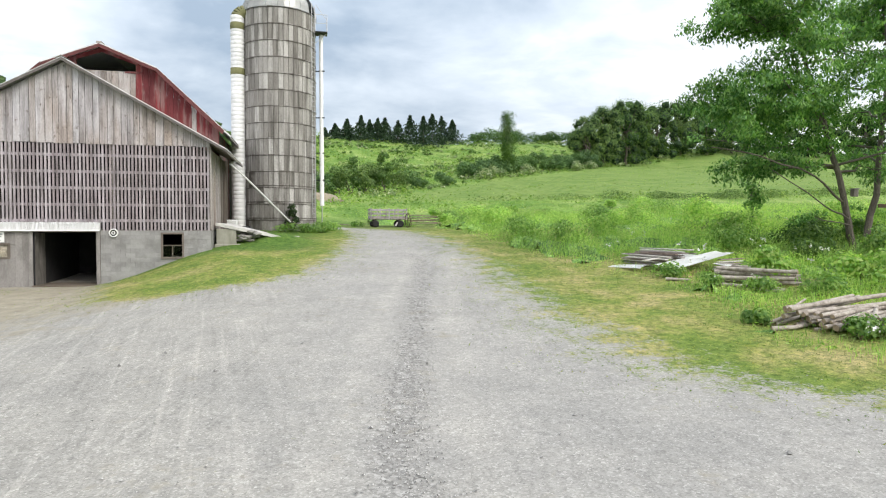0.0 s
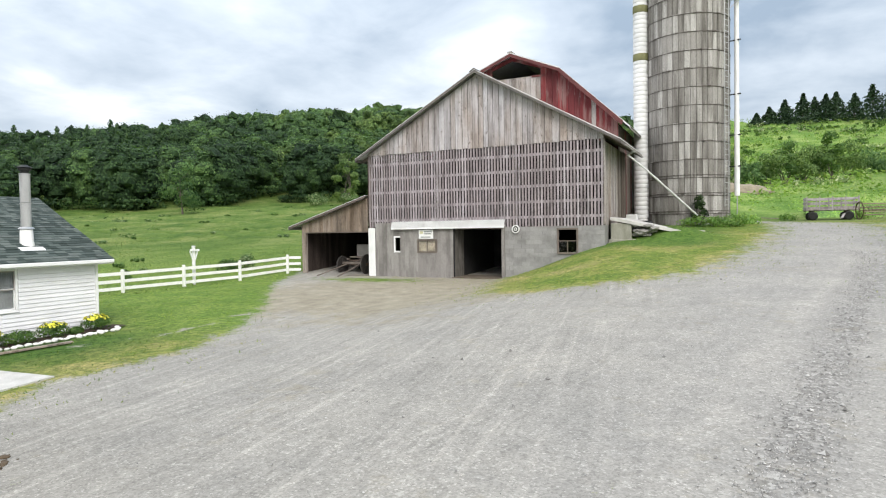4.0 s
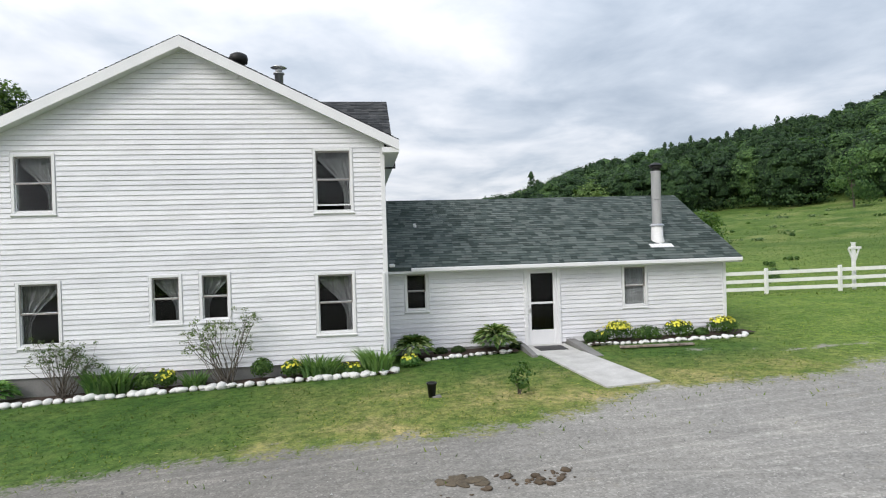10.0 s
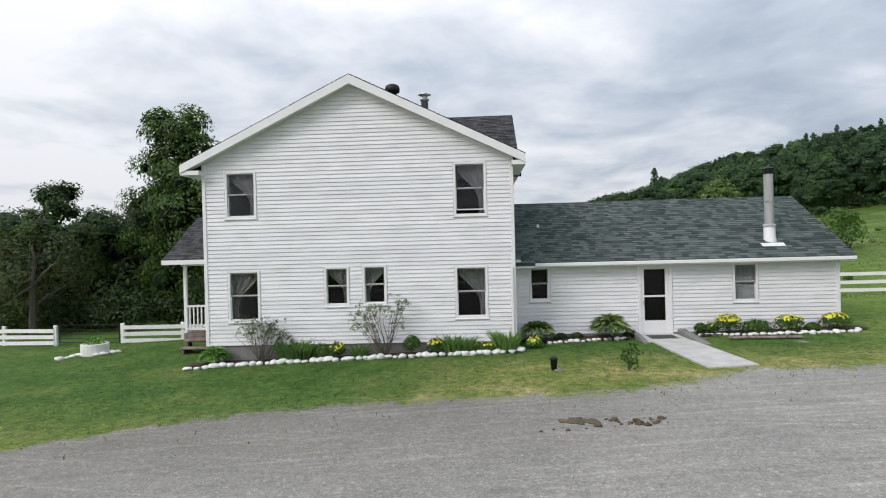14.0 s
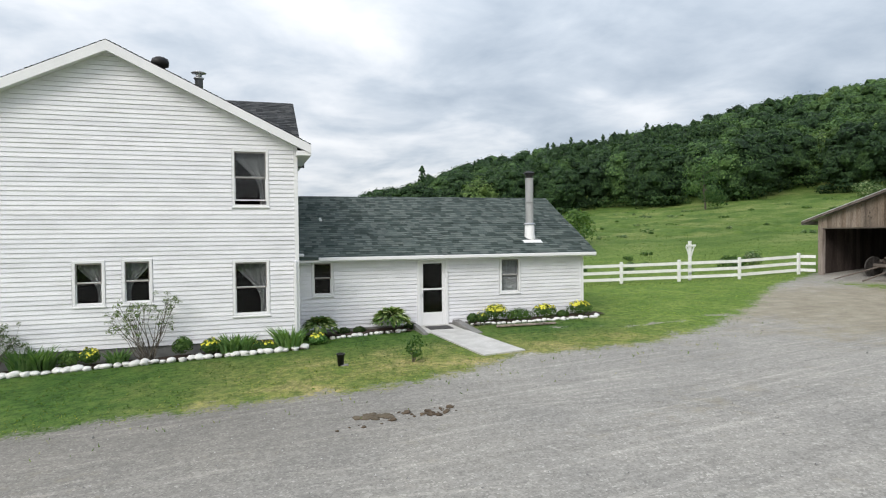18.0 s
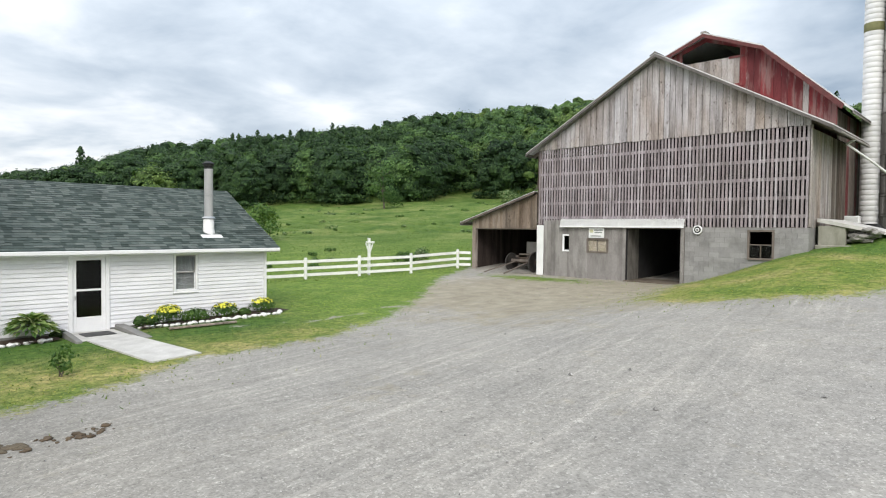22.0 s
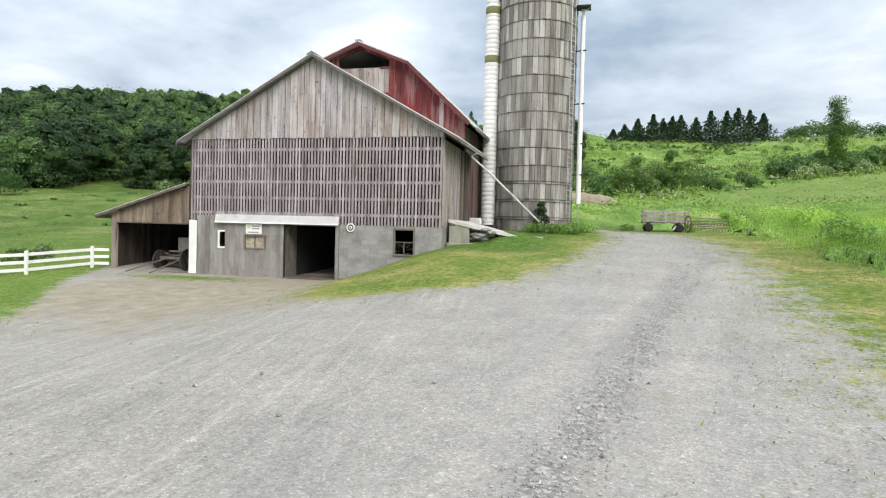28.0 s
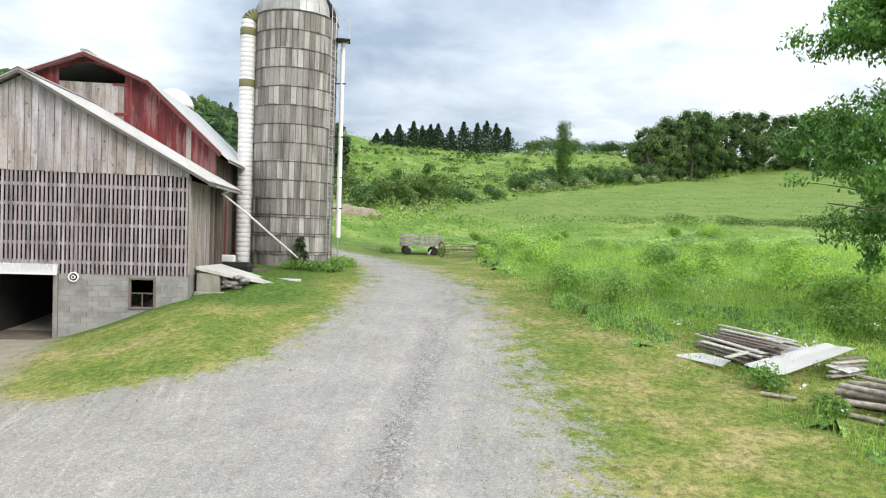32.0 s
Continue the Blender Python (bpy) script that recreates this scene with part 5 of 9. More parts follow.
    for a, b in ((-16.76, -16.31), (-16.27, -15.82)):
        part("pane", boxes((a, FY - 0.06, 1.91, b, FY - 0.055, 2.44)), GLASS, f).visible_shadow = False
        part("sacking", boxes((a, FY - 0.035, 1.91, b, FY - 0.03, 2.44)), SACKING, f, "tan cloth hung behind the panes")
    for a, c in ((-17.16, -16.84), (-15.74, -15.42)):
        part("backing", boxes((a, FY - 0.044, 1.86, c, FY - 0.036, 2.49)), LOWER, door)
    # doorway
    bit("jamb", LOWER, barn, -12.35, FY - 0.06, 0.6, -12.2, FY + 0.1, 3.1)
    bit("lintel", TIMBER, barn, -18.2, FY, 3.1, -12.2, FY + 0.12, 3.3)
    # Passage walls are coloured near-black in place of the doorway's shade.
    part("passage_wall", boxes((-15.0, FY + 0.02, 0.5, -14.82, FY + 5.4, 3.0)), INDOOR_SHADE, barn, "doorway block wall coloured near-black for its shade")
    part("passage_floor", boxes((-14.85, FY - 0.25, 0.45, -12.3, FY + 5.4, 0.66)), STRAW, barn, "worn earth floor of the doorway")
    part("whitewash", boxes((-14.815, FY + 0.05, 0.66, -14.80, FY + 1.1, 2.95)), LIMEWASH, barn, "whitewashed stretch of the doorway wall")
    part("stall_wall", boxes((-12.35, FY + 0.2, 0.5, -12.2, FY + 5.4, 3.0)), INDOOR_SHADE, barn)
    part("stable_floor", boxes((-19.7, FY + 0.1, 0.3, -15.0, FY + 5.4, 0.55)), STRAW, barn)
    # blockwork wall with a window
    bx0, bx1, bz0, bz1 = -12.19, -7.55, 0.2, 3.06
    hole = (-9.70, -8.72, 1.80, 2.95)
    bm = boxes((bx0, FY + 0.02, bz0, hole[0], FY + 0.18, bz1), (hole[1], FY + 0.02, bz0, bx1, FY + 0.18, bz1), (hole[0], FY + 0.02, bz0, hole[1], FY + 0.18, hole[2]), (hole[0], FY + 0.02, hole[3], hole[1], FY + 0.18, bz1))
    wall = part("block_wall", bm, MORTAR, barn, "grey concrete block wall")
    part("block_side", boxes((bx1 - 0.2, FY + 0.18, 0.2, bx1, 31.9, bz1)), MORTAR, barn)
    for j in range(14):
        z = bz1 - 0.203 * (j + 1)
        if z < 0.25:
            break
        x = bx0 - (0.2 if j % 2 else 0)
        while x < bx1 - 0.03:
            a, b = max(bx0, x), min(bx1, x + 0.398)
            x += 0.406
            spans = [(a, b)]
            if z + 0.19 > hole[2] and z < hole[3]:
                spans = [(a, min(b, hole[0])), (max(a, hole[1]), b)]
            for c, d in spans:
                if d - c > 0.03:
                    bit("block", BLOCKWORK, wall, c, FY + 0.006 + rng.uniform(0, 0.006), z, d, FY + 0.03, z + 0.194)
    f = part("window_frame", boxes((-9.70, FY - 0.02, 1.78, -9.62, FY + 0.1, 2.97), (-8.80, FY - 0.02, 1.78, -8.72, FY + 0.1, 2.97), (-9.62, FY - 0.02, 2.89, -8.80, FY + 0.1, 2.97), (-9.62, FY - 0.04, 1.78, -8.80, FY + 0.1, 1.86), (-9.62, FY + 0.02, 2.36, -8.80, FY + 0.05, 2.40), (-9.23, FY + 0.02, 1.86, -9.19, FY + 0.05, 2.36), bevel=0.006), TIMBER, barn, "weathered wooden frame with the top light open")
    for a, b in ((-9.62, -9.23), (-9.19, -8.80)):
        part("pane", boxes((a, FY + 0.03, 1.86, b, FY + 0.035, 2.36)), GLASS, f).visible_shadow = False
    # roof: two sheets of ribbed tin with grey rake boards
    for sx in (-1, 1):
        xe = -13.5 + sx * 6.74
        part("roof_sheet", prism(bmesh.new(), [(-13.5, 10.53), (xe, 6.75), (xe, 6.72), (-13.5, 10.50)], FY - 0.4, yb + 0.3, "y"), TIN, barn, "pale weathered tin roof")
        bm = bmesh.new()
        for k in range(16):
            y = FY - 0.38 + k * 0.4
            beam(bm, (-13.5, y + 0.1, 10.53), (xe, y + 0.1, 6.75), 0.05, 0.03)
        part("roof_ribs", bm, TIN, barn)
        part("rake_board", prism(bmesh.new(), [(-13.5, 10.5), (xe, 6.72), (xe, 6.60), (-13.5, 10.37)], FY - 0.41, FY - 0.36, "y"), RAKE, barn)
        for k in range(6):
            y = FY + 0.3 + k * 1.0
            bar("rafter", TIMBER, barn, (-13.5, y, 10.4), (xe, y, 6.62), 0.06, 0.14)
        part("eave_board", boxes((xe - 0.03, FY - 0.4, 6.56, xe + 0.01, yb + 0.3, 6.7)), RAKE, barn)
    part("ridge_cap", prism(bmesh.new(), [(-13.75, 10.44), (-13.5, 10.60), (-13.25, 10.44), (-13.5, 10.55)], FY - 0.42, yb + 0.3, "y"), FASCIA, barn)
    return barn


def door_canopy():
    c = thing("door_canopy", "white corrugated metal canopy over the barn doors", "canopy", at=(-15.2, FY, 3.1))
    bm = bmesh.new()
    x0, x1, n = -18.26, -12.14, 164
    rows = []
    for (y, z) in ((FY - 0.01, 3.42), (FY - 0.16, 3.38), (FY - 0.24, 3.07)):
        rows.append([bm.verts.new((x0 + (x1 - x0) * k / n, y, z + 0.02 * math.cos(math.pi * k / 2))) for k in range(n + 1)])
    for r, s in zip(rows, rows[1:]):
        for k in range(n):
            bm.faces.new((r[k], s[k], s[k + 1], r[k + 1]))
    bmesh.ops.solidify(bm, geom=bm.faces[:], thickness=0.006)
    part("corrugated_sheet", bm, WHITE_TIN, c)
    part("front_lip", boxes((x0, FY - 0.256, 3.03, x1, FY - 0.245, 3.09)), WHITE_TIN, c)
    part("track", boxes((x0, FY - 0.16, 3.1, x1, FY - 0.08, 3.16)), STEEL, c)


def barn_sign():
    s = thing("barn_sign", "small white painted sign with faded print above door window", "sign", at=(-16.32, FY - 0.1, 2.55))
    part("sign_board", boxes((-16.72, FY - 0.13, 2.54, -15.92, FY - 0.105, 2.99), bevel=0.005), WHITE_METAL, s)
    y = FY - 0.136
    part("emblem", prism(bmesh.new(), [(-16.68, 2.78), (-16.5, 2.78), (-16.46, 2.85), (-16.52, 2.93), (-16.66, 2.92)], y, y + 0.004, "y"), SIGN_YELLOW, s)
    for a, b, z, h in ((-16.42, -15.98, 2.86, 0.07), (-16.42, -16.02, 2.76, 0.06), (-16.6, -16.06, 2.60, 0.05)):
        part("print_bar", boxes((a, y, z, b, y + 0.004, z + h)), SIGN_INK, s)


def wall_bell():
    d = thing("round_vent_fan", "round white and black fan housing on the block wall", "fan housing", at=(-11.64, FY, 2.95))
    def ring(name, r0, r1, depth, mat):
        bm = lathe(bmesh.new(), [(r0, 0), (r0, depth), (r1, depth), (r1, 0.01)], 28)
        bmesh.ops.rotate(bm, verts=bm.verts, matrix=Matrix.Rotation(math.pi / 2, 3, "X"))
        bmesh.ops.translate(bm, verts=bm.verts, vec=(-11.64, FY, 2.95))
        part(name, bm, mat, d, "", True)
    ring("rim", 0.19, 0.14, 0.08, WHITE_METAL)
    ring("grille", 0.15, 0.08, 0.06, BLACK)
    ring("hub", 0.08, 0.04, 0.10, WHITE_METAL)
    ring("boss", 0.035, 0.02, 0.11, BLACK)


def lean_shed():
    shed = thing("lean_to_shed", "open-fronted lean-to shed of brown weathered planks", "shed", at=(-21.9, 29.0, 0.6))
    rng = random.Random(3)
    x0, x1, yb = -24.1, -19.78, 33.5
    top = lambda x: 4.72 + (x + 19.75) * 0.31
    x = x0
    while x < x1 - 0.02:
        w = min(rng.uniform(0.2, 0.3), x1 - x)
        a, b = x, x + w - 0.01
        part("plank", prism(bmesh.new(), [(a, 2.95), (b, 2.95), (b, top(b)), (a, top(a))], FY - 0.02, FY + 0.01, "y"), SHED_BOARD, shed)
        x += w
    part("lintel", boxes((x0, FY + 0.01, 2.9, x1, FY + 0.12, 3.06)), TIMBER, shed)
    part("post", boxes((x0, FY - 0.03, 0.3, x0 + 0.26, FY + 0.15, 2.98), bevel=0.01), BOARD, shed, "grey corner post of the open front")
    # Side and back planks use the boards with shade in their colour.
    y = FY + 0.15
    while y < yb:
        bit("plank", SHED_INNER_SHADED, shed, x0, y, 0.4, x0 + 0.03, y + 0.248, 3.3)
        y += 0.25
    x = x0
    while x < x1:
        bit("plank", SHED_INNER_SHADED, shed, x, yb, 0.4, x + 0.249, yb + 0.03, 3.35 + (x - x0) * 0.31)
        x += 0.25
    part("roof_sheet", prism(bmesh.new(), [(-19.77, 4.84), (-24.78, 3.29), (-24.78, 3.26), (-19.77, 4.81)], FY - 0.3, yb + 0.3, "y"), TIN, shed, "tin lean-to roof")
    part("rake_board", prism(bmesh.new(), [(-19.77, 4.80), (-24.78, 3.25), (-24.78, 3.14), (-19.77, 4.69)], FY - 0.32, FY - 0.28, "y"), BOARD_DARK, shed)
    part("eave_board", boxes((-24.8, FY - 0.3, 3.1, -24.76, yb + 0.3, 3.26)), FASCIA, shed)
    part("earth_floor", boxes((x0 + 0.03, FY, 0.3, x1, yb, 0.62)), STRAW, shed)


def spoked_wheel(name, parent, centre, r, n=12):
    """An old wooden wheel that stands across x."""
    cx, cy, cz = centre
    bm = lathe(bmesh.new(), [(r - 0.045, -0.025), (r, -0.025), (r, 0.025), (r - 0.045, 0.025), (r - 0.045, -0.025)], 32)
    turn = Matrix.Translation(centre) @ Matrix.Rotation(radians(90), 4, "Y")
    bm.transform(turn)
    wheel = part(name, bm, WHEEL_WOOD, parent, "grey wooden spoked wheel")
    for k in range(n):
        a = 2 * math.pi * k / n
        bm = bmesh.new()
        rod(bm, (cx, cy + 0.07 * math.cos(a), cz + 0.07 * math.sin(a)), (cx, cy + (r - 0.05) * math.cos(a), cz + (r - 0.05) * math.sin(a)), 0.014, n=6)
        part("spoke", bm, WHEEL_WOOD, wheel)
    bm = bmesh.new()
    rod(bm, (cx - 0.1, cy, cz), (cx + 0.1, cy, cz), 0.075, n=14)
    part("hub", bm, RUST, wheel)
    return wheel


def old_wagon():
    x, y, z = 0.0, 0.0, 0.0
    w = thing("horse_wagon", "old horse-drawn wagon with spoked wheels in the shed", "wagon", at=(x, y, z))
    for dx, dy, r in ((-0.85, -0.35, 0.5), (0.85, -0.35, 0.55), (-0.85, 1.5, 0.55), (0.85, 1.5, 0.55)):
        spoked_wheel("wheel", w, (x + dx, y + dy, z + r), r)
    for dy in (-0.35, 1.5):
        bm = bmesh.new()
        rod(bm, (x - 0.85, y + dy, z + 0.52), (x + 0.85, y + dy, z + 0.52), 0.04)
        part("axle", bm, RUST, w)
    part("bed", boxes((x - 0.42, y - 0.3, z + 0.70, x + 0.45, y + 2.0, z + 0.78), bevel=0.01), BOARD_DARK, w)
    for dx in (-0.42, 0.42):
        part("side_board", boxes((x + dx, y - 0.5, z + 0.78, x + dx + 0.03, y + 2.0, z + 0.88)), BOARD_DARK, w)
    part("seat_back", boxes((x - 0.25, y + 0.15, z + 0.85, x + 0.62, y + 0.22, z + 1.62), bevel=0.02), FASCIA, w, "pale grey seat back")
    part("seat", boxes((x - 0.35, y - 0.35, z + 0.9, x + 0.65, y + 0.2, z + 0.98), bevel=0.02), TIMBER, w)
    part("bolster", boxes((x - 0.8, y - 0.45, z + 0.55, x + 0.8, y - 0.25, z + 0.68)), TIMBER, w)
    for dx in (-0.45, 0.5):
        bm = bmesh.new()
        rod(bm, (x + dx, y - 0.5, z + 0.55), (x + dx * 1.5, y - 2.6, z + 0.05), 0.035)
        part("shaft", bm, TIMBER, w, "wooden draught pole lowered to the ground")
    w.matrix_basis = pose(-21.3, 27.75, 0.62, 0, 0, -6)


def gambrel(x):
    """Underside of the red barn's roof over x."""
    d = abs(x + 13.67)
    return 12.62 - d * 0.42 if d < 2.75 else 11.465 - (d - 2.75) * 0.94


def red_barn():
    barn = thing("red_barn", "weathered red gambrel-roofed barn behind the crib barn", "barn", at=(-13.7, 41.0, 1.0))
    y0, y1, x0, x1 = 32.05, 40.5, -19.45, -7.9
    rng = random.Random(21)
    x = x0
    while x < x1 - 0.02:
        w = min(rng.uniform(0.24, 0.34), x1 - x)
        a, b = x, x + w - 0.012
        grey = -15.02 < x < -12.2
        hi = 11.40 if grey else None
        lo = 4.0
        if grey:
            bm = prism(bmesh.new(), [(a, lo), (b, lo), (b, hi), (a, hi)], y0 - 0.03, y0, "y")
        else:
            bm = prism(bmesh.new(), [(a, lo), (b, lo), (b, gambrel(b)), (a, gambrel(a))], y0 - 0.03, y0, "y")
        part("plank", bm, BOARD if grey or rng.random() < 0.10 else RED, barn)
        x += w
    for sx in (-1, 1):
        xk, xe = -13.67 + sx * 2.75, -13.67 + sx * 6.1
        part("header", prism(bmesh.new(), [(-13.67, 12.6), (xk + sx * -0.75, 11.84), (xk + sx * -0.75, 11.65), (-13.67, 12.36)], y0 - 0.02, y0 + 0.02, "y"), RED, barn)
        part("upper_roof", prism(bmesh.new(), [(-13.67, 12.75), (xk, 11.62), (xk, 11.52), (-13.67, 12.65)], y0 - 0.45, y1, "y"), TIN, barn, "pale tin gambrel roof")
        part("lower_roof", prism(bmesh.new(), [(xk, 11.62), (xe, 8.47), (xe + sx * 0.35, 8.15), (xe + sx * 0.35, 8.07), (xe, 8.37), (xk, 11.50)], y0 - 0.45, y1, "y"), TIN, barn, "pale tin gambrel roof")
        part("rake_board", prism(bmesh.new(), [(-13.67, 12.68), (xk, 11.55), (xk, 11.38), (-13.67, 12.5)], y0 - 0.47, y0 - 0.42, "y"), DULL_RED, barn)
        part("rake_board", prism(bmesh.new(), [(xk, 11.58), (xe, 8.43), (xe - sx * 0.1, 8.22), (xk, 11.34)], y0 - 0.47, y0 - 0.42, "y"), DULL_RED, barn)
        part("eave_board", boxes((xe + sx * 0.33 - 0.02, y0 - 0.45, 8.0, xe + sx * 0.33 + 0.02, y1, 8.12)), FASCIA, barn)
    part("ridge_cap", boxes((-13.8, y0 - 0.46, 12.7, -13.54, y1, 12.8)), FASCIA, barn)
    for sx, name in ((-1, "track_rail"), (1, "track_rail")):
        bit(name, RED, barn, -13.6 + sx * 1.35 - 0.3, y0 - 0.07, 11.32, -13.6 + sx * 1.35 + 0.6 * sx, y0 - 0.03, 11.42)
    bit("hinge_board", RED, barn, -12.45, y0 - 0.06, 9.95, -11.75, y0 - 0.02, 10.08)
    y = y0
    while y < y1 - 0.3:
        bit("plank", RED if y > 33.2 and rng.random() < 0.25 else BOARD_DARK, barn, x1 - 0.03, y, 2.8, x1, y + 0.27, 8.3)
        y += 0.28
    part("side_wall", boxes((x1 - 0.08, y0, 2.6, x1 - 0.03, y1, 8.3)), BOARD_DARK, barn)
    part("far_side_wall", boxes((x0, y0, 0.5, x0 + 0.06, y1, 8.3)), BOARD_DARK, barn)
    part("back_wall", prism(bmesh.new(), [(x0, 1), (x1, 1), (x1, 8.3), (-10.92, 11.4), (-13.67, 12.5), (-16.4, 11.4), (x0, 8.3)], y1 - 0.1, y1 - 0.05, "y"), BOARD_DARK, barn)
    part("hay_floor", boxes((x0, y0 + 0.1, 6.9, x1 - 0.1, y1 - 0.1, 7.0)), TIMBER, barn)


def stave_silo():
    cx, cy, R, z0, z1 = -4.86, 36.7, 2.2, 2.7, 16.25
    silo = thing("stave_silo", "tall grey concrete stave silo bound with rusty hoops", "silo", at=(cx, cy, 3.0))
    rng = random.Random(5)
    n, rows = 46, 14
    hh = (z1 - z0) / rows
    bm = bmesh.new()
    w = math.tan(math.pi / n) * R
    prism(bm, [(-w + 0.006, -0.06), (w - 0.006, -0.06), (w - 0.012, 0.0), (-w + 0.012, 0.0)], 0.004, hh - 0.004, "z")
    one = mesh_of("stave", bm, STAVE_ONE)
    unit = np.array([v.co[:] for v in one.vertices])
    faces = [list(p.vertices) for p in one.polygons]
    quads = []
    for j in range(rows):
        for k in range(n):
            a = 2 * math.pi * (k + 0.0) / n
            z = z0 + j * hh + (0.045 if k % 2 else -0.03)
            r = R + rng.uniform(-0.008, 0.008)
            m = Matrix.Translation((cx + r * math.cos(a), cy + r * math.sin(a), z)) @ Matrix.Rotation(a - math.pi / 2, 4, "Z")
            if math.sin(a) < -0.3:
                piece("stave", one, m, silo)
            else:
                pts = unit @ np.array(m.to_3x3()).T + np.array(m.translation)
                for f in faces:
                    if len(f) == 4:
                        quads.append(pts[f])
    rest = bulk("stave_ring", np.concatenate(quads), 4, STAVE, silo)
    rest["kind"] = "stuff"
    part("silo_core", lathe(bmesh.new(), [(R - 0.05, z0 - 0.3), (R - 0.05, z1 - 0.02)], 46, (cx, cy, 0)), MORTAR, silo)
    for j in range(rows + 1):
        z = z0 + j * hh - 0.02
        for dz in ((0.0,) if 3 < j else (0.0, 0.14)):
            bm = bmesh.new()
            ring = [(R + 0.004, -0.016), (R + 0.03, -0.016), (R + 0.03, 0.016), (R + 0.004, 0.016)]
            loops = []
            for r, dzz in ring:
                loops.append([bm.verts.new((cx + r * math.cos(2 * math.pi * k / 46), cy + r * math.sin(2 * math.pi * k / 46), z + dz + dzz)) for k in range(46)])
            for p, q in zip(loops, loops[1:] + loops[:1]):
                for k in range(46):
                    bm.faces.new((p[k], p[(k + 1) % 46], q[(k + 1) % 46], q[k]))
            part("hoop", bm, HOOP, silo)
            a = -math.pi / 2 + rng.uniform(-1, 1)
            bit("hoop_lug", HOOP, silo, cx + R * math.cos(a) - 0.09, cy + R * math.sin(a) - 0.06, z + dz - 0.03, cx + R * math.cos(a) + 0.09, cy + R * math.sin(a) + 0.02, z + dz + 0.03)
    # dome of metal gores
    gores = 20
    for k in range(gores):
        a0, a1 = 2 * math.pi * k / gores, 2 * math.pi * (k + 1) / gores
        bm = bmesh.new()
        prev = None
        for i in range(7):
            t = i / 6 * math.pi / 2 * 0.97
            r, z = (R + 0.06) * math.cos(t), z1 + 0.02 + 1.95 * math.sin(t)
            row = [bm.verts.new((cx + (r + b) * math.cos(a), cy + (r + b) * math.sin(a), z)) for a, b in ((a0, 0.0), ((a0 + a1) / 2, 0.03), (a1 - 0.01, 0.0))]
            if prev:
                for c in range(2):
                    bm.faces.new((prev[c], prev[c + 1], row[c + 1], row[c]))
            prev = row
        bmesh.ops.solidify(bm, geom=bm.faces[:], thickness=0.01)
        dark = 5.55 < a0 < 5.95
        part("dome_gore", bm, BLACK if dark else TIN, silo, "open dark hatch in the dome" if dark else "")
    # ladder with hoops
    a = radians(-28)
    lx, ly = cx + (R + 0.12) * math.cos(a), cy + (R + 0.12) * math.sin(a)
    for d in (-0.2, 0.2):
        bm = bmesh.new()
        rod(bm, (lx - d * math.sin(a), ly + d * math.cos(a), 4.0), (lx - d * math.sin(a), ly + d * math.cos(a), 16.9), 0.02, n=6)
        part("ladder_rail", bm, STEEL, silo)
    for k in range(42):
        bar("ladder_rung", STEEL, silo, (lx + 0.2 * math.sin(a), ly - 0.2 * math.cos(a), 4.1 + 0.3 * k), (lx - 0.2 * math.sin(a), ly + 0.2 * math.cos(a), 4.1 + 0.3 * k), 0.022)
    # platform at the top
    px, py = -2.35, 35.9
    part("platform", boxes((px - 0.35, py - 0.3, 15.25, px + 0.4, py + 0.5, 15.31)), BLACK, silo, "dark metal platform beside the dome")
    for dx, dy in ((-0.33, -0.28), (0.38, -0.28), (0.38, 0.48)):
        bit("rail_post", STEEL, silo, px + dx - 0.02, py + dy - 0.02, 15.3, px + dx + 0.02, py + dy + 0.02, 16.35)
    for z in (15.8, 16.33):
        bar("guard_rail", STEEL, silo, (px - 0.33, py - 0.28, z), (px + 0.38, py - 0.28, z), 0.03)
        bar("guard_rail", STEEL, silo, (px + 0.38, py - 0.28, z), (px + 0.38, py + 0.48, z), 0.03)
    bar("brace", STEEL, silo, (px - 0.4, py, 14.6), (px + 0.35, py, 15.25), 0.04)
    bar("brace", STEEL, silo, (px - 0.3, py - 0.28, 16.9), (px + 0.3, py - 0.28, 16.1), 0.03)


def unloader_tube():
    cx, cy, r = -7.28, 35.85, 0.40
    t = thing("unloader_tube", "white ribbed plastic chute tube strapped beside the silo", "chute", at=(cx, cy, 2.9))
    prof, z = [], 2.7
    k = 0
    while z < 15.75:
        prof += [(r, z), (r + 0.012, z + 0.05), (r + 0.012, z + 0.20), (r - 0.012, z + 0.235)]
        z += 0.25
    part("ribbed_tube", lathe(bmesh.new(), prof, 28, (cx, cy, 0)), plain("ribbed_white_plastic", (0.55, 0.56, 0.57), (0.78, 0.78, 0.78), 1.0, 0.5, stretch=(1, 1, 3), bump=0.1), t, "", True)
    for z in (12.6, 15.3):
        part("tape_band", lathe(bmesh.new(), [(r + 0.02, z - 0.2), (r + 0.025, z - 0.19), (r + 0.025, z + 0.19), (r + 0.02, z + 0.2)], 28, (cx, cy, 0)), OLIVE, t, "olive band round the tube", True)
    bm = bmesh.new()
    for k in range(6):
        a0, a1 = k / 6 * math.pi / 2, (k + 1) / 6 * math.pi / 2
        p = lambda a: (cx + 0.55 * (1 - math.cos(a)), cy + 0.1 * (1 - math.cos(a)), 15.75 + 0.5 * math.sin(a))
        rod(bm, p(a0), p(a1), r, n=20)
    part("elbow", bm, OLIVE, t, "olive elbow at the tube's top")
    bm = boxes((cx - 0.6, cy - 0.75, 2.75, cx + 0.7, cy + 0.3, 3.15), bevel=0.02)
    part("footing", bm, BLACK, t, "dark rubber sheet at its foot")


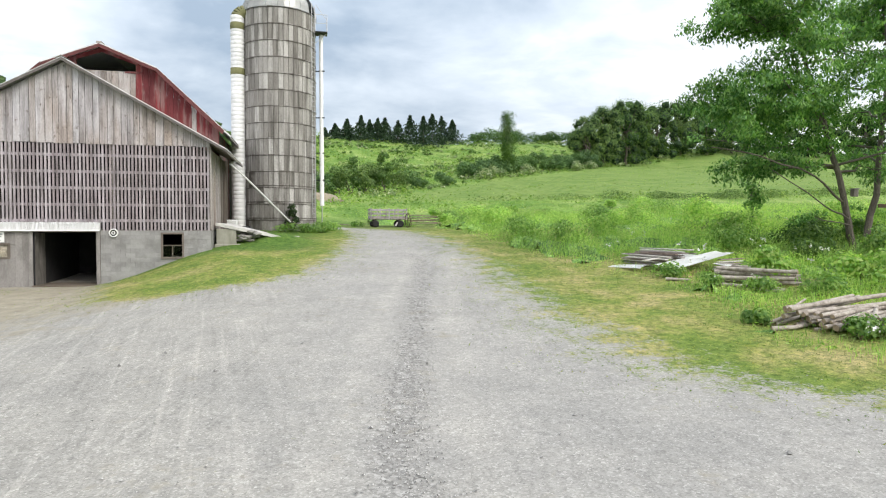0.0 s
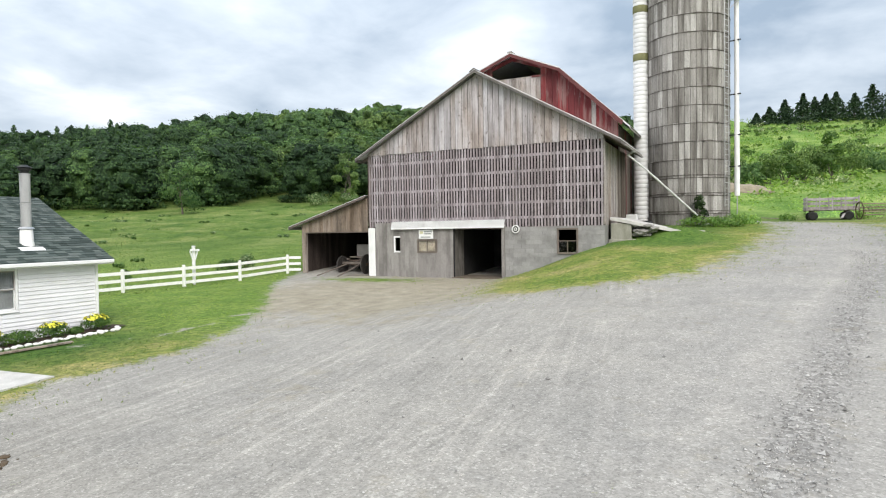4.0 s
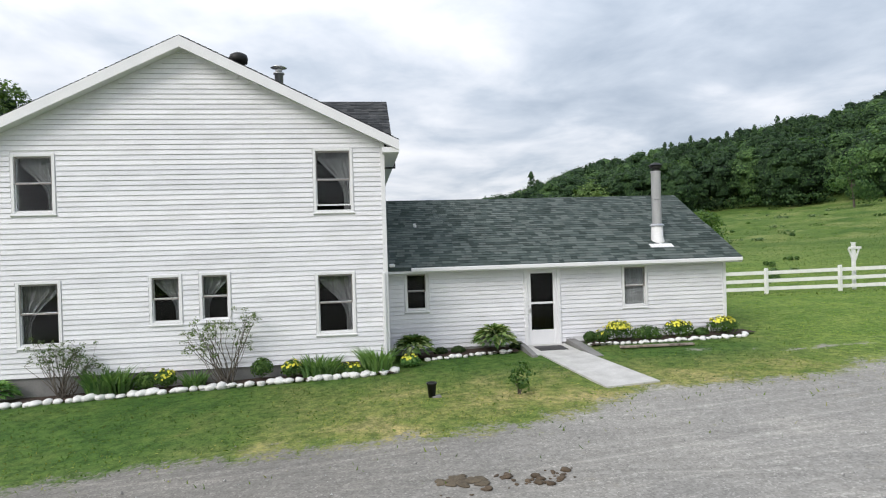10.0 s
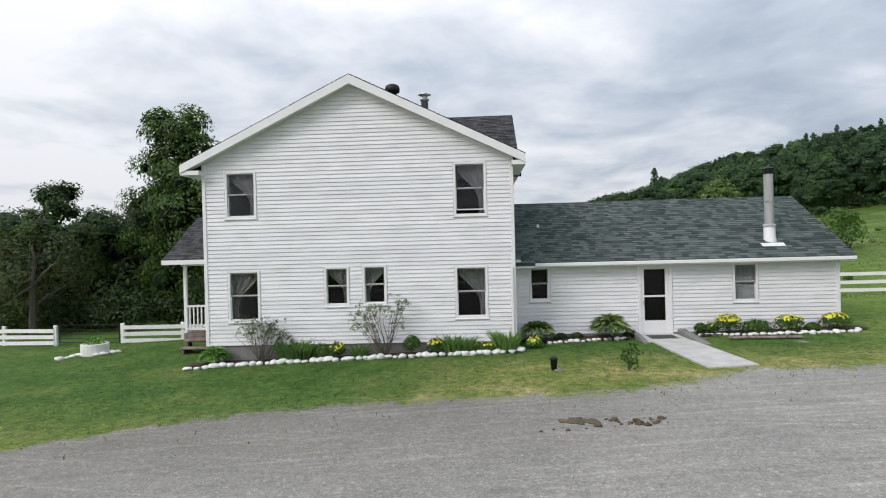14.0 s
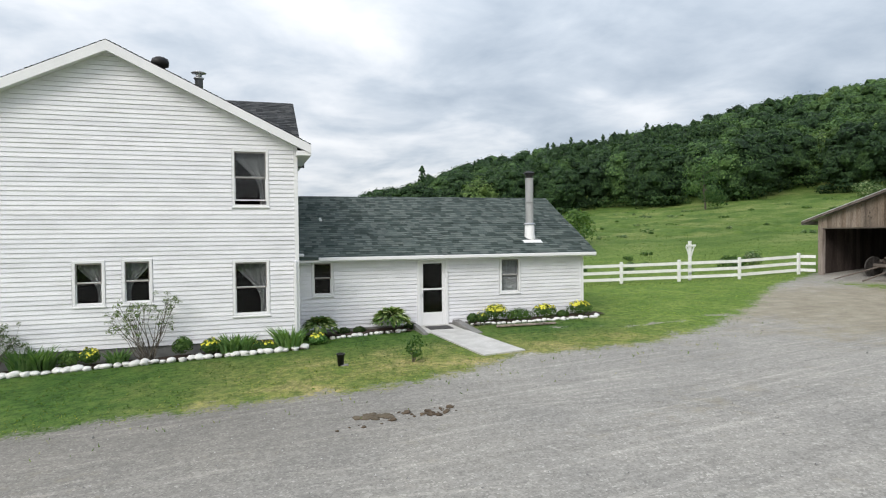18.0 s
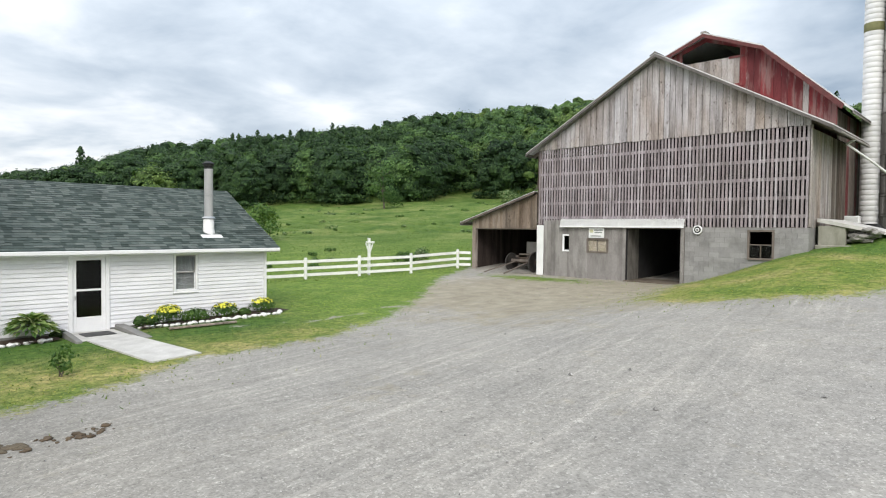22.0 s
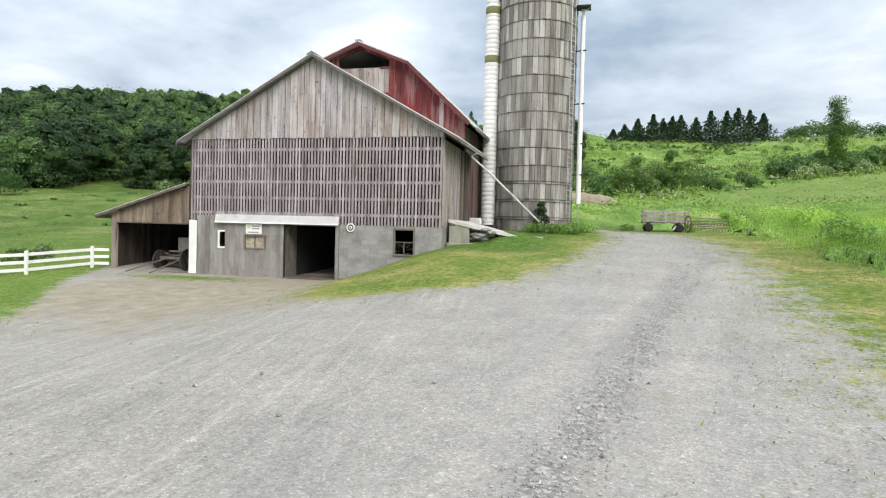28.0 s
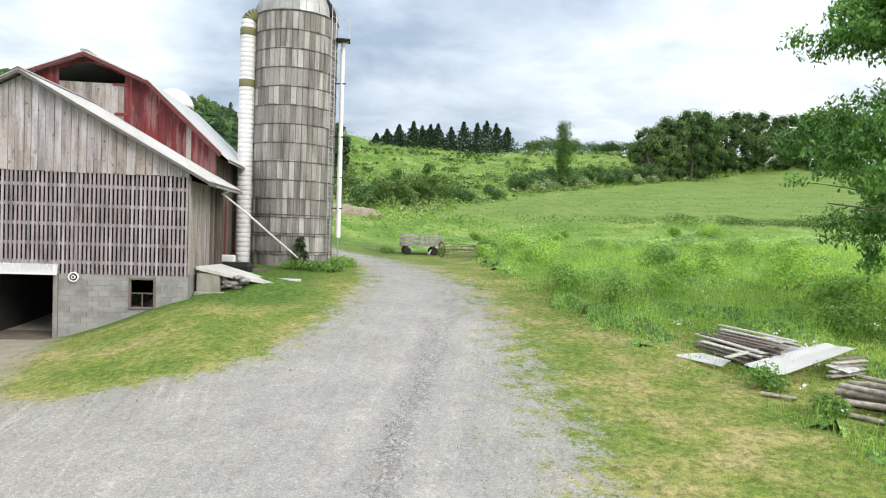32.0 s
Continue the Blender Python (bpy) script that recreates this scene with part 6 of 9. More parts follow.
def fill_pipe():
    p = thing("fill_pipe", "slender white filling pipe clamped outside the silo", "pipe", at=(-2.33, 36.2, 4.5))
    bm = bmesh.new()
    rod(bm, (-2.32, 36.2, 9.0), (-2.33, 36.2, 15.25), 0.12, n=18)
    part("upper_pipe", bm, WHITE_METAL, p)
    bm = bmesh.new()
    rod(bm, (-2.31, 36.2, 4.6), (-2.32, 36.2, 9.0), 0.135, n=18)
    part("lower_pipe", bm, WHITE_METAL, p)
    for z in (6.2, 7.9, 10.1, 13.0):
        bar("bracket", BLACK, p, (-2.75, 36.25, z), (-2.12, 36.05, z), 0.05, 0.06)
    bm = bmesh.new()
    rod(bm, (-2.31, 36.2, 3.0), (-2.31, 36.2, 4.6), 0.03, n=8)
    part("stand", bm, STEEL, p)


def rain_pipe():
    p = thing("rain_pipe", "long grey rain pipe slanting from eave to silo foot", "pipe", at=(-4.4, 33.9, 3.3))
    bm = bmesh.new()
    rod(bm, (-7.05, 29.6, 6.45), (-6.3, 30.5, 5.75), 0.04, n=12)
    part("upper_length", bm, WHITE_METAL, p)
    bm = bmesh.new()
    rod(bm, (-6.3, 30.5, 5.75), (-4.2, 33.7, 3.55), 0.048, n=12)
    part("lower_length", bm, WHITE_METAL, p)
    part("eave_trough", boxes((-6.75, FY + 0.6, 6.54, -6.68, 32.2, 6.62), bevel=0.012), FASCIA, p)
    bm = bmesh.new()
    rod(bm, (-6.72, 29.2, 6.55), (-7.05, 29.6, 6.45), 0.05, n=10)
    part("elbow", bm, WHITE_METAL, p)


def barn_ramp():
    r = thing("barn_ramp", "cracked pale concrete ramp slab at the barn's side", "ramp", at=(-6.3, 28.0, 2.4))
    bm = prism(bmesh.new(), [(-7.45, 27.1), (-7.0, 29.5), (-4.3, 28.4), (-4.5, 27.8), (-6.39, 27.05)], -0.13, 0.0, "z")
    for v in bm.verts:
        v.co.z += 3.42 - 0.225 * (v.co.x + 7.45) + 0.03 * (v.co.y - 27) + 0.015 * noise.noise(v.co * 2)
    part("slab", bm, CONCRETE_PALE, r)
    part("slab_piece", beam(bmesh.new(), (-5.3, 30.0, height(-5.3, 30) + 0.08), (-3.65, 30.0, height(-3.65, 30) + 0.06), 0.4, 0.1, 0.01), CONCRETE_PALE, r)
    part("abutment", boxes((-7.42, 27.12, 1.7, -6.53, 27.75, 3.14), bevel=0.02), CONCRETE_MOSSY, r, "stained concrete abutment block")
    part("footing", boxes((-7.5, 27.0, 1.4, -6.3, 27.8, 2.42), bevel=0.03), CONCRETE_MOSSY, r)
    rng = random.Random(9)
    for k in range(12):
        x, y = -6.4 + rng.random() * 0.95, 27.2 + rng.random() * 0.6
        bm = bmesh.new()
        bmesh.ops.create_icosphere(bm, subdivisions=1, radius=1, matrix=Matrix.Translation((x, y, height(x, y) + 0.06 + 0.05 * k * (0.5 + 0.5 * rng.random()))) @ Matrix.Rotation(rng.random() * 3, 4, "Z") @ Matrix.Diagonal((0.32, 0.24, 0.10, 1)))
        tagged(part("flat_stone", bm, FIELD_STONE), "flat grey field stone beside the concrete ramp", "stone", "stones beside the ramp")
    b = thing("rubble_heap", "white block and dark tarp at the silo's foot", "rubble", at=(-6.6, 33.2, 2.9))
    part("white_block", boxes((-7.75, 32.5, 3.28, -7.05, 32.85, 3.64), bevel=0.05), WHITE_METAL, b)
    part("tarp", boxes((-8.2, 32.3, 2.4, -6.2, 33.3, 3.3), bevel=0.2), BLACK, b, "dark tarpaulin over a heap")
    part("plank_stub", boxes((-6.4, 32.6, 2.75, -5.5, 33.0, 3.0), bevel=0.02), TIMBER, b)


def far_bin():
    b = thing("far_silo", "white domed silo far behind the red barn", "silo", at=(-17.6, 58.0, 2.0))
    part("bin_wall", lathe(bmesh.new(), [(1.55, 1.0), (1.55, 15.0)], 32, (-17.5, 58, 0)), STAVE, b, "", True)
    part("bin_dome", lathe(bmesh.new(), [(1.62 * math.cos(a), 15.0 + 1.62 * math.sin(a)) for a in [k / 8 * 1.52 for k in range(9)]], 32, (-17.5, 58, 0)), WHITE_METAL, b, "", True)


crib_barn()
door_canopy()
barn_sign()
wall_bell()
lean_shed()
old_wagon()
red_barn()
stave_silo()
unloader_tube()
fill_pipe()
rain_pipe()
barn_ramp()
far_bin()

# ---- trees, hedges, meadow and lawn ----
RNG = np.random.default_rng(12)


def unit(n):
    v = RNG.normal(size=(n, 3))
    return v / np.linalg.norm(v, axis=1, keepdims=True)


def leaf_quads(points, size, aspect=0.55, droop=0.0, facing=None):
    """Pointed leaves or sprays, one diamond at each point, turned every way or mostly to a given side."""
    n = len(points)
    along, other = unit(n), unit(n)
    if facing is not None:
        other = facing + 0.38 * other
        along = np.cross(other, along)
    along[:, 2] -= droop
    along /= np.linalg.norm(along, axis=1, keepdims=True)
    side = np.cross(along, other)
    side /= np.linalg.norm(side, axis=1, keepdims=True) + 1e-9
    s = (np.asarray(size) * RNG.uniform(0.6, 1.3, n))[:, None]
    p = np.asarray(points)
    return np.stack([p - along * s / 2, p + side * s * aspect / 2 - along * s * 0.05, p + along * s / 2, p - side * s * aspect / 2 - along * s * 0.05], 1).reshape(-1, 3)


def crown_points(blobs, n, hollow=0.55, upward=0.0):
    """Points in the outer part of several rounded clumps."""
    blobs = np.asarray(blobs, float)
    share = blobs[:, 3] ** 2
    pick = RNG.choice(len(blobs), n, p=share / share.sum())
    d = unit(n)
    d[:, 2] = np.where((d[:, 2] < -0.35) & (RNG.random(n) < 0.6), -d[:, 2], d[:, 2])
    d[:, 2] = np.where(RNG.random(n) < upward, np.abs(d[:, 2]), d[:, 2])
    r = blobs[pick, 3] * (hollow + (1 - hollow) * RNG.random(n) ** 0.6)
    return blobs[pick, :3] + d * r[:, None] * np.array([1, 1, 0.82]), d


def random_blobs(centre, spread, high, count, r0, r1):
    out = []
    for k in range(count):
        a, u = RNG.uniform(0, 2 * math.pi), math.sqrt(RNG.random())
        h = (k + RNG.random()) / count
        w = spread * (1 - 0.75 * abs(h - 0.35) ** 1.4) * u
        out.append((centre[0] + w * math.cos(a), centre[1] + w * math.sin(a), centre[2] + high * h, RNG.uniform(r0, r1)))
    return out


def limb(bm, a, b, r0, r1, bend=0.1, steps=3, n=7):
    """A tapered, slightly crooked limb."""
    a, b = Vector(a), Vector(b)
    p, last = a, r0
    for k in range(1, steps + 1):
        f = k / steps
        q = a.lerp(b, f) + (Vector(RNG.normal(size=3)) * bend * (b - a).length * 0.25 if k < steps else Vector())
        r = r0 + (r1 - r0) * f
        rod(bm, p, q, last, r, n)
        p, last = q, r
    return bm


def outward(p, d, middle):
    """How a crown's leaves face: half as their own clump, half as the whole crown."""
    v = p - np.array(middle)
    return 0.45 * d + 0.75 * v / (np.linalg.norm(v, axis=1, keepdims=True) + 1e-6)


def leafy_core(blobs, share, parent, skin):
    """Solid lumps added inside a dense crown, in a skin standing for its inner shade, so that no daylight shows through
    its middle.
    """
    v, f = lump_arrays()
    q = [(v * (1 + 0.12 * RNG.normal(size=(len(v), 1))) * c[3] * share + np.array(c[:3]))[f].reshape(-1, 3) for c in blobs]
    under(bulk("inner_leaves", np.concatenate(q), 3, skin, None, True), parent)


def tree(name, label, x, y, tall, spread, material, leaves, size, trunk=0.2, clear=0.25, blobs=14, group="", bark=None, core=0.0, clump=1.0, hollow=0.4):
    """A tapered trunk, forking limbs, and a crown of many small leaves in uneven clumps."""
    z = height(x, y)
    t = thing(name, label, "tree", group, at=(x, y, z))
    cl = random_blobs((x, y, z + tall * clear), spread, tall * (1 - clear) * 0.86, blobs, clump * max(spread * 0.28, tall * 0.08), clump * max(spread * 0.5, tall * 0.11))
    bm = bmesh.new()
    top = Vector((x + RNG.normal() * 0.2, y + RNG.normal() * 0.2, z + tall * 0.8))
    limb(bm, (x, y, z - 0.2), top, trunk, trunk * 0.25, 0.05, 5, 9)
    part("trunk", bm, bark or BARK, t)
    bm = bmesh.new()
    for c in cl[::3]:
        f = RNG.uniform(0.25, 0.7)
        limb(bm, Vector((x, y, z)).lerp(top, f), c[:3], trunk * 0.4, trunk * 0.08, 0.15, 3, 6)
    part("branchwork", bm, bark or BARK, t)
    p, d = crown_points(cl, leaves, hollow)
    under(bulk("crown", leaf_quads(p, size, 0.6, 0.25, outward(p, d, (x, y, z + tall * 0.5))), 4, material), t)
    if core:
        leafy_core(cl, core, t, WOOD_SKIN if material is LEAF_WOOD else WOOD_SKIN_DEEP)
    return t


def spruce(x, y, tall):
    z = height(x, y)
    t = thing("spruce", "dark green spruce in a row on the hilltop", "tree", "spruces on the hilltop", at=(x, y, z))
    bm = bmesh.new()
    rod(bm, (x, y, z - 0.3), (x, y, z + tall), 0.22, 0.03, 7)
    part("trunk", bm, BARK, t)
    n = 1500
    whorls = int(RNG.integers(8, 12))
    h = RNG.random(n) ** 1.2
    level = np.floor(h * whorls).astype(int)
    layer = (level + 0.85 * RNG.random(n)) / whorls
    bough = RNG.integers(0, 7, n)
    reach = RNG.uniform(0.45, 1.25, (whorls + 1, 7))
    r = tall * RNG.uniform(0.82, 1.0) * (1.02 - layer) ** 1.3 * (0.1 + 0.9 * RNG.random(n)) * reach[level, bough] + 0.08
    a = 2 * math.pi * (bough + level * 0.37 + RNG.normal(size=n) * 0.24) / 7
    p = np.stack([x + r * np.cos(a), y + r * np.sin(a), z + tall * (0.06 + 0.94 * layer) - r * 0.25], 1)
    under(bulk("crown", leaf_quads(p, 0.85, 0.42, 0.2), 4, LEAF_SPRUCE), t)


def bush(name, label, x, y, wide, tall, material, leaves, size, group="", category="shrub"):
    z = height(x, y)
    t = thing(name, label, category, group, at=(x, y, z))
    cl = random_blobs((x, y, z + tall * 0.2), wide * 0.42, tall * 0.6, 8, wide * 0.22, wide * 0.36)
    p, d = crown_points(cl, leaves, 0.4)
    p[:, 2] = np.maximum(p[:, 2], z + 0.02)
    under(bulk("leaves", leaf_quads(p, size, 0.6, 0.0, d), 4, material), t)
    for c in cl[:4]:
        bm = limb(bmesh.new(), (x + RNG.normal() * wide * 0.05, y + RNG.normal() * wide * 0.05, z - 0.05), c[:3], 0.02 * tall + 0.006, 0.006, 0.15, 2, 5)
        part("stem", bm, BARK, t)
    return t


def lump_arrays(fine=2):
    """A rounded lump of triangles, to be set down many times."""
    bm = bmesh.new()
    bmesh.ops.create_icosphere(bm, subdivisions=fine, radius=1)
    v = np.array([p.co[:] for p in bm.verts])
    f = np.array([[p.index for p in face.verts] for face in bm.faces])
    bm.free()
    return v, f


def far_woods():
    """The wooded hill: rounded crowns of leafy clumps with loose sprays about them, too many to count."""
    unit_v, unit_f = lump_arrays(1)
    sprays, lumps = ([], [], []), ([], [], [])
    pts = []
    while len(pts) < 1000:
        a, r = RNG.uniform(3, 92), 118 + 190 * RNG.random() ** 1.25
        edge = np.interp(a, (3, 20, 45, 60, 92), (118, 120, 122, 124, 132)) + 6 * math.sin(a * 0.9) + 3 * math.sin(a * 2.7)
        if r < edge:
            continue
        pts.append((-r * math.sin(radians(a)), r * math.cos(radians(a)), r))
    core_v, core_f = lump_arrays(2)
    for x, y, r in pts:
        z = height(x, y)
        a = math.degrees(math.atan2(-x, y))
        tall = (RNG.uniform(9.0, 12.8) + 5.5 * ease(150, 235, r)) * np.interp(a, (68, 80, 92), (1, 0.8, 0.6))
        wide = tall * RNG.uniform(0.27, 0.40)
        low = -0.06 if r < 140 else 0.06
        n, size = (1700, 0.46) if r < 150 else (640, 0.54) if r < 220 else (300, 0.66)
        if 17 < a < 33:  # behind the barns
            n //= 6
        half = tall * (1 - low) / 2
        mid, reach = np.array([x, y, z + tall * low + half]), np.array([wide, wide, half])
        # Tones vary by tree; foot and west lean deep to paint their shade.
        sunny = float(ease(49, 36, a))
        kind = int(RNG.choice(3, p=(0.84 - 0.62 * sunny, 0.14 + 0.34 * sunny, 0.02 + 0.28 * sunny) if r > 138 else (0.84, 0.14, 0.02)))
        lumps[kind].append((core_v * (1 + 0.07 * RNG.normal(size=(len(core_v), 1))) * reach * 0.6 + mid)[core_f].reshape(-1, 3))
        # lobes over the dome, each with a skin of sprays that hang in layers
        h, t = 1 - 1.75 * (np.arange(16) + RNG.random(16) * 0.7) / 16, 2.4 * np.arange(16) + RNG.uniform(0, 6) + 0.3 * RNG.normal(size=16)
        d = np.stack([np.sqrt(1 - h * h) * np.cos(t), np.sqrt(1 - h * h) * np.sin(t), h], 1)
        cl = np.concatenate([mid + d * reach * 0.68, (wide * RNG.uniform(0.36, 0.54, 16))[:, None]], 1)
        for c in cl:
            v = unit_v * (1 + 0.2 * RNG.normal(size=(len(unit_v), 1))) * c[3] * 0.68 * np.array([1, 1, 0.8]) + c[:3]
            lumps[kind].append(v[unit_f].reshape(-1, 3))
        if r < 145:  # a skirt of low boughs at the wood's edge
            t = RNG.uniform(0, 2 * math.pi, 7)
            skirt = np.stack([x + 0.75 * wide * np.cos(t), y + 0.75 * wide * np.sin(t), np.full(7, z + 0.22 * wide), wide * RNG.uniform(0.3, 0.48, 7)], 1)
            cl = np.concatenate([cl, skirt])
        p, f = crown_points(cl * (1, 1, 1, 0.92), n, 0.72, 0.3)
        p[:, 2] += 0.25 * (np.round(p[:, 2] / 0.9) * 0.9 - p[:, 2])
        sprays[kind].append(leaf_quads(p, size, 0.58, 0.12, outward(p, f, mid) + np.array([0, 0, 0.2]) + 0.35 * unit(n)))
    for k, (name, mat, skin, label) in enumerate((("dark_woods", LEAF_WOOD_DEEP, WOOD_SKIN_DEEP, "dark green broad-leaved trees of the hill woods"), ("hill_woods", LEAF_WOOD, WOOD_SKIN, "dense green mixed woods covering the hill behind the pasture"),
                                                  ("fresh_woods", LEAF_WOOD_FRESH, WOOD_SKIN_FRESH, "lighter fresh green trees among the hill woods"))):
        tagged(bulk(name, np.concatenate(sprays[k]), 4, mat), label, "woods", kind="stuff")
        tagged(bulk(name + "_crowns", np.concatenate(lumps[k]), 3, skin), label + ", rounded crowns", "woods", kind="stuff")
    # dark firs that stand up through the leafy crowns
    q = []
    for k in range(44):
        a, r = (RNG.normal(58, 5), RNG.uniform(190, 255)) if k % 2 else (RNG.uniform(10, 75), RNG.uniform(135, 250))
        x, y = -r * math.sin(radians(a)), r * math.cos(radians(a))
        z, tall, n = height(x, y), RNG.uniform(11, 15) + 3.0 * float(ease(150, 235, r)), 520
        h = RNG.random(n) ** 0.9
        w = tall * 0.3 * (1.06 - h) ** 0.8 * np.sqrt(RNG.random(n)) * (0.75 + 0.25 * np.cos(h * 60))
        t = RNG.uniform(0, 2 * math.pi, n)
        p = np.stack([x + w * np.cos(t), y + w * np.sin(t), z + tall * (0.15 + 0.85 * h) - 0.3 * w], 1)
        d = np.stack([np.cos(t), np.sin(t), np.full(n, 0.5)], 1)
        q.append(leaf_quads(p, 0.75, 0.6, 0.25, d))
    tagged(bulk("hill_firs", np.concatenate(q), 4, LEAF_WOOD_DEEP), "dark pointed firs among the hill woods", "woods", kind="stuff")


def scatter(n, x0, x1, y0, y1, keep):
    x, y = RNG.uniform(x0, x1, n), RNG.uniform(y0, y1, n)
    k = RNG.random(n) < keep(x, y)
    return x[k], y[k]


def blades(x, y, tall, wide, lean=0.35):
    """Three-cornered grass blades that lean a little."""
    n = len(x)
    z = ground(x, y)
    a = RNG.uniform(0, 2 * math.pi, n)
    h = tall * RNG.uniform(0.5, 1.25, n)
    w = wide * RNG.uniform(0.6, 1.3, n)
    dx, dy = np.cos(a) * w / 2, np.sin(a) * w / 2
    lx, ly = RNG.normal(size=n) * lean * h, RNG.normal(size=n) * lean * h
    return np.stack([np.stack([x - dx, y - dy, z - 0.02], 1), np.stack([x + dx, y + dy, z - 0.02], 1), np.stack([x + lx, y + ly, z + h], 1)], 1).reshape(-1, 3)


def clumpy(x, y, scale, low=0.35, high=0.65):
    v = np.array([noise.noise((a / scale, b / scale, 4.0)) for a, b in zip(x, y)])
    return ease(low, high, 0.5 + v)


BUILDINGS = ((-29.1, -7.0, -17.75, 1.65), (-26.7, 1.6, -19.25, 11.0), (-24.2, 26.3, -7.5, 40.6), (-18.1, 5.2, -14.3, 6.65), (-19.3, 4.8, -17.1, 6.55))


def open_air(x, y):
    k = np.ones(len(x), bool)
    for a, b, c, d in BUILDINGS:
        k &= ~((x > a) & (x < c) & (y > b) & (y < d))
    k &= np.hypot(x + 4.86, y - 36.7) > 2.25
    return k


def lawn():
    x, y = scatter(420000, -33, 12, -22, 40, lambda x, y: lawn_share(x, y) * (1 - weed_share(x, y)) * np.clip(1.25 - np.hypot(x + 2, y - 3) / 48, 0.15, 1))
    k = open_air(x, y)
    k &= RNG.random(len(x)) < 0.35 + 0.65 * clumpy(x, y, 0.7)
    x, y = x[k], y[k]
    home = (x < -12.4 + RNG.normal(size=len(x)) * 0.4) & (y < 11 + RNG.normal(size=len(x)))
    home &= RNG.random(len(x)) > 0.9 * dry_share(x, y)
    fresh = ~home & (x < -13.2) & (y > 9)
    for part_of, mat, label in ((fresh, GRASS_FRESH, "short bright green lawn grass along the pasture fence"), (home, GRASS_YARD, "short dark green lawn grass round the house"), (~home & ~fresh, GRASS_LAWN, "short patchy green and straw-yellow verge grass")):
        gx, gy = x[part_of], y[part_of]
        m = len(gx) // 3
        tagged(bulk("lawn_grass", blades(gx[:m], gy[:m], 0.035, 0.02, 0.9), 3, mat), label, "grass", kind="stuff")
        gx, gy = gx[m:], gy[m:]
        p = np.stack([gx, gy, ground(gx, gy) + 0.012 + 0.03 * RNG.random(len(gx))], 1)
        tagged(bulk("lawn_clover", leaf_quads(p, 0.045, 0.55, 0.0, np.array([0, 0, 1.0]) + 0.5 * unit(len(p))), 4, mat), label, "grass", kind="stuff")
    # sparse grass and clover creeping into the gravel's edge
    x, y = scatter(260000, -16, 9, -12, 45, lambda x, y: np.clip(lawn_share(x + RNG.normal(size=len(x)) * 1.0, y + RNG.normal(size=len(x)) * 1.0) - lawn_share(x, y), 0, 1) * 0.5)
    k = RNG.random(len(x)) < clumpy(x, y, 0.5, 0.5, 0.7)
    tagged(bulk("edge_grass", blades(x[k], y[k], 0.055, 0.03, 0.8), 3, GRASS_LAWN), "sparse grass tufts creeping over the gravel edge", "grass", kind="stuff")


def clear_of_wagon(x, y):
    x, y = np.asarray(x, float), np.asarray(y, float)
    return 1 - ease(-1.0, 0.4, np.minimum(np.minimum(x - 1.4, 7.9 - x), np.minimum(y - 43.4, 51.2 - y)))


def piles_share(x, y):
    """0 where boards, sheets and logs lie, 1 elsewhere."""
    x, y = np.asarray(x, float), np.asarray(y, float)
    inside = lambda x0, x1, y0, y1: ease(-0.5, 0.3, np.minimum(np.minimum(x - x0, x1 - x), np.minimum(y - y0, y1 - y)))
    return (1 - inside(8.2, 13.0, 15.6, 20.4)) * (1 - inside(9.4, 12.9, 12.3, 15.6)) * (1 - inside(7.5, 11.7, 6.9, 9.8))


def weed_top(x, y):
    """How high the crowded weeds stand over the ground."""
    big, small = clumpy(x, y, 3.1, 0.28, 0.72), clumpy(x + 40, y, 0.95, 0.25, 0.75)
    ragged = weed_share(np.asarray(x) + 0.8 * (small - 0.6), y)
    return ragged ** 1.3 * (0.1 + 0.46 * big + 0.30 * small * (0.4 + 0.6 * big)) * (0.18 + 0.82 * piles_share(x, y)) * clear_of_wagon(x, y)


def weed_body():
    """The tangled mass below the weeds' tips."""
    xs, ys = np.arange(2.5, 44, 0.3), np.arange(-14, 64, 0.3)
    X, Y = np.meshgrid(xs, ys, indexing="ij")
    top = weed_top(X.ravel(), Y.ravel()).reshape(X.shape) * ease(64, 56, Y)
    Z = ground(X, Y) - 0.19 + top * 0.72 + 0.05 * RNG.normal(size=X.shape) * (top > 0.12)
    V = np.stack([X + 0.07 * RNG.normal(size=X.shape), Y + 0.07 * RNG.normal(size=X.shape), Z], -1)
    keep = (np.minimum(top[:-1, :-1], top[1:, 1:]) > 0.09)
    Q = np.stack([V[:-1, :-1], V[1:, :-1], V[1:, 1:], V[:-1, 1:]], 2)[keep].reshape(-1, 3)
    tagged(bulk("weed_thicket", Q, 4, WEED_SKIN), "dense tangle of green weeds on the lane's far side", "weeds", kind="stuff")


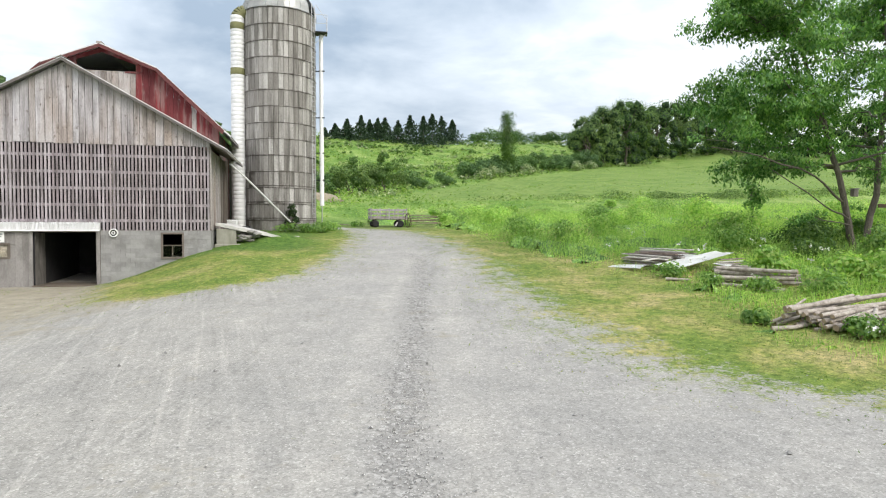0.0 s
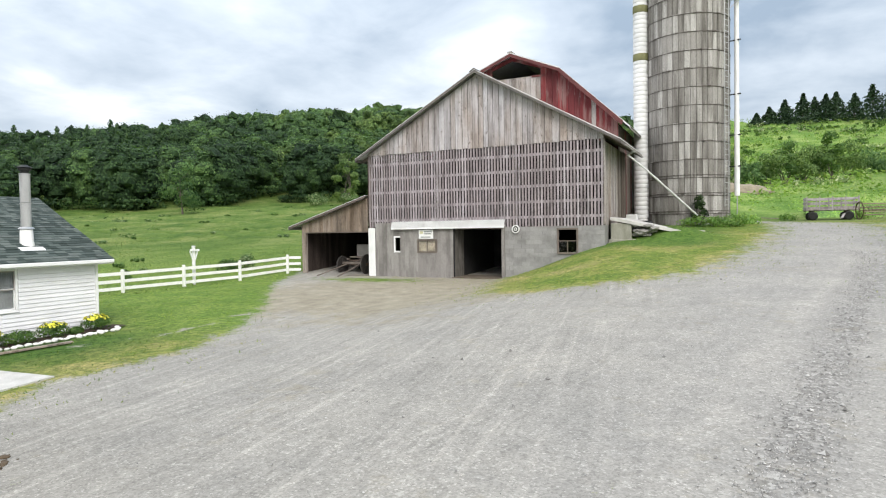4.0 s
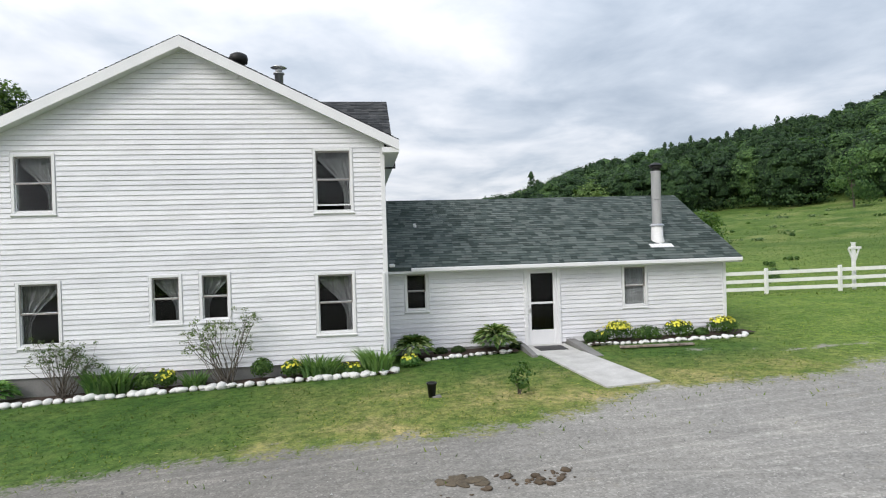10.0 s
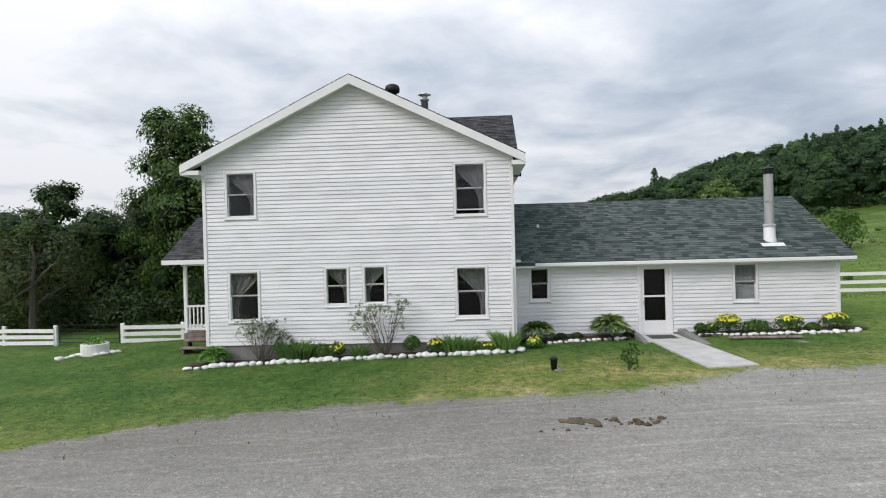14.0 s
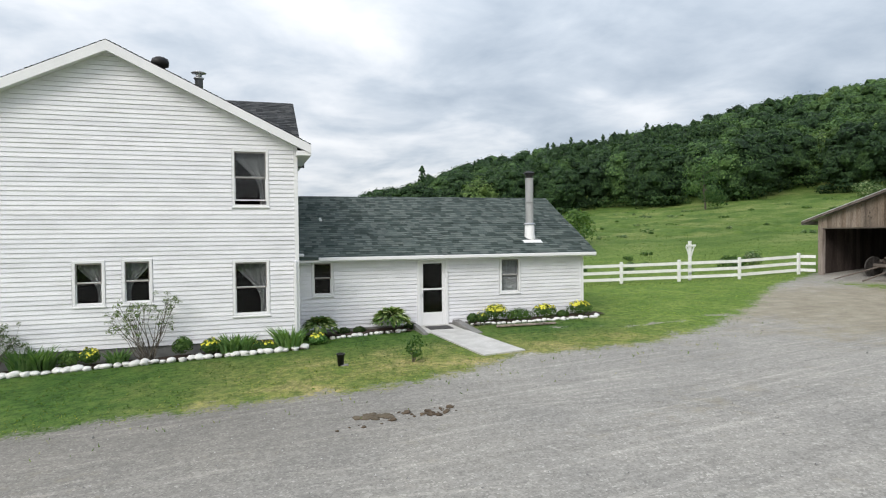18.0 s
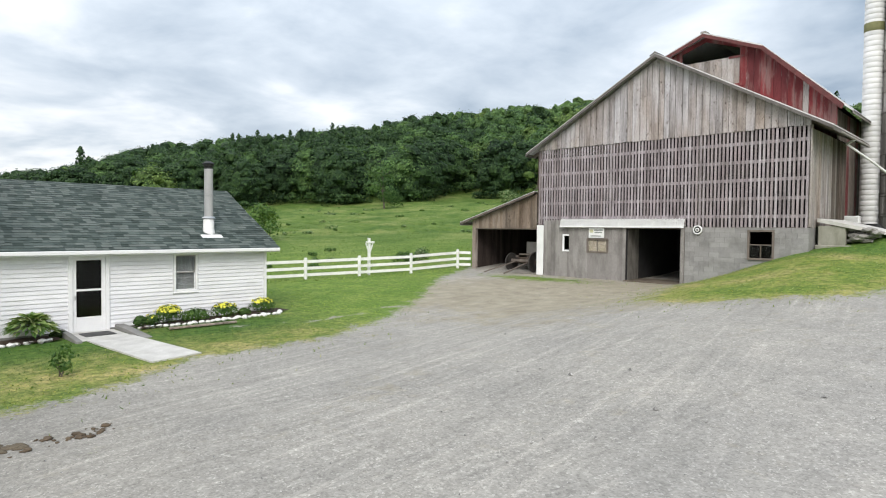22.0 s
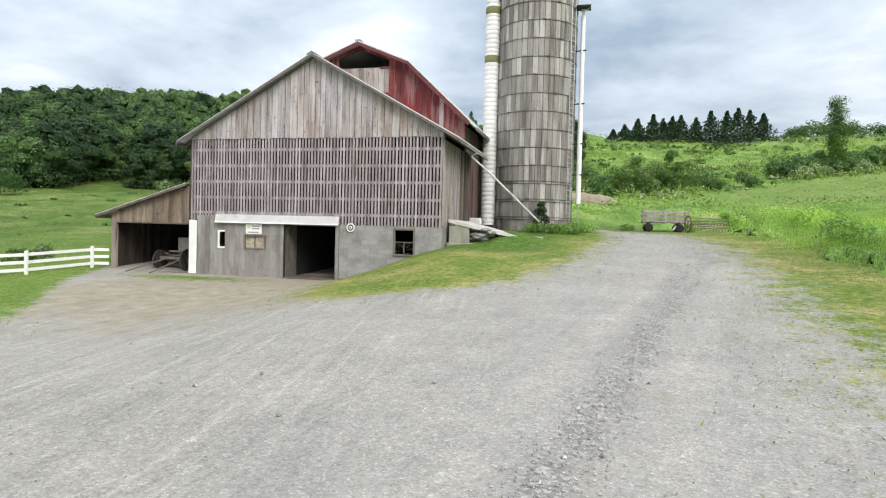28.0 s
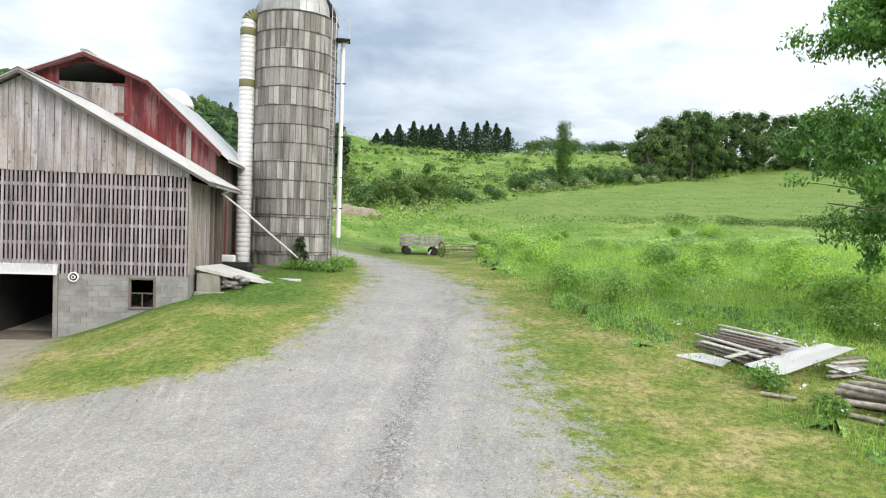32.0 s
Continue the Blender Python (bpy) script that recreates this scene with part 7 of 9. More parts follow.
def meadow():
    """Tall weeds on the lane's far side, thinning out up the hill."""
    weed_body()
    near = lambda x, y: clear_of_wagon(x, y) * weed_share(x, y) * (0.22 + 0.78 * piles_share(x, y)) * np.clip(1.3 - np.hypot(x, y) / 60, 0.1, 1)
    x, y = scatter(190000, 2, 36, -4, 50, near)
    tagged(bulk("tall_grass", blades(x, y, 0.16 + 1.2 * weed_top(x, y), 0.024, 0.25), 3, GRASS_TALL), "tall green meadow grass", "grass", kind="stuff")
    # patches gone to seed
    x, y = scatter(120000, 3, 42, -10, 62, near)
    k = RNG.random(len(x)) < clumpy(x, y, 3.4, 0.5, 0.72)
    x, y = x[k], y[k]
    p = np.stack([x, y, ground(x, y) + weed_top(x, y) + RNG.uniform(0.02, 0.3, len(x))], 1)
    tagged(bulk("seed_heads", leaf_quads(p, 0.11, 0.16, 0.0), 4, SEED_HEAD), "pale tan grass heads gone to seed", "grass", kind="stuff")
    x, y = scatter(300000, 2, 45, -14, 66, near)
    p = np.stack([x, y, ground(x, y) + weed_top(x, y) * RNG.uniform(0.66, 1.12, len(x)) + 0.06 * RNG.random(len(x))], 1)
    tagged(bulk("leafy_weeds", leaf_quads(p, 0.105, 0.4, 0.1, np.array([0, 0, 0.7]) + 0.6 * unit(len(p))), 4, GRASS_TALL), "leafy green weeds crowding the meadow", "weeds", kind="stuff")
    # the far slope: coarser tufts and low scrub
    x, y = scatter(190000, -60, 150, 58, 195, lambda x, y: ease(-16, -8, x - np.interp(y, (58, 120, 195), (2, -4, -12))) * np.clip(1.1 - y / 260, 0.2, 1) * (1 - 0.82 * mown_share(x, y)))
    c = clumpy(x, y, 7.0, 0.4, 0.62) * (1 - 0.9 * mown_share(x, y))
    p = np.stack([x, y, ground(x, y) + (0.15 + 0.9 * c) * RNG.random(len(x))], 1)
    tagged(bulk("slope_tufts", leaf_quads(p, (0.26 + 0.24 * c) * np.interp(y, (58, 85), (0.5, 1)), 0.6, 0.0, np.array([0, 0, 0.8]) + 0.6 * unit(len(p))), 4, GRASS_SLOPE), "rough green tufts over the far hill slope", "weeds", kind="stuff")
    # cropped pasture beyond the white fence, with darker thistle tufts
    x, y = scatter(110, -100, -28, 14, 120, lambda x, y: 0.8 * (np.hypot(x, y) < 116))
    q = []
    for a, b in zip(x, y):
        r = RNG.uniform(0.15, 0.45)
        p, d = crown_points([(a + RNG.normal() * r, b + RNG.normal() * r, height(a, b) + 0.1, r * RNG.uniform(0.5, 1.1)) for _ in range(3)], 90, 0.3)
        q.append(leaf_quads(p, 0.2, 0.6, 0.0, d))
    tagged(bulk("pasture_tufts", np.concatenate(q), 4, LEAF_BUSH), "dark weed tufts dotting the cropped pasture", "weeds", kind="stuff")
    x, y = scatter(130, -95, -32, 10, 100, lambda x, y: 0.95 * (np.hypot(x, y) < 112) * (0.25 + 0.75 * (y < -0.72 * x)))
    q = []
    for a, b in zip(x, y):
        r = RNG.uniform(0.2, 0.55)
        p, d = crown_points([(a + RNG.normal() * r, b + RNG.normal() * r, height(a, b) + 0.08, r * RNG.uniform(0.4, 0.9)) for _ in range(4)], 100, 0.3)
        q.append(leaf_quads(p, 0.2, 0.6, 0.0, d))
    tagged(bulk("pasture_thistles", np.concatenate(q), 4, LEAF_THISTLE), "pale green flowering thistles scattered over the pasture", "weeds", kind="stuff")
    bush("pasture_bush", "rounded dark green bush out on the pasture", -49.5, 28.3, 3.6, 3.3, LEAF_BUSH, 1800, 0.24)
    bush("dock_bush", "low dark green dock clump behind the pasture fence", -28.6, 25.2, 1.4, 0.6, LEAF_BUSH, 700, 0.14, "weed clumps behind the pasture fence")
    bush("thistle_bush", "pale green flowering thistle clump behind the pasture fence", -28.4, 26.5, 1.2, 0.8, LEAF_THISTLE, 600, 0.14, "weed clumps behind the pasture fence")
    for a, b, w in ((-69.5, 88.5, 4.2), (-65.0, 91.5, 3.4)):
        bush("elder_bush", "low pale flowering bush at the wood's foot", a, b, w, 1.9, LEAF_THISTLE, 900, 0.3, "flowering bushes at the wood's foot")
    x, y = scatter(150000, -95, -25, 8, 110, lambda x, y: np.clip(1.15 - np.hypot(x, y) / 120, 0, 1) * (np.hypot(x, y) < 116))
    k = open_air(x, y) & (x < -25.2 - 0.2 * np.clip(20 - y, 0, 20))
    tagged(bulk("pasture_grass", blades(x[k], y[k], 0.07, 0.05, 0.7), 3, GRASS_PASTURE), "cropped green pasture grass", "grass", kind="stuff")


def hedgerows():
    for x, y, w, h in ((-0.8, 89, 3.6, 3.2), (1.1, 90, 4.2, 4.4), (3.2, 92, 3.8, 6.4), (5.3, 93, 4.0, 4.6), (7.6, 95, 4.2, 5.4), (8.8, 94, 3.0, 7.2), (10.4, 97, 4.4, 5.2), (13.0, 101, 4.4, 3.2), (-3.6, 96, 4.4, 4.2), (-7, 102, 4.6, 4.6), (15.5, 100, 3.0, 1.7), (20.5, 104, 3.8, 2.2)):
        bush("hedge_bush", "tall mixed green bush on the meadow slope", x, y, w, h, LEAF_BUSH if h > 6 else LEAF_WOOD_FRESH if h > 4 else LEAF_WOOD, 1500, 0.32, "bushes on the slope")
    for k in range(19):
        x = 28 + k * 2.1 + RNG.normal() * 0.5
        y = np.interp(x, (28, 37, 49, 65, 90), (116, 122.5, 131, 139.5, 151)) + RNG.normal() * 1.2
        bush("hedge_bush", "dark green bush in the field hedge", x, y, RNG.uniform(3.6, 5.2), RNG.uniform(2.6, 4.8), LEAF_WOOD, 1200, 0.42, "bushes along the field hedge")
    for x in (31, 34, 43, 58, 62.5):
        bush("blossom_bush", "low shrub with whitish blossom below the hedge", x, np.interp(x, (28, 37, 49, 65, 90), (112, 118.5, 126, 134.5, 148)), RNG.uniform(3.2, 4.6), RNG.uniform(1.5, 2.3), LEAF_PALE, 800, 0.35, "whitish shrubs below the hedge")
    tree("poplar", "slim upright green tree standing on the hedge line", 38.4, 122.6, 14.8, 1.5, LEAF_BUSH, 9000, 0.28, 0.2, 0.05, 60, clump=0.9, hollow=0.1)
    for x, y, h, s in ((66, 143, 14, 4.6), (73, 148, 17, 5.5), (82, 152, 19, 6.5), (91, 160, 16, 6), (100, 166, 18, 7), (112, 172, 19, 7.5), (124, 176, 18, 7), (138, 182, 18, 8), (96, 178, 17, 7), (150, 180, 20, 8), (168, 178, 20, 8), (186, 176, 20, 8)):
        tree("field_tree", "broad dark green tree at the top of the field", x, y, h, s, (LEAF_WOOD, LEAF_BUSH, LEAF_WOOD_FRESH)[int(RNG.integers(3))], 7500, 0.42, 0.4, 0.02, 60, "trees at the top of the field", None, 0.42, 0.9)
    for k in range(15):
        x = 54 + k * 4.6 + RNG.normal() * 1.5
        bush("crest_bush", "low dark tree on the hill's skyline", x, 200 + RNG.normal() * 3, RNG.uniform(7, 11), RNG.uniform(2.6, 4.4), LEAF_WOOD, 1300, 0.6, "low trees on the skyline")
    for x, h in ((2.0, 3.2), (5.2, 4.2), (8.8, 5.8), (12.9, 7.4), (16.1, 6.2), (18.4, 6.8), (20.8, 7.4), (24.5, 6.6), (28.7, 8.4), (32.0, 8.8), (35.7, 9.4), (39.5, 8.4), (43.1, 7.6)):
        spruce(x, 190 + RNG.normal() * 2.5, h * RNG.uniform(0.95, 1.06))
    tree("pasture_tree", "thin grey-green tree at the wood's foot", -80.5, 68.4, 8.4, 3.4, LEAF_WOOD, 2300, 0.36, 0.16, 0.08, 16)
    tree("larch", "light green cone-shaped tree before the dark woods", -67.5, 95.0, 10.5, 2.7, LEAF_WOOD_FRESH, 6500, 0.32, 0.2, 0.03, 26, clump=0.8, hollow=0.3)
    # tall dock and thistle along the foot of the mown field
    x = RNG.uniform(15, 75, 26000)
    q = 0.5 + np.array([noise.noise((v * 0.35, 2.0, 0)) for v in x])
    k = RNG.random(len(x)) < ease(0.30, 0.6, q) * (0.12 + 0.88 * ease(24, 42, x))
    x, q = x[k], q[k]
    y = field_foot(x) + RNG.normal(size=len(x)) * 1.2
    p = np.stack([x, y, ground(x, y) + (0.2 + 0.95 * q) * RNG.random(len(x))], 1)
    tagged(bulk("field_edge_weeds", leaf_quads(p, 0.19, 0.5, 0.0), 4, LEAF_WOOD_FRESH), "tall weeds along the mown field's foot", "weeds", kind="stuff")
    # scrub and flowering clumps over the rough slope above the field
    x, y = scatter(900, -40, 140, 84, 195, lambda x, y: (y > field_head(x) + 2) * ease(-16, -8, x - np.interp(y, (58, 120, 195), (2, -4, -12))))
    for name, mat, label, part_of in (("slope_scrub", LEAF_BUSH, "dark low scrub clumps over the rough slope", slice(0, None, 2)), ("slope_blossom", LEAF_PALE, "whitish flowering clumps over the rough slope", slice(1, None, 2))):
        q = []
        for a, b in zip(x[part_of], y[part_of]):
            r = RNG.uniform(0.5, 1.3)
            c = [(a + RNG.normal() * r * 1.6, b + RNG.normal() * r, height(a, b) + 0.25 * r, r * RNG.uniform(0.5, 0.9)) for _ in range(4)]
            p, d = crown_points(c, 120, 0.3)
            q.append(leaf_quads(p, 0.4, 0.6, 0.0, d))
        tagged(bulk(name, np.concatenate(q), 4, mat), label, "scrub", kind="stuff")


def shade_trees():
    """The dark trees that close the yard behind the farmhouse."""
    for x, y, h, s in ((-33.2, -14.9, 12.3, 2.5), (-38, -10.5, 10.0, 4.2), (-36, -20.0, 6.9, 3.2), (-34, -22.8, 8.5, 1.7), (-40, -30, 7.2, 4.2), (-33, -30.5, 6.6, 3.6), (-42, -17, 9.0, 4.5), (-45, -24, 8.0, 5),
                       (-31.5, -12.2, 8.5, 3.0), (-44, -36, 8.0, 5), (-36, -37, 7.0, 4.6), (-48, -8, 9.5, 5), (-30.5, -20.5, 5.6, 2.6), (-36.5, -26, 6.4, 3.2), (-35.5, -17, 8.0, 2.6)):
        # Taller crowns get the leaves painted sunlit, lower ones the shaded tones.
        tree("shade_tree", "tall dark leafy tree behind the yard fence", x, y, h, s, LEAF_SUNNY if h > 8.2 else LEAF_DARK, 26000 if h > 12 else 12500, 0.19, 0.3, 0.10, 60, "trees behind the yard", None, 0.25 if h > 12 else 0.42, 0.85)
    # Dark bushes added to hide lit ground where deep shade should lie.
    for k in range(9):
        bush("shade_bush", "low dark bush in the deep shade behind the yard fence", -28.2 + RNG.normal() * 0.4, -20.0 + 1.45 * k, RNG.uniform(2.2, 3.0), RNG.uniform(1.3, 1.8), LEAF_DARK, 1300, 0.16, "bushes behind the yard fence")
    tree("apple_tree", "low spreading tree with dusty brownish-green leaves", -26.5, -18.4, 4.9, 2.4, LEAF_OLIVE, 6500, 0.15, 0.18, 0.14, 22)
    for k in range(10):
        bush("thicket_bush", "dark undergrowth below the shade trees", -29.5 - RNG.random() * 4, -10 - 2.6 * k, 4.0, RNG.uniform(1.8, 3.2), LEAF_DARK, 900, 0.34, "undergrowth behind the fence")


def ash_tree():
    """The big two-stemmed tree beside the lane: long boughs with drooping sprays in flat layers."""
    x, y = 19.6, 18.1
    z = height(x, y)
    t = thing("ash_tree", "large two-stemmed tree with drooping light green leaves", "tree", at=(x, y, z))
    tips = []
    stems = (((19.45, 18.1, z - 0.2), (18.3, 18.0, 5.5), (16.6, 17.9, 9.6), (15.6, 18.0, 13.6)), ((19.75, 18.1, z - 0.2), (20.6, 18.3, 5.6), (21.4, 18.7, 9.8), (21.2, 19.0, 14.0)))
    for k, line in enumerate(stems):
        bm = bmesh.new()
        for (a, b), (r0, r1) in zip(zip(line, line[1:]), ((0.155, 0.115), (0.115, 0.07), (0.07, 0.02))):
            limb(bm, a, b, r0, r1, 0.05, 4, 9)
        part("trunk", bm, BARK, t, "grey-brown leaning stem")
        line = [Vector(p) for p in line]
        for i in range(24):
            f = RNG.uniform(1.0, 2.9)
            a = line[int(f)].lerp(line[int(f) + 1], f - int(f))
            ang = RNG.uniform(0, 2 * math.pi)
            if k == 0 and i % 3:
                ang = math.pi + RNG.normal() * 0.62
            reach = np.interp(a.z, (4, 6, 9, 12, 14), (4.4, 5.4, 4.6, 3.0, 1.2)) * RNG.uniform(0.75, 1.12)
            end = a + Vector((math.cos(ang) * reach, math.sin(ang) * reach * 0.8, RNG.uniform(0.0, 0.36) * reach * np.interp(a.z, (5, 9), (0.6, 1.3))))
            boughs = bmesh.new()
            limb(boughs, a, end, 0.055, 0.012, 0.14, 4, 6)
            for s in range(9):
                g = RNG.uniform(0.3, 1.05)
                c = a.lerp(end, g) + Vector(RNG.normal(size=3) * (0.5, 0.5, 0.16))
                limb(boughs, a.lerp(end, g * 0.94), c, 0.014, 0.004, 0.2, 2, 4)
                tips.append((*c, RNG.uniform(0.4, 0.85)))
            part("bough", boughs, BARK, t)
    low = bmesh.new()
    for p, q, r in (((18.55, 18.0, 4.3), (16.9, 17.7, 5.3), 0.06), ((16.9, 17.7, 5.3), (14.3, 17.5, 6.0), 0.045), ((14.3, 17.5, 6.0), (11.9, 17.4, 6.3), 0.03), ((19.0, 18.0, 3.5), (17.3, 17.6, 4.1), 0.045), ((17.3, 17.6, 4.1), (14.6, 17.4, 5.5), 0.03), ((19.1, 18.0, 3.3), (16.6, 17.6, 3.7), 0.025)):
        limb(low, p, q, r, r * 0.65, 0.08, 3, 6)
    part("low_limb", low, BARK, t)
    # the heavy drooping side over the lane
    for k in range(74):
        u = RNG.random()
        tips.append((11.9 + 6.0 * u, 17.6 + RNG.normal() * 1.1, 6.55 + 2.2 * RNG.random() - 0.15 * u + 0.5 * math.sin(u * 3), RNG.uniform(0.45, 0.8)))
    for c in ((16.2, 17.5, 3.75), (16.9, 17.6, 3.9), (15.9, 17.5, 3.6), (19.6, 18.4, 4.2), (21.6, 18.2, 4.3)):
        tips.append((*c, 0.42))
    tips = np.array(tips)
    p, d = crown_points(tips, 74000, 0.1)
    # lay each spray out flat and let its rim hang
    rim = np.hypot(d[:, 0], d[:, 1])
    p[:, 2] -= d[:, 2] * 0.14 + 0.16 * rim ** 2
    under(bulk("crown", leaf_quads(p, 0.185, 0.4, 0.75, d * 0.45 + np.array([0, 0, 0.9])), 4, LEAF_TREE), t)
    b = thing("nest_box", "small weathered wooden nest box on the tree", "nest box", at=(18.95, 17.85, z + 2.6))
    part("box_body", boxes((18.83, 17.72, z + 2.45, 19.05, 17.92, z + 2.75), bevel=0.01), BOARD, b)
    part("box_roof", boxes((18.8, 17.68, z + 2.75, 19.08, 17.95, z + 2.79), bevel=0.005), FASCIA, b)
    tagged(part("tree_board", boxes((20.1, 17.75, z + 2.0, 20.9, 17.8, z + 2.16), bevel=0.005), RUST), "rust-brown board nailed across the tree stem", "board")
    tree("sapling", "slender young tree in the weeds", 18.3, 23.0, 4.9, 0.42, LEAF_TREE, 1000, 0.17, 0.05, 0.3, 12)
    spots = [(16.5, 22.5, 2.6, 1.3), (19.0, 16.0, 2.2, 1.1), (22.5, 18.5, 2.8, 1.5), (17.5, 14.2, 2.2, 1.2), (21.5, 14.5, 2.6, 1.4), (24, 24, 3, 1.6), (14, 12.5, 2.0, 1.0), (15.4, 34.5, 2.8, 1.2), (17.8, 26.9, 3.2, 2.0), (11.7, 25.3, 2.4, 1.2), (9.4, 24.6, 2.2, 1.1), (9, 37.2, 2.6, 1.2), (10.6, 50, 3.0, 1.5), (8, 28, 2.4, 1.1), (17.4, 22.8, 2.6, 1.4), (19, 35.5, 2.6, 1.2), (8.3, 47, 2.2, 1.3), (7.4, 43.5, 1.8, 1.0), (12.5, 46, 2.6, 1.3)]
    rng = random.Random(31)
    while len(spots) < 46:
        x, y = rng.uniform(7, 34), rng.uniform(12, 60)
        if weed_share(x, y) > 0.95 and all((x - s[0]) ** 2 + (y - s[1]) ** 2 > 2.5 for s in spots):
            spots.append((x, y, rng.uniform(1.3, 2.8), rng.uniform(0.6, 1.3)))
    for k, (x, y, w, h) in enumerate(spots):
        bush("weed_bush", "leafy green bush among the roadside weeds", x, y, w, h, (GRASS_TALL, LEAF_WEED, GRASS_TALL)[k % 3], 1400, 0.15, "bushes among the weeds")
    for x, y, w, h in ((8.6, 7.75, 0.9, 0.42), (9.2, 7.5, 1.2, 0.55), (9.9, 7.2, 1.3, 0.6), (10.6, 7.4, 1.2, 0.7), (7.5, 9.5, 0.7, 0.3), (10.4, 12.7, 1.1, 0.4), (9.6, 14.2, 1.0, 0.4), (9.5, 16.2, 1.2, 0.4), (11.4, 11.6, 1.4, 0.6)):
        bush("weed_bush", "leafy green bush among the roadside weeds", x, y, w, h, LEAF_WEED, 700, 0.11, "bushes among the weeds")
    for x, y, w, h in ((17.6, 18.6, 2.2, 1.3), (18.6, 19.6, 2.6, 1.5), (20.6, 19.4, 2.4, 1.4), (22.0, 17.4, 2.4, 1.3), (16.4, 17.2, 1.8, 0.9), (20.2, 16.4, 2.0, 1.0)):
        bush("shade_bush", "dark green undergrowth below the two-stemmed tree", x, y, w, h, LEAF_BUSH, 1500, 0.15, "undergrowth below the tree")
    bush("silo_bush", "dark shrub growing at the silo's foot", -4.0, 34.1, 0.9, 1.9, LEAF_DARK, 700, 0.13)
    for x, y in ((-2.2, 34.6), (-1.8, 36.0), (-2.8, 33.7), (-3.4, 33.3), (-1.9, 35.2), (-2.4, 33.2), (-4.4, 33.6), (1.0, 49.6), (5.4, 49.8)):
        bush("foot_weeds", "rank green weeds in the long grass", x, y, 1.3, 0.42, LEAF_WEED, 520, 0.12, "rank weeds by the lane")


far_woods()
lawn()
meadow()
hedgerows()
shade_trees()
ash_tree()

# ---- fences, beds, piles and small things ----
def rail_fence(name, label, posts, tall, rails, group="", sink=0.0):
    """A white board fence: posts, and three boards from post to post."""
    f = thing(name, label, "fence", group, at=(posts[0][0], posts[0][1], height(*posts[0])))
    base = [height(x, y) - sink * k / (len(posts) - 1) for k, (x, y) in enumerate(posts)]
    for (x, y), z in zip(posts, base):
        if (x, y) == (-24.16, 26.3):
            continue  # the rails end on the shed's corner post
        part("post", boxes((x - 0.06, y - 0.06, z - 0.3, x + 0.06, y + 0.06, z + tall), bevel=0.01), WHITE_FENCE, f)
        part("post_cap", prism(bmesh.new(), [(x - 0.063, z + tall), (x + 0.063, z + tall), (x, z + tall + 0.025)], y - 0.063, y + 0.063, "y"), WHITE_FENCE, f)
    for (xa, ya), (xb, yb), za, zb in zip(posts, posts[1:], base, base[1:]):
        for h in rails:
            d = Vector((yb - ya, xa - xb, 0)).normalized() * 0.08
            bar("rail", WHITE_FENCE, f, Vector((xa, ya, za + h)) + d, Vector((xb, yb, zb + h + RNG.normal() * 0.01)) + d, 0.035, 0.14)
    return f


def yard_fences():
    line = [(-24.16, 26.3), (-24.75, 25.9), (-25.35, 22.9), (-26.2, 20.1), (-26.95, 17.4), (-27.7, 14.6), (-28.45, 11.9), (-29.2, 9.1), (-29.95, 6.3)]
    rail_fence("pasture_fence", "white three-rail board fence along the pasture", line, 1.02, (0.2, 0.53, 0.86))
    x, y = -26.35, 20.85
    z = height(x, y)
    p = thing("braced_post", "white post with a braced crossarm beside the fence", "post", at=(x, y, z))
    part("post", boxes((x - 0.06, y - 0.06, z - 0.2, x + 0.06, y + 0.06, z + 1.88), bevel=0.01), WHITE_FENCE, p)
    for s in (-1, 1):
        bar("brace", WHITE_FENCE, p, (x + 0.02, y + 0.05 * s, z + 1.18), (x + 0.02, y + 0.24 * s, z + 1.66), 0.05)
    part("crossarm", boxes((x + 0.06, y - 0.28, z + 1.64, x + 0.11, y + 0.28, z + 1.74), bevel=0.01), WHITE_FENCE, p)
    part("post_cap", boxes((x - 0.075, y - 0.075, z + 1.88, x + 0.075, y + 0.075, z + 1.91), bevel=0.01), WHITE_FENCE, p)
    rail_fence("yard_fence", "white board fence closing the back yard", [(-23.07, -12.45), (-23.3, -10.3), (-23.5, -8.2)], 0.71, (0.1, 0.34, 0.58), "yard fences", 0.2)
    rail_fence("yard_fence", "white board fence under the apple tree", [(-25.6, -23.0), (-24.9, -20.4), (-24.1, -17.8), (-23.3, -15.16)], 0.74, (0.1, 0.34, 0.58), "yard fences")
    g = thing("pipe_gate", "thin dark metal pipe gate between fence posts", "gate", at=(-23.2, -13.8, height(-23.2, -13.8)))
    z = height(-23.2, -13.8)
    for h in (0.08, 0.22, 0.38, 0.54, 0.72):
        bar("gate_bar", BLACK, g, (-23.28, -15.05, z + h), (-23.1, -12.55, z + h), 0.022)
    for t in (0.02, 0.98):
        x, y = -23.28 + 0.18 * t, -15.05 + 2.5 * t
        bar("gate_upright", BLACK, g, (x, y, z + 0.06), (x, y, z + 0.74), 0.03)


def pebble_mesh(name, material, seed, flat=0.75):
    bm = bmesh.new()
    bmesh.ops.create_icosphere(bm, subdivisions=2, radius=0.5)
    rng = random.Random(seed)
    off = Vector((rng.random() * 9, rng.random() * 9, rng.random() * 9))
    for v in bm.verts:
        v.co *= 1 + 0.42 * noise.noise(v.co * 2.1 + off) + 0.16 * noise.noise(v.co * 5.5 + off)
        v.co.z *= flat
    me = mesh_of(name, bm, material)
    me.polygons.foreach_set("use_smooth", [True] * len(me.polygons))
    return me


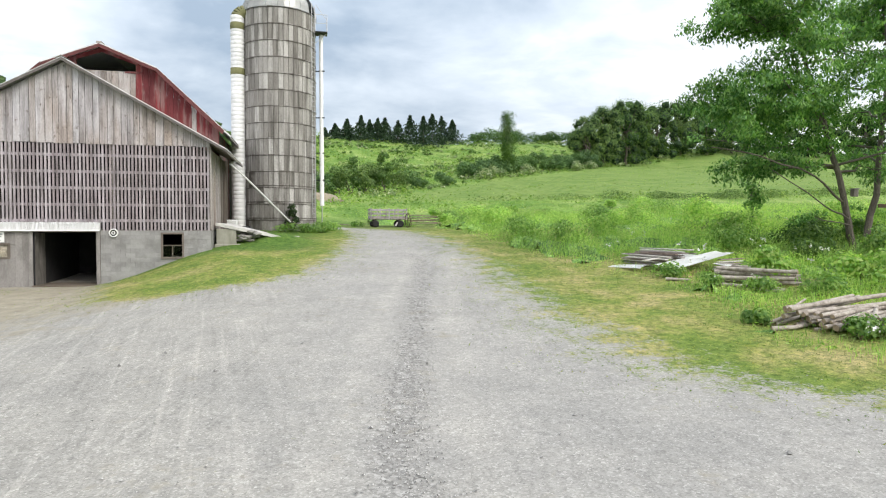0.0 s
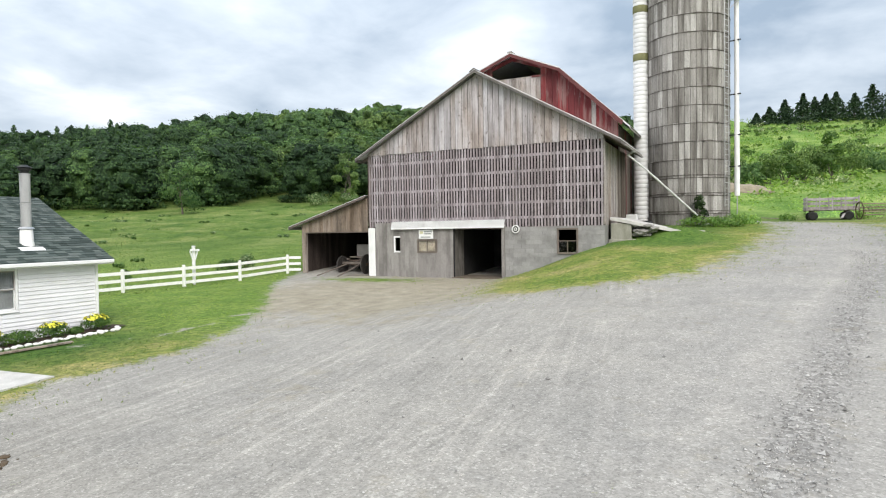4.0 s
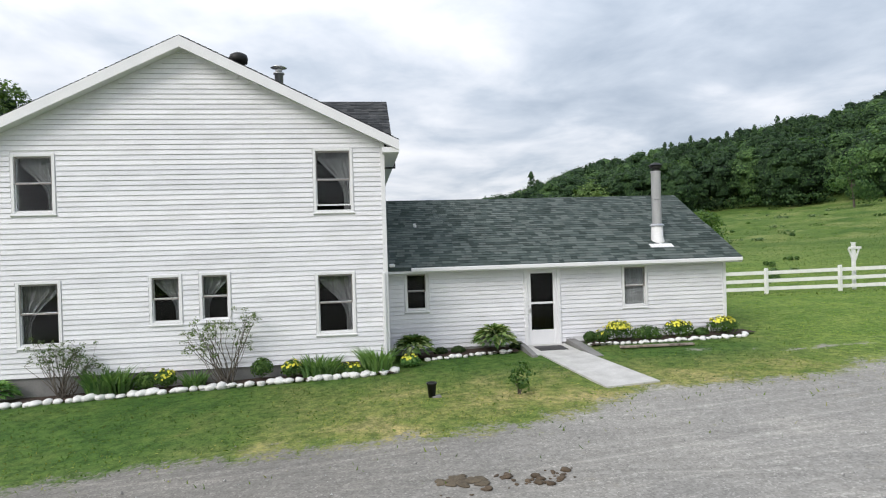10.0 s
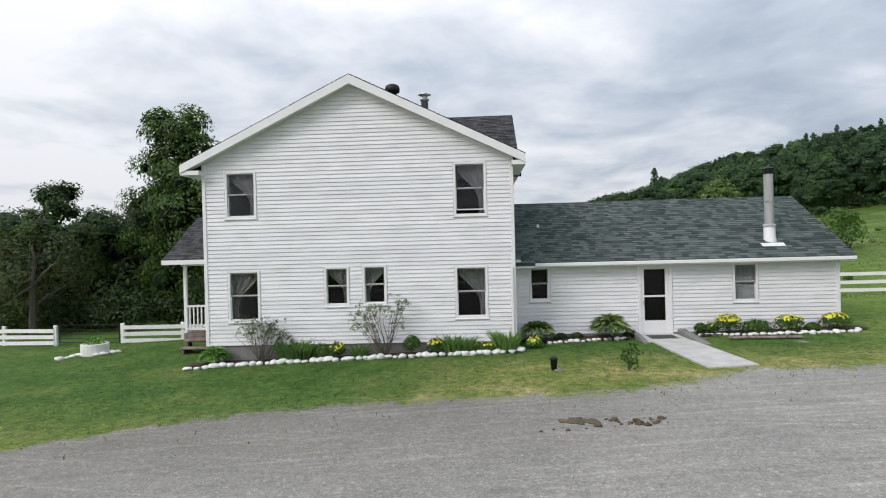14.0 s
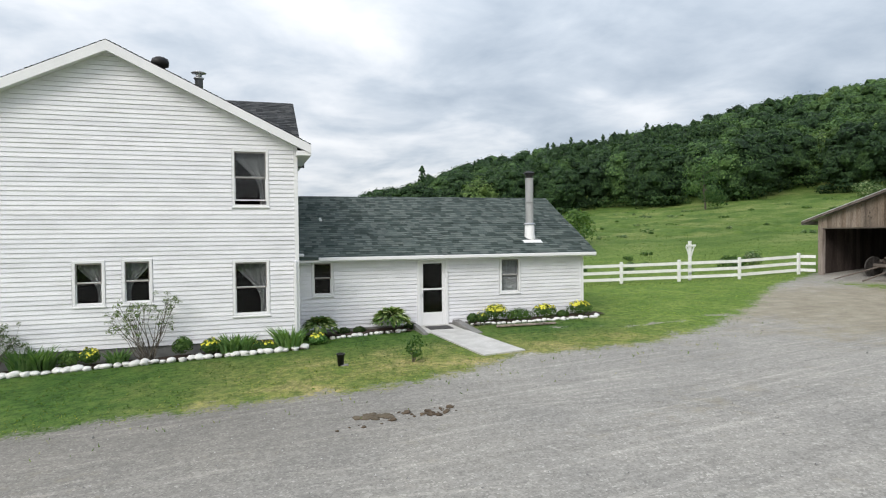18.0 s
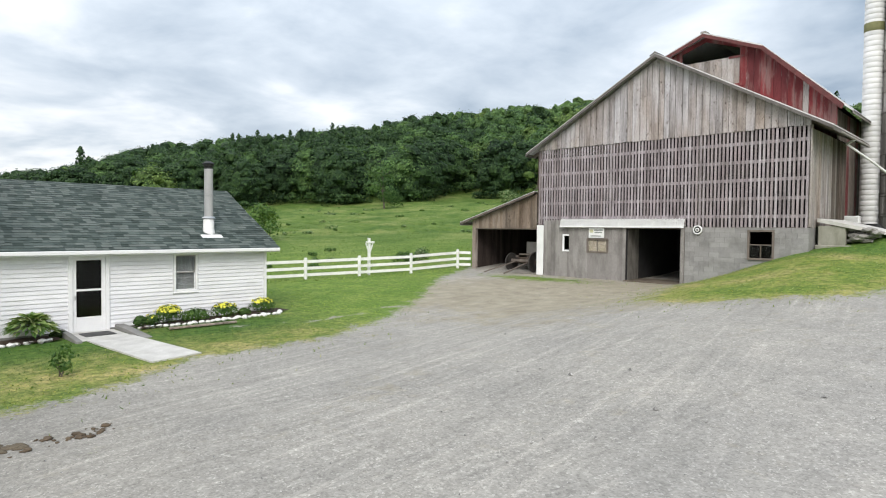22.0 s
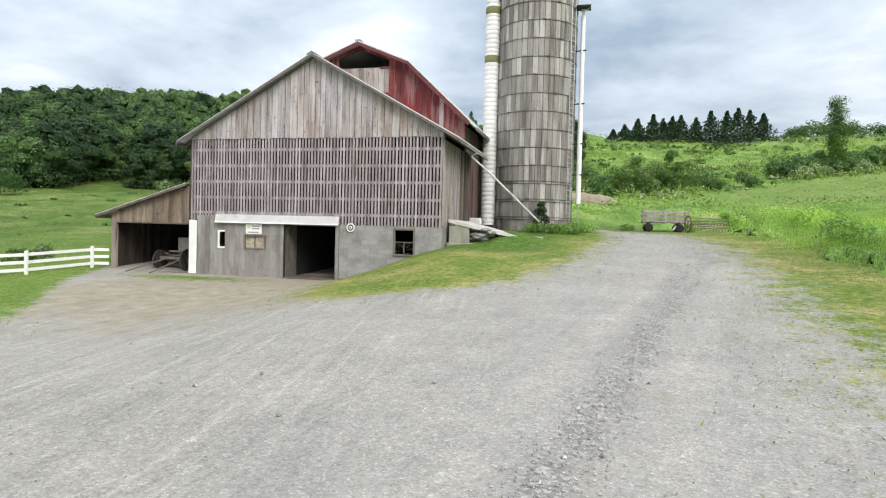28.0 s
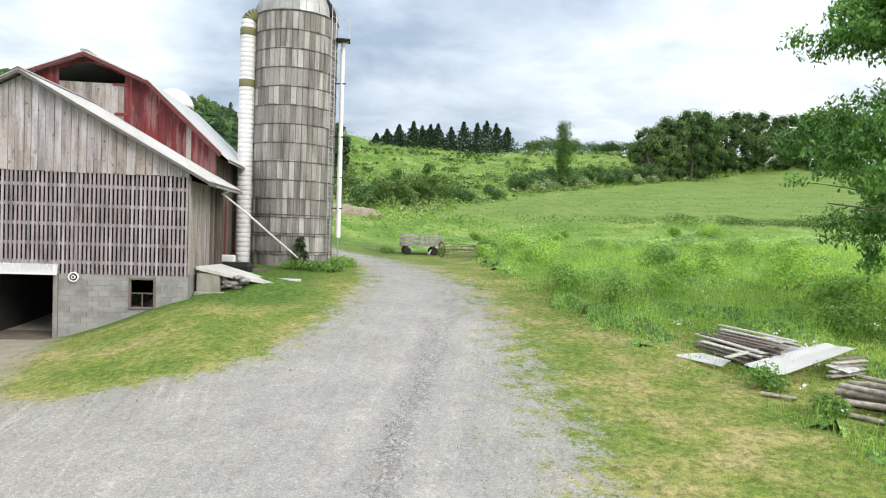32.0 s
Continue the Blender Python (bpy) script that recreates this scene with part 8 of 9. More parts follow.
def edging_stones():
    rng = random.Random(31)
    shapes = [pebble_mesh("white_stone", WHITE_STONE, k) for k in range(5)]
    def row(points, size, step):
        for (xa, ya), (xb, yb) in zip(points, points[1:]):
            n = max(1, int(math.hypot(xb - xa, yb - ya) / (step * 0.74)))
            for k in range(n):
                t = (k + rng.uniform(-0.15, 0.15)) / n
                x, y = xa + (xb - xa) * t + rng.uniform(-0.04, 0.04), ya + (yb - ya) * t
                s = size * rng.uniform(0.65, 1.12)
                ob = new("white_stone", shapes[rng.randrange(5)])
                ob.matrix_basis = pose(x, y, height(x, y) + s * 0.22, rng.uniform(-8, 8), rng.uniform(-8, 8), rng.uniform(0, 360)) @ Matrix.Diagonal((s * rng.uniform(0.9, 1.3), s, s * rng.uniform(0.7, 0.95), 1))
                tagged(ob, "whitewashed field stone edging the flower bed", "stone", "stones edging the beds")
    row([(-16.8, -7.0), (-17.1, -6.2), (-17.2, -2.0), (-17.15, 1.2), (-17.3, 1.9)], 0.24, 0.265)
    row([(-18.35, 2.5), (-18.62, 4.7)], 0.17, 0.2)
    row([(-18.75, 6.75), (-18.45, 8.3), (-18.3, 10.65), (-18.75, 11.0)], 0.18, 0.21)
    row([(-19.7, -12.5), (-20.3, -12.3), (-20.2, -11.6), (-20.9, -11.1)], 0.22, 0.26)


def iris_clump(x, y, wide, tall):
    z = height(x, y)
    t = thing("iris_clump", "clump of sword-shaped green iris leaves", "plant", "plants along the house", at=(x, y, z))
    wide, tall, n = wide * 0.9, tall * 0.8, 110
    a, r = RNG.uniform(0, 2 * math.pi, n), wide * 0.4 * np.sqrt(RNG.random(n))
    bx, by = x + r * np.cos(a), y + r * np.sin(a)
    h = tall * RNG.uniform(0.55, 1.1, n)
    out = RNG.uniform(0.15, 0.85, n) * h
    ox, oy = np.cos(a) * out, np.sin(a) * out
    b = RNG.uniform(0, math.pi, n)
    dx, dy = np.cos(b) * 0.028, np.sin(b) * 0.028
    mx, my, mz = bx + ox * 0.35, by + oy * 0.35, z + h * 0.6
    q = np.stack([np.stack([bx - dx, by - dy, np.full(n, z)], 1), np.stack([bx + dx, by + dy, np.full(n, z)], 1), np.stack([mx + dx, my + dy, mz], 1), np.stack([mx - dx, my - dy, mz], 1),
                  np.stack([mx - dx, my - dy, mz], 1), np.stack([mx + dx, my + dy, mz], 1), np.stack([bx + ox + dx * 0.1, by + oy, z + h], 1), np.stack([bx + ox - dx * 0.1, by + oy, z + h * 0.995], 1)], 1)
    under(bulk("leaf_fan", q.reshape(-1, 3), 4, LEAF_IRIS), t)


def hosta(x, y, wide, tall, material, label):
    z = height(x, y)
    t = thing("hosta", label, "plant", "plants along the house", at=(x, y, z))
    n = 460
    quads = []
    for k in range(n):
        a, f = RNG.uniform(0, 2 * math.pi), RNG.random()
        r = wide * 0.5 * (0.2 + 0.75 * f)
        s = wide * 0.14 * RNG.uniform(0.8, 1.3)
        c = Vector((x + r * math.cos(a), y + r * math.sin(a), z + tall * (0.2 + 0.75 * math.sqrt(1 - 0.9 * f * f)) * RNG.uniform(0.7, 1.0)))
        out, side = Vector((math.cos(a), math.sin(a), 0.75 - 1.1 * f)).normalized(), Vector((-math.sin(a), math.cos(a), RNG.normal() * 0.3)).normalized()
        quads += [c - out * s * 0.6, c + side * s * 0.3, c + out * s - Vector((0, 0, 0.25 * s)), c - side * s * 0.3]
    under(bulk("leaves", [tuple(q) for q in quads], 4, material), t)


def flower_bush(x, y, wide, tall, flowers, petal, label, material=None):
    z = height(x, y)
    t = thing("flower_bush", label, "plant", "plants along the house", at=(x, y, z))
    blob = [(x, y, z + tall * 0.45, wide * 0.45), (x, y - wide * 0.2, z + tall * 0.4, wide * 0.36), (x, y + wide * 0.2, z + tall * 0.42, wide * 0.36)]
    p, d = crown_points(blob, 900, 0.5)
    p[:, 2] = z + np.abs(p[:, 2] - z) * np.clip(tall / (wide * 0.9), 0.5, 1.4)
    under(bulk("leaves", leaf_quads(p, 0.075, 0.5, 0.0, d), 4, material or LEAF_BUSH), t)
    if flowers:
        k = RNG.choice(len(p), 640)
        k = k[(p[k, 2] > z + tall * 0.55)][:flowers]
        under(bulk("blossoms", leaf_quads(p[k] + d[k] * 0.03, 0.075, 0.9, 0.0, d[k]), 4, petal), t)


def rose_shrub(x, y, wide, tall, label):
    """A thin, twiggy shrub with leaves at its tips."""
    z = height(x, y)
    t = thing("rose_shrub", label, "shrub", "plants along the house", at=(x, y, z))
    bm, tips = bmesh.new(), []
    for k in range(30):
        a = RNG.uniform(0, 2 * math.pi)
        b = Vector((x + 0.35 * wide * math.cos(a) * RNG.uniform(0.3, 1) * 0.6, y + wide * 0.5 * math.sin(a) * RNG.uniform(0.4, 1), z + tall * RNG.uniform(0.55, 1.0)))
        limb(bm, (x + RNG.normal() * 0.06, y + RNG.normal() * 0.08, z - 0.03), b, 0.012, 0.004, 0.15, 3, 4)
        for _ in range(3):
            c = b + Vector(RNG.normal(size=3) * 0.12)
            limb(bm, b, c, 0.004, 0.002, 0.1, 1, 3)
            tips.append((*c, 0.09))
    part("twig_mass", bm, BARK, t, "bare brown twigs")
    p, d = crown_points(tips, 1500, 0.1)
    under(bulk("leaves", leaf_quads(p, 0.045, 0.6), 4, LEAF_GREY), t)


def flower_beds():
    bm = bmesh.new()
    for x0, x1, ya, yb in ((-17.72, -17.1, -7.3, 1.7), (-19.2, -18.45, 2.0, 4.8), (-19.2, -18.55, 6.7, 11.2)):
        n = int((yb - ya) / 0.3)
        prev = None
        for k in range(n + 1):
            y = ya + (yb - ya) * k / n
            row = [bm.verts.new((x, y, height(x, y) + 0.05 + 0.03 * noise.noise((x * 3, y * 3, 0)))) for x in (x0, (x0 + x1) / 2, x1)]
            if prev:
                for c in range(2):
                    bm.faces.new((prev[c], prev[c + 1], row[c + 1], row[c]))
            prev = row
    tagged(part("bed_soil", bm, SOIL), "dark soil of the flower beds along the house", "soil", kind="structure")
    hosta(-17.45, -6.55, 0.8, 0.5, LEAF_TREE, "low pale green leafy plant by the house corner")
    rose_shrub(-17.45, -5.3, 1.5, 1.15, "thin twiggy rose shrub with few leaves")
    rose_shrub(-17.4, -1.95, 1.7, 1.45, "large twiggy bare shrub before the windows")
    for y, w, h in ((-4.5, 0.75, 0.75), (-4.15, 0.6, 0.7), (-2.6, 0.5, 0.45), (-0.05, 0.75, 0.65), (0.2, 0.5, 0.55), (1.3, 0.8, 0.72)):
        iris_clump(-17.42, y, w, h)
    for y, w, h, f in ((-3.6, 0.5, 0.5, 0), (-3.2, 0.45, 0.5, 60), (-1.2, 0.45, 0.55, 0), (-0.55, 0.5, 0.5, 70), (0.75, 0.6, 0.35, 25), (0.5, 0.4, 0.35, 10)):
        flower_bush(-17.42, y, w, h, f, YELLOW, "small green bush with yellow flowers by the house wall" if f else "small rounded dark green bush by the house wall")
    hosta(-18.6, 2.2, 0.95, 0.62, LEAF_HOSTA, "broad hosta with variegated leaves at the inner corner")
    hosta(-18.8, 4.25, 1.05, 0.72, LEAF_HOSTA, "large hosta with striped leaves beside the stoop")
    flower_bush(-17.75, 2.05, 0.45, 0.35, 40, YELLOW, "pot of yellow-green flowers at the house corner", LEAF_TREE)
    for y, w, h, f in ((6.78, 0.35, 0.38, 0), (7.08, 0.4, 0.4, 25), (7.52, 0.75, 0.68, 230), (9.2, 0.82, 0.62, 260), (10.42, 0.82, 0.62, 260)):
        flower_bush(-18.85, y, w, h, f, YELLOW, "green bush bright with yellow flowers beside the wing" if f else "small green plant beside the wing")
    flower_bush(-18.85, 8.3, 0.85, 0.56, 0, YELLOW, "feathery dark green bush beside the wing")
    flower_bush(-18.85, 9.82, 0.4, 0.3, 0, YELLOW, "small dark plant beside the wing")
    for y in (2.9, 3.35, 4.85):
        flower_bush(-18.95, y, 0.35, 0.26, 0, YELLOW, "small purple-dark plant beside the wing", LEAF_DARK)


def yard_things():
    x, y = -14.75, 2.2
    z = height(x, y)
    p = thing("plant_pot", "small black plastic pot standing on the lawn", "pot", at=(x, y, z))
    part("pot_wall", lathe(bmesh.new(), [(0.06, 0.0), (0.085, 0.24), (0.095, 0.24), (0.095, 0.275), (0.08, 0.275), (0.065, 0.22)], 20, (x, y, z)), BLACK, p, "", True)
    part("base_slab", boxes((x - 0.07, y + 0.0, z - 0.01, x + 0.08, y + 0.17, z + 0.03), bevel=0.012), FIELD_STONE, p, "flat grey stone under the pot")
    bush("lawn_sapling", "tiny leafy sapling planted in the lawn", -14.5, 3.75, 0.5, 0.62, LEAF_BUSH, 220, 0.08, category="sapling")
    x, y = -20.55, -11.9
    z = height(x, y)
    t = thing("round_planter", "white round planter tub with low green plants", "planter", at=(x, y, z))
    part("tub", lathe(bmesh.new(), [(0.42, -0.05), (0.42, 0.36), (0.36, 0.37), (0.34, 0.28)], 20, (x, y, z)), WHITE_STONE, t)
    p, d = crown_points([(x, y, z + 0.36, 0.32)], 260, 0.3)
    under(bulk("plants", leaf_quads(p * (1, 1, 1), 0.09, 0.6), 4, LEAF_TREE), t)
    a, b = (-18.0, 7.2), (-17.7, 8.95)
    bm = beam(bmesh.new(), (*a, height(*a) + 0.05), (*b, height(*b) + 0.05), 0.14, 0.045, 0.006)
    tagged(part("loose_plank", bm, SHED_BOARD), "long brown plank lying on the lawn", "plank")
    # droppings on the gravel
    rng = random.Random(17)
    clod = [pebble_mesh("clod", DUNG, 40 + k, 0.6) for k in range(3)]
    heap = thing("dung_heap", "brown scattered horse droppings on the gravel", "dung", at=(-10.2, 2.4, height(-10.2, 2.4)))
    for k in range(58):
        cx, cy, sp = ((-10.1, 2.9, 0.2), (-10.4, 2.5, 0.1), (-10.3, 3.15, 0.08), (-9.95, 1.9, 0.22))[(0, 0, 1, 0, 2, 0, 1, 3)[k % 8]]
        x, y, s = cx + rng.gauss(0, sp * 0.5), cy + rng.gauss(0, sp), rng.uniform(0.02, 0.05) if k % 5 else rng.uniform(0.05, 0.09)
        piece("clod", clod[k % 3], pose(x, y, height(x, y) + s * 0.15, 0, 0, rng.uniform(0, 360)) @ Matrix.Diagonal((s * 1.4, s * 1.2, s * 1.0, 1)), heap)
    # one long trampled heap, dried tan on top
    dry = [pebble_mesh("dry_clod", DUNG_DRY, 60 + k, 0.6) for k in range(3)]
    for k in range(46):
        u = rng.random()
        x, y, s = -10.42 + 0.12 * u + rng.gauss(0, 0.07), 1.85 + 0.42 * u + rng.gauss(0, 0.05), rng.uniform(0.05, 0.1)
        piece("dry_clod", dry[k % 3], pose(x, y, height(x, y) + 0.01, 0, 0, rng.uniform(0, 360)) @ Matrix.Diagonal((s * 1.5, s * 1.2, s * 0.65, 1)), heap)


def tin_pile():
    x, y = 11.0, 17.6
    z = height(x, y)
    t = thing("tin_sheet", "bent white tin roofing sheet on the scrap pile", "metal sheet", "sheets on the scrap pile", at=(x, y, z))
    def sheet(c, corners, lift):
        bm = bmesh.new()
        n = 10
        rows = []
        for i in range(n + 1):
            row = []
            for j in range(5):
                u, v = i / n, j / 4
                p = [(Vector(corners[0]) * (1 - u) + Vector(corners[1]) * u) * (1 - v) + (Vector(corners[3]) * (1 - u) + Vector(corners[2]) * u) * v][0]
                row.append(bm.verts.new(p + Vector((0, 0, 0.012 * math.sin(i * 1.3) * v + lift * math.sin(u * math.pi)))))
            rows.append(row)
        for r, s in zip(rows, rows[1:]):
            for j in range(4):
                bm.faces.new((r[j], s[j], s[j + 1], r[j + 1]))
        bmesh.ops.solidify(bm, geom=bm.faces[:], thickness=0.008)
        part("sheet", bm, WHITE_TIN, c)
    sheet(t, [(9.3, 16.95, 1.86), (9.8, 16.05, 1.78), (13.0, 17.3, 2.28), (12.5, 17.95, 2.3)], -0.04)
    t2 = thing("tin_sheet", "flat white tin roofing sheet lying in the grass", "metal sheet", "sheets on the scrap pile", at=(9, 18.3, height(9, 18.3)))
    sheet(t2, [(8.42, 19.1, 1.66), (9.38, 19.1, 1.74), (9.42, 17.7, 1.8), (9.0, 17.45, 1.68)], 0.02)
    t3 = thing("tin_sheet", "white tin roofing sheet leaning over old boards", "metal sheet", "sheets on the scrap pile", at=(11.5, 18.6, height(11.5, 18.6)))
    sheet(t3, [(11.65, 20.15, 2.06), (12.5, 19.95, 2.1), (12.0, 17.9, 2.12), (10.9, 17.3, 2.0)], 0.02)
    t4 = thing("tin_sheet", "small white tin sheet under the pile's edge", "metal sheet", "sheets on the scrap pile", at=(12.3, 16.8, height(12.3, 16.8)))
    sheet(t4, [(11.6, 16.85, 1.88), (12.9, 17.4, 1.9), (12.9, 16.85, 1.76), (11.8, 16.2, 1.8)], 0.01)
    rng = random.Random(6)
    def board(a, b, w, material):
        bm = beam(bmesh.new(), a, b, w, 0.04, 0.005)
        tagged(part("scrap_board", bm, material), "weathered board on the scrap pile", "board", "boards on the scrap pile")
    # boards stacked side by side under the sheets
    for layer in range(4):
        for k in range(7):
            cx, cy = 9.75 + 0.24 * k + rng.uniform(-0.05, 0.05), 18.5 + 0.12 * k + rng.uniform(-0.2, 0.2)
            l, a = rng.uniform(1.1, 1.6), -1.42 + rng.uniform(-0.1, 0.1)
            zz = height(cx, cy) + 0.1 + 0.095 * layer + 0.02 * k * (layer > 1)
            board((cx - math.cos(a) * l, cy - math.sin(a) * l, zz), (cx + math.cos(a) * l, cy + math.sin(a) * l, zz + rng.uniform(-0.03, 0.03)), rng.uniform(0.12, 0.21), (BOARD, PALE_BOARD, BOARD, PALE_BOARD, BOARD_DARK)[(k * 3 + layer) % 5])
    board((9.0, 17.25, 1.98), (11.1, 18.3, 2.14), 0.16, PALE_BOARD)
    # boards under the sheet's far end
    for k in range(5):
        cx, cy = 11.9 + 0.2 * k, 16.5 + 0.2 * k
        board((cx - 0.6, cy - 0.2, height(cx, cy) + 0.12 + 0.05 * k), (cx + 0.7, cy + 0.15, height(cx, cy) + 0.14 + 0.05 * k), 0.16, (BOARD, PALE_BOARD)[k % 2])


def log(a, b, r, label, group):
    bm = bmesh.new()
    a, b = Vector(a), Vector(b)
    n, steps = 12, 7
    d = (b - a)
    q = d.to_track_quat("Z", "Y")
    rings = []
    for k in range(steps + 1):
        c = a.lerp(b, k / steps)
        rings.append([bm.verts.new(c + q @ Vector((math.cos(2 * math.pi * i / n), math.sin(2 * math.pi * i / n), 0)) * r * (1 - 0.18 * k / steps) * (1 + 0.16 * noise.noise((i * 0.9 + a.x, k * 0.6 + a.y, r * 9)))) for i in range(n)])
    for lo, hi in zip(rings, rings[1:]):
        for i in range(n):
            bm.faces.new((lo[i], lo[(i + 1) % n], hi[(i + 1) % n], hi[i]))
    t = thing("log", label, "log", group, at=tuple(a))
    part("bark", bm, PALE_BARK, t, "", True)
    for c, ring, s in ((a, rings[0], -1), (b, rings[-1], 1)):
        bm = bmesh.new()
        bm.faces.new([bm.verts.new(v) for v in [a + (p - a) for p in [Vector(w) for w in ring_coords(c, q, r * (1 if s < 0 else 0.82), n)]]])
        part("cut_end", bm, LOG_END, t)


def ring_coords(c, q, r, n):
    return [c + q @ Vector((math.cos(2 * math.pi * i / n), math.sin(2 * math.pi * i / n), 0)) * r * 0.98 for i in range(n)]


def log_piles():
    rng = random.Random(23)
    # the farther pile, beside the tin
    for k in range(16):
        ox, oy = rng.uniform(-0.3, 0.4), rng.uniform(-0.25, 0.25)
        row = k % 5
        a = (10.2 + 0.26 * row + ox, 14.6 + 0.22 * row + oy)
        b = (11.9 + 0.22 * row + rng.uniform(-0.3, 0.3), 12.9 + 0.30 * row + rng.uniform(-0.35, 0.35))
        zz = 0.08 + 0.12 * (k // 5) + rng.uniform(0, 0.05)
        log((*a, height(*a) + zz), (*b, height(*b) + zz + 0.04), rng.uniform(0.05, 0.10), "pale barked log on the farther pile", "logs of the farther pile")
    for a, b in (((9.75, 14.3), (11.1, 12.6)), ((10.3, 13.0), (10.9, 12.4)), ((8.9, 15.6), (9.5, 15.1))):
        log((*a, height(*a) + 0.07), (*b, height(*b) + 0.07), 0.055, "thin pale pole lying in the grass", "poles in the grass")
    # the nearer pile
    for k in range(46):
        row, layer = k % 11, k // 11
        a = (7.75 + 0.1 * row + rng.uniform(-0.3, 0.4), 8.95 - 0.14 * row + rng.uniform(-0.14, 0.14))
        b = (10.8 + 0.08 * row + rng.uniform(-1.6, 0.4), 9.45 - 0.15 * row + rng.uniform(-0.75, 0.75))
        zz = 0.06 + 0.1 * layer + rng.uniform(-0.02, 0.03)
        log((*a, height(*a) + zz), (*b, height(*b) + zz + rng.uniform(0, 0.16)), rng.uniform(0.03, 0.072), "pale barked log on the nearer pile", "logs of the nearer pile")
    for k in range(4):
        a = (9.2 + 0.3 * k, 7.2 + 0.1 * k)
        b = (11.4, 6.9 + 0.22 * k)
        log((*a, height(*a) + 0.15 + 0.1 * (k % 2)), (*b, height(*b) + 0.2), 0.13, "dark log at the pile's end", "logs of the nearer pile")
    a, b = (7.35, 8.75), (7.9, 8.6)
    log((*a, height(*a) + 0.05), (*b, height(*b) + 0.08), 0.06, "thin pale pole lying in the grass", "poles in the grass")


def hay_wagon():
    x0, x1, y0, y1 = 1.95, 5.1, 48.6, 50.6
    z = height(3.5, 49.0)
    w = thing("farm_wagon", "grey slat-sided wooden farm wagon parked by the lane", "wagon", at=(3.5, 49.6, z))
    part("bed", boxes((x0, y0, z + 0.68, x1, y1, z + 0.78), bevel=0.01), BOARD, w)
    for y in (y0, y1 - 0.04):
        for h, s in ((0.78, 0.15), (1.11, 0.13), (1.42, 0.11)):
            bit("side_board", SLAT, w, x0, y, z + h, x1, y + 0.035, z + h + s)
        for k in range(5):
            x = x0 + 0.04 + (x1 - x0 - 0.12) * k / 4
            bit("stake", SLAT, w, x, y - 0.03, z + 0.64, x + 0.08, y, z + 1.62)
    for x in (x0, x1 - 0.04):
        for h in (0.8, 1.12, 1.42):
            bit("end_board", SLAT, w, x, y0, z + h, x + 0.035, y1, z + h + 0.15)
    for dx in (0.45, 2.55):
        bm = bmesh.new()
        rod(bm, (x0 + dx, y0 + 0.1, z + 0.33), (x0 + dx, y1 - 0.1, z + 0.33), 0.05)
        part("axle", bm, RUST, w)
        part("bolster", boxes((x0 + dx - 0.08, y0 + 0.2, z + 0.4, x0 + dx + 0.08, y1 - 0.2, z + 0.68)), TIMBER, w)
        for y in (y0 + 0.1, y1 - 0.1):
            bm = lathe(bmesh.new(), [(0.2, -0.07), (0.29, -0.08), (0.31, -0.05), (0.31, 0.05), (0.29, 0.08), (0.2, 0.07)], 22)
            bm.transform(Matrix.Translation((x0 + dx, y, z + 0.3)) @ Matrix.Rotation(radians(90), 4, "X"))
            wheel = part("wheel", bm, BLACK, w, "black rubber tyre", True)
            bm = bmesh.new()
            rod(bm, (x0 + dx, y - 0.06, z + 0.3), (x0 + dx, y + 0.06, z + 0.3), 0.2, n=18)
            part("rim", bm, RUST, wheel)
    tagged(part("pale_plank", beam(bmesh.new(), (3.9, 47.2, z + 0.1), (4.2, 48.3, z + 0.42), 0.14, 0.03), BOARD), "pale plank leaning by the wagon", "plank")
    tagged(part("pale_board", beam(bmesh.new(), (-1.0, 52.0, height(-1, 52) + 0.08), (0.6, 51.3, height(0.6, 51.3) + 0.08), 0.2, 0.05), BOARD), "pale board lying beside the lane", "board")


def hay_rake():
    x, y, z = 0.0, 0.0, 0.0
    r = thing("hay_rake", "rusty old hay rake with curved tines in the grass", "hay rake", at=(x, y, z))
    for dx in (-1.55, 1.55):
        cx = x + dx
        bm = bmesh.new()
        for k in range(24):
            a, b = 2 * math.pi * k / 24, 2 * math.pi * (k + 1) / 24
            rod(bm, (cx, y + 0.55 * math.cos(a), z + 0.55 + 0.55 * math.sin(a)), (cx, y + 0.55 * math.cos(b), z + 0.55 + 0.55 * math.sin(b)), 0.035, n=5)
        for k in range(8):
            a = math.pi * k / 4
            rod(bm, (cx, y, z + 0.55), (cx, y + 0.55 * math.cos(a), z + 0.55 + 0.55 * math.sin(a)), 0.012, n=5)
        part("wheel", bm, RUST, r)
    for h, yy, tip in ((0.55, 0, 0), (0.95, 0.25, -0.05), (0.78, 0.3, 0.04), (0.62, -0.2, 0.06), (0.42, -0.4, -0.04), (0.3, -0.5, 0.05)):
        bm = bmesh.new()
        rod(bm, (x - 1.5, y + yy, z + h - tip), (x + 1.5, y + yy, z + h + tip), 0.035, n=8)
        part("beam", bm, RAKE_WOOD, r, "weathered brown wooden bar")
    for k in range(14):
        tx = x - 1.35 + 2.7 * k / 13
        bm = bmesh.new()
        pts = [(tx, y + 0.2 - 0.55 * math.sin(s), z + 0.42 + 0.43 * math.cos(s)) for s in [0.1 + j * 0.42 for j in range(7)]]
        for p, q in zip(pts, pts[1:]):
            rod(bm, p, q, 0.013, n=4)
        part("tine", bm, RUST, r)
    r.matrix_basis = pose(6.2, 46.2, height(6.2, 46.2), 0, 0, 14)
    tagged(part("old_post", boxes((10.1, 41.0, height(10, 41) - 0.2, 10.22, 41.12, height(10, 41) + 1.3), bevel=0.01), BOARD), "old grey fence post in the weeds", "post")


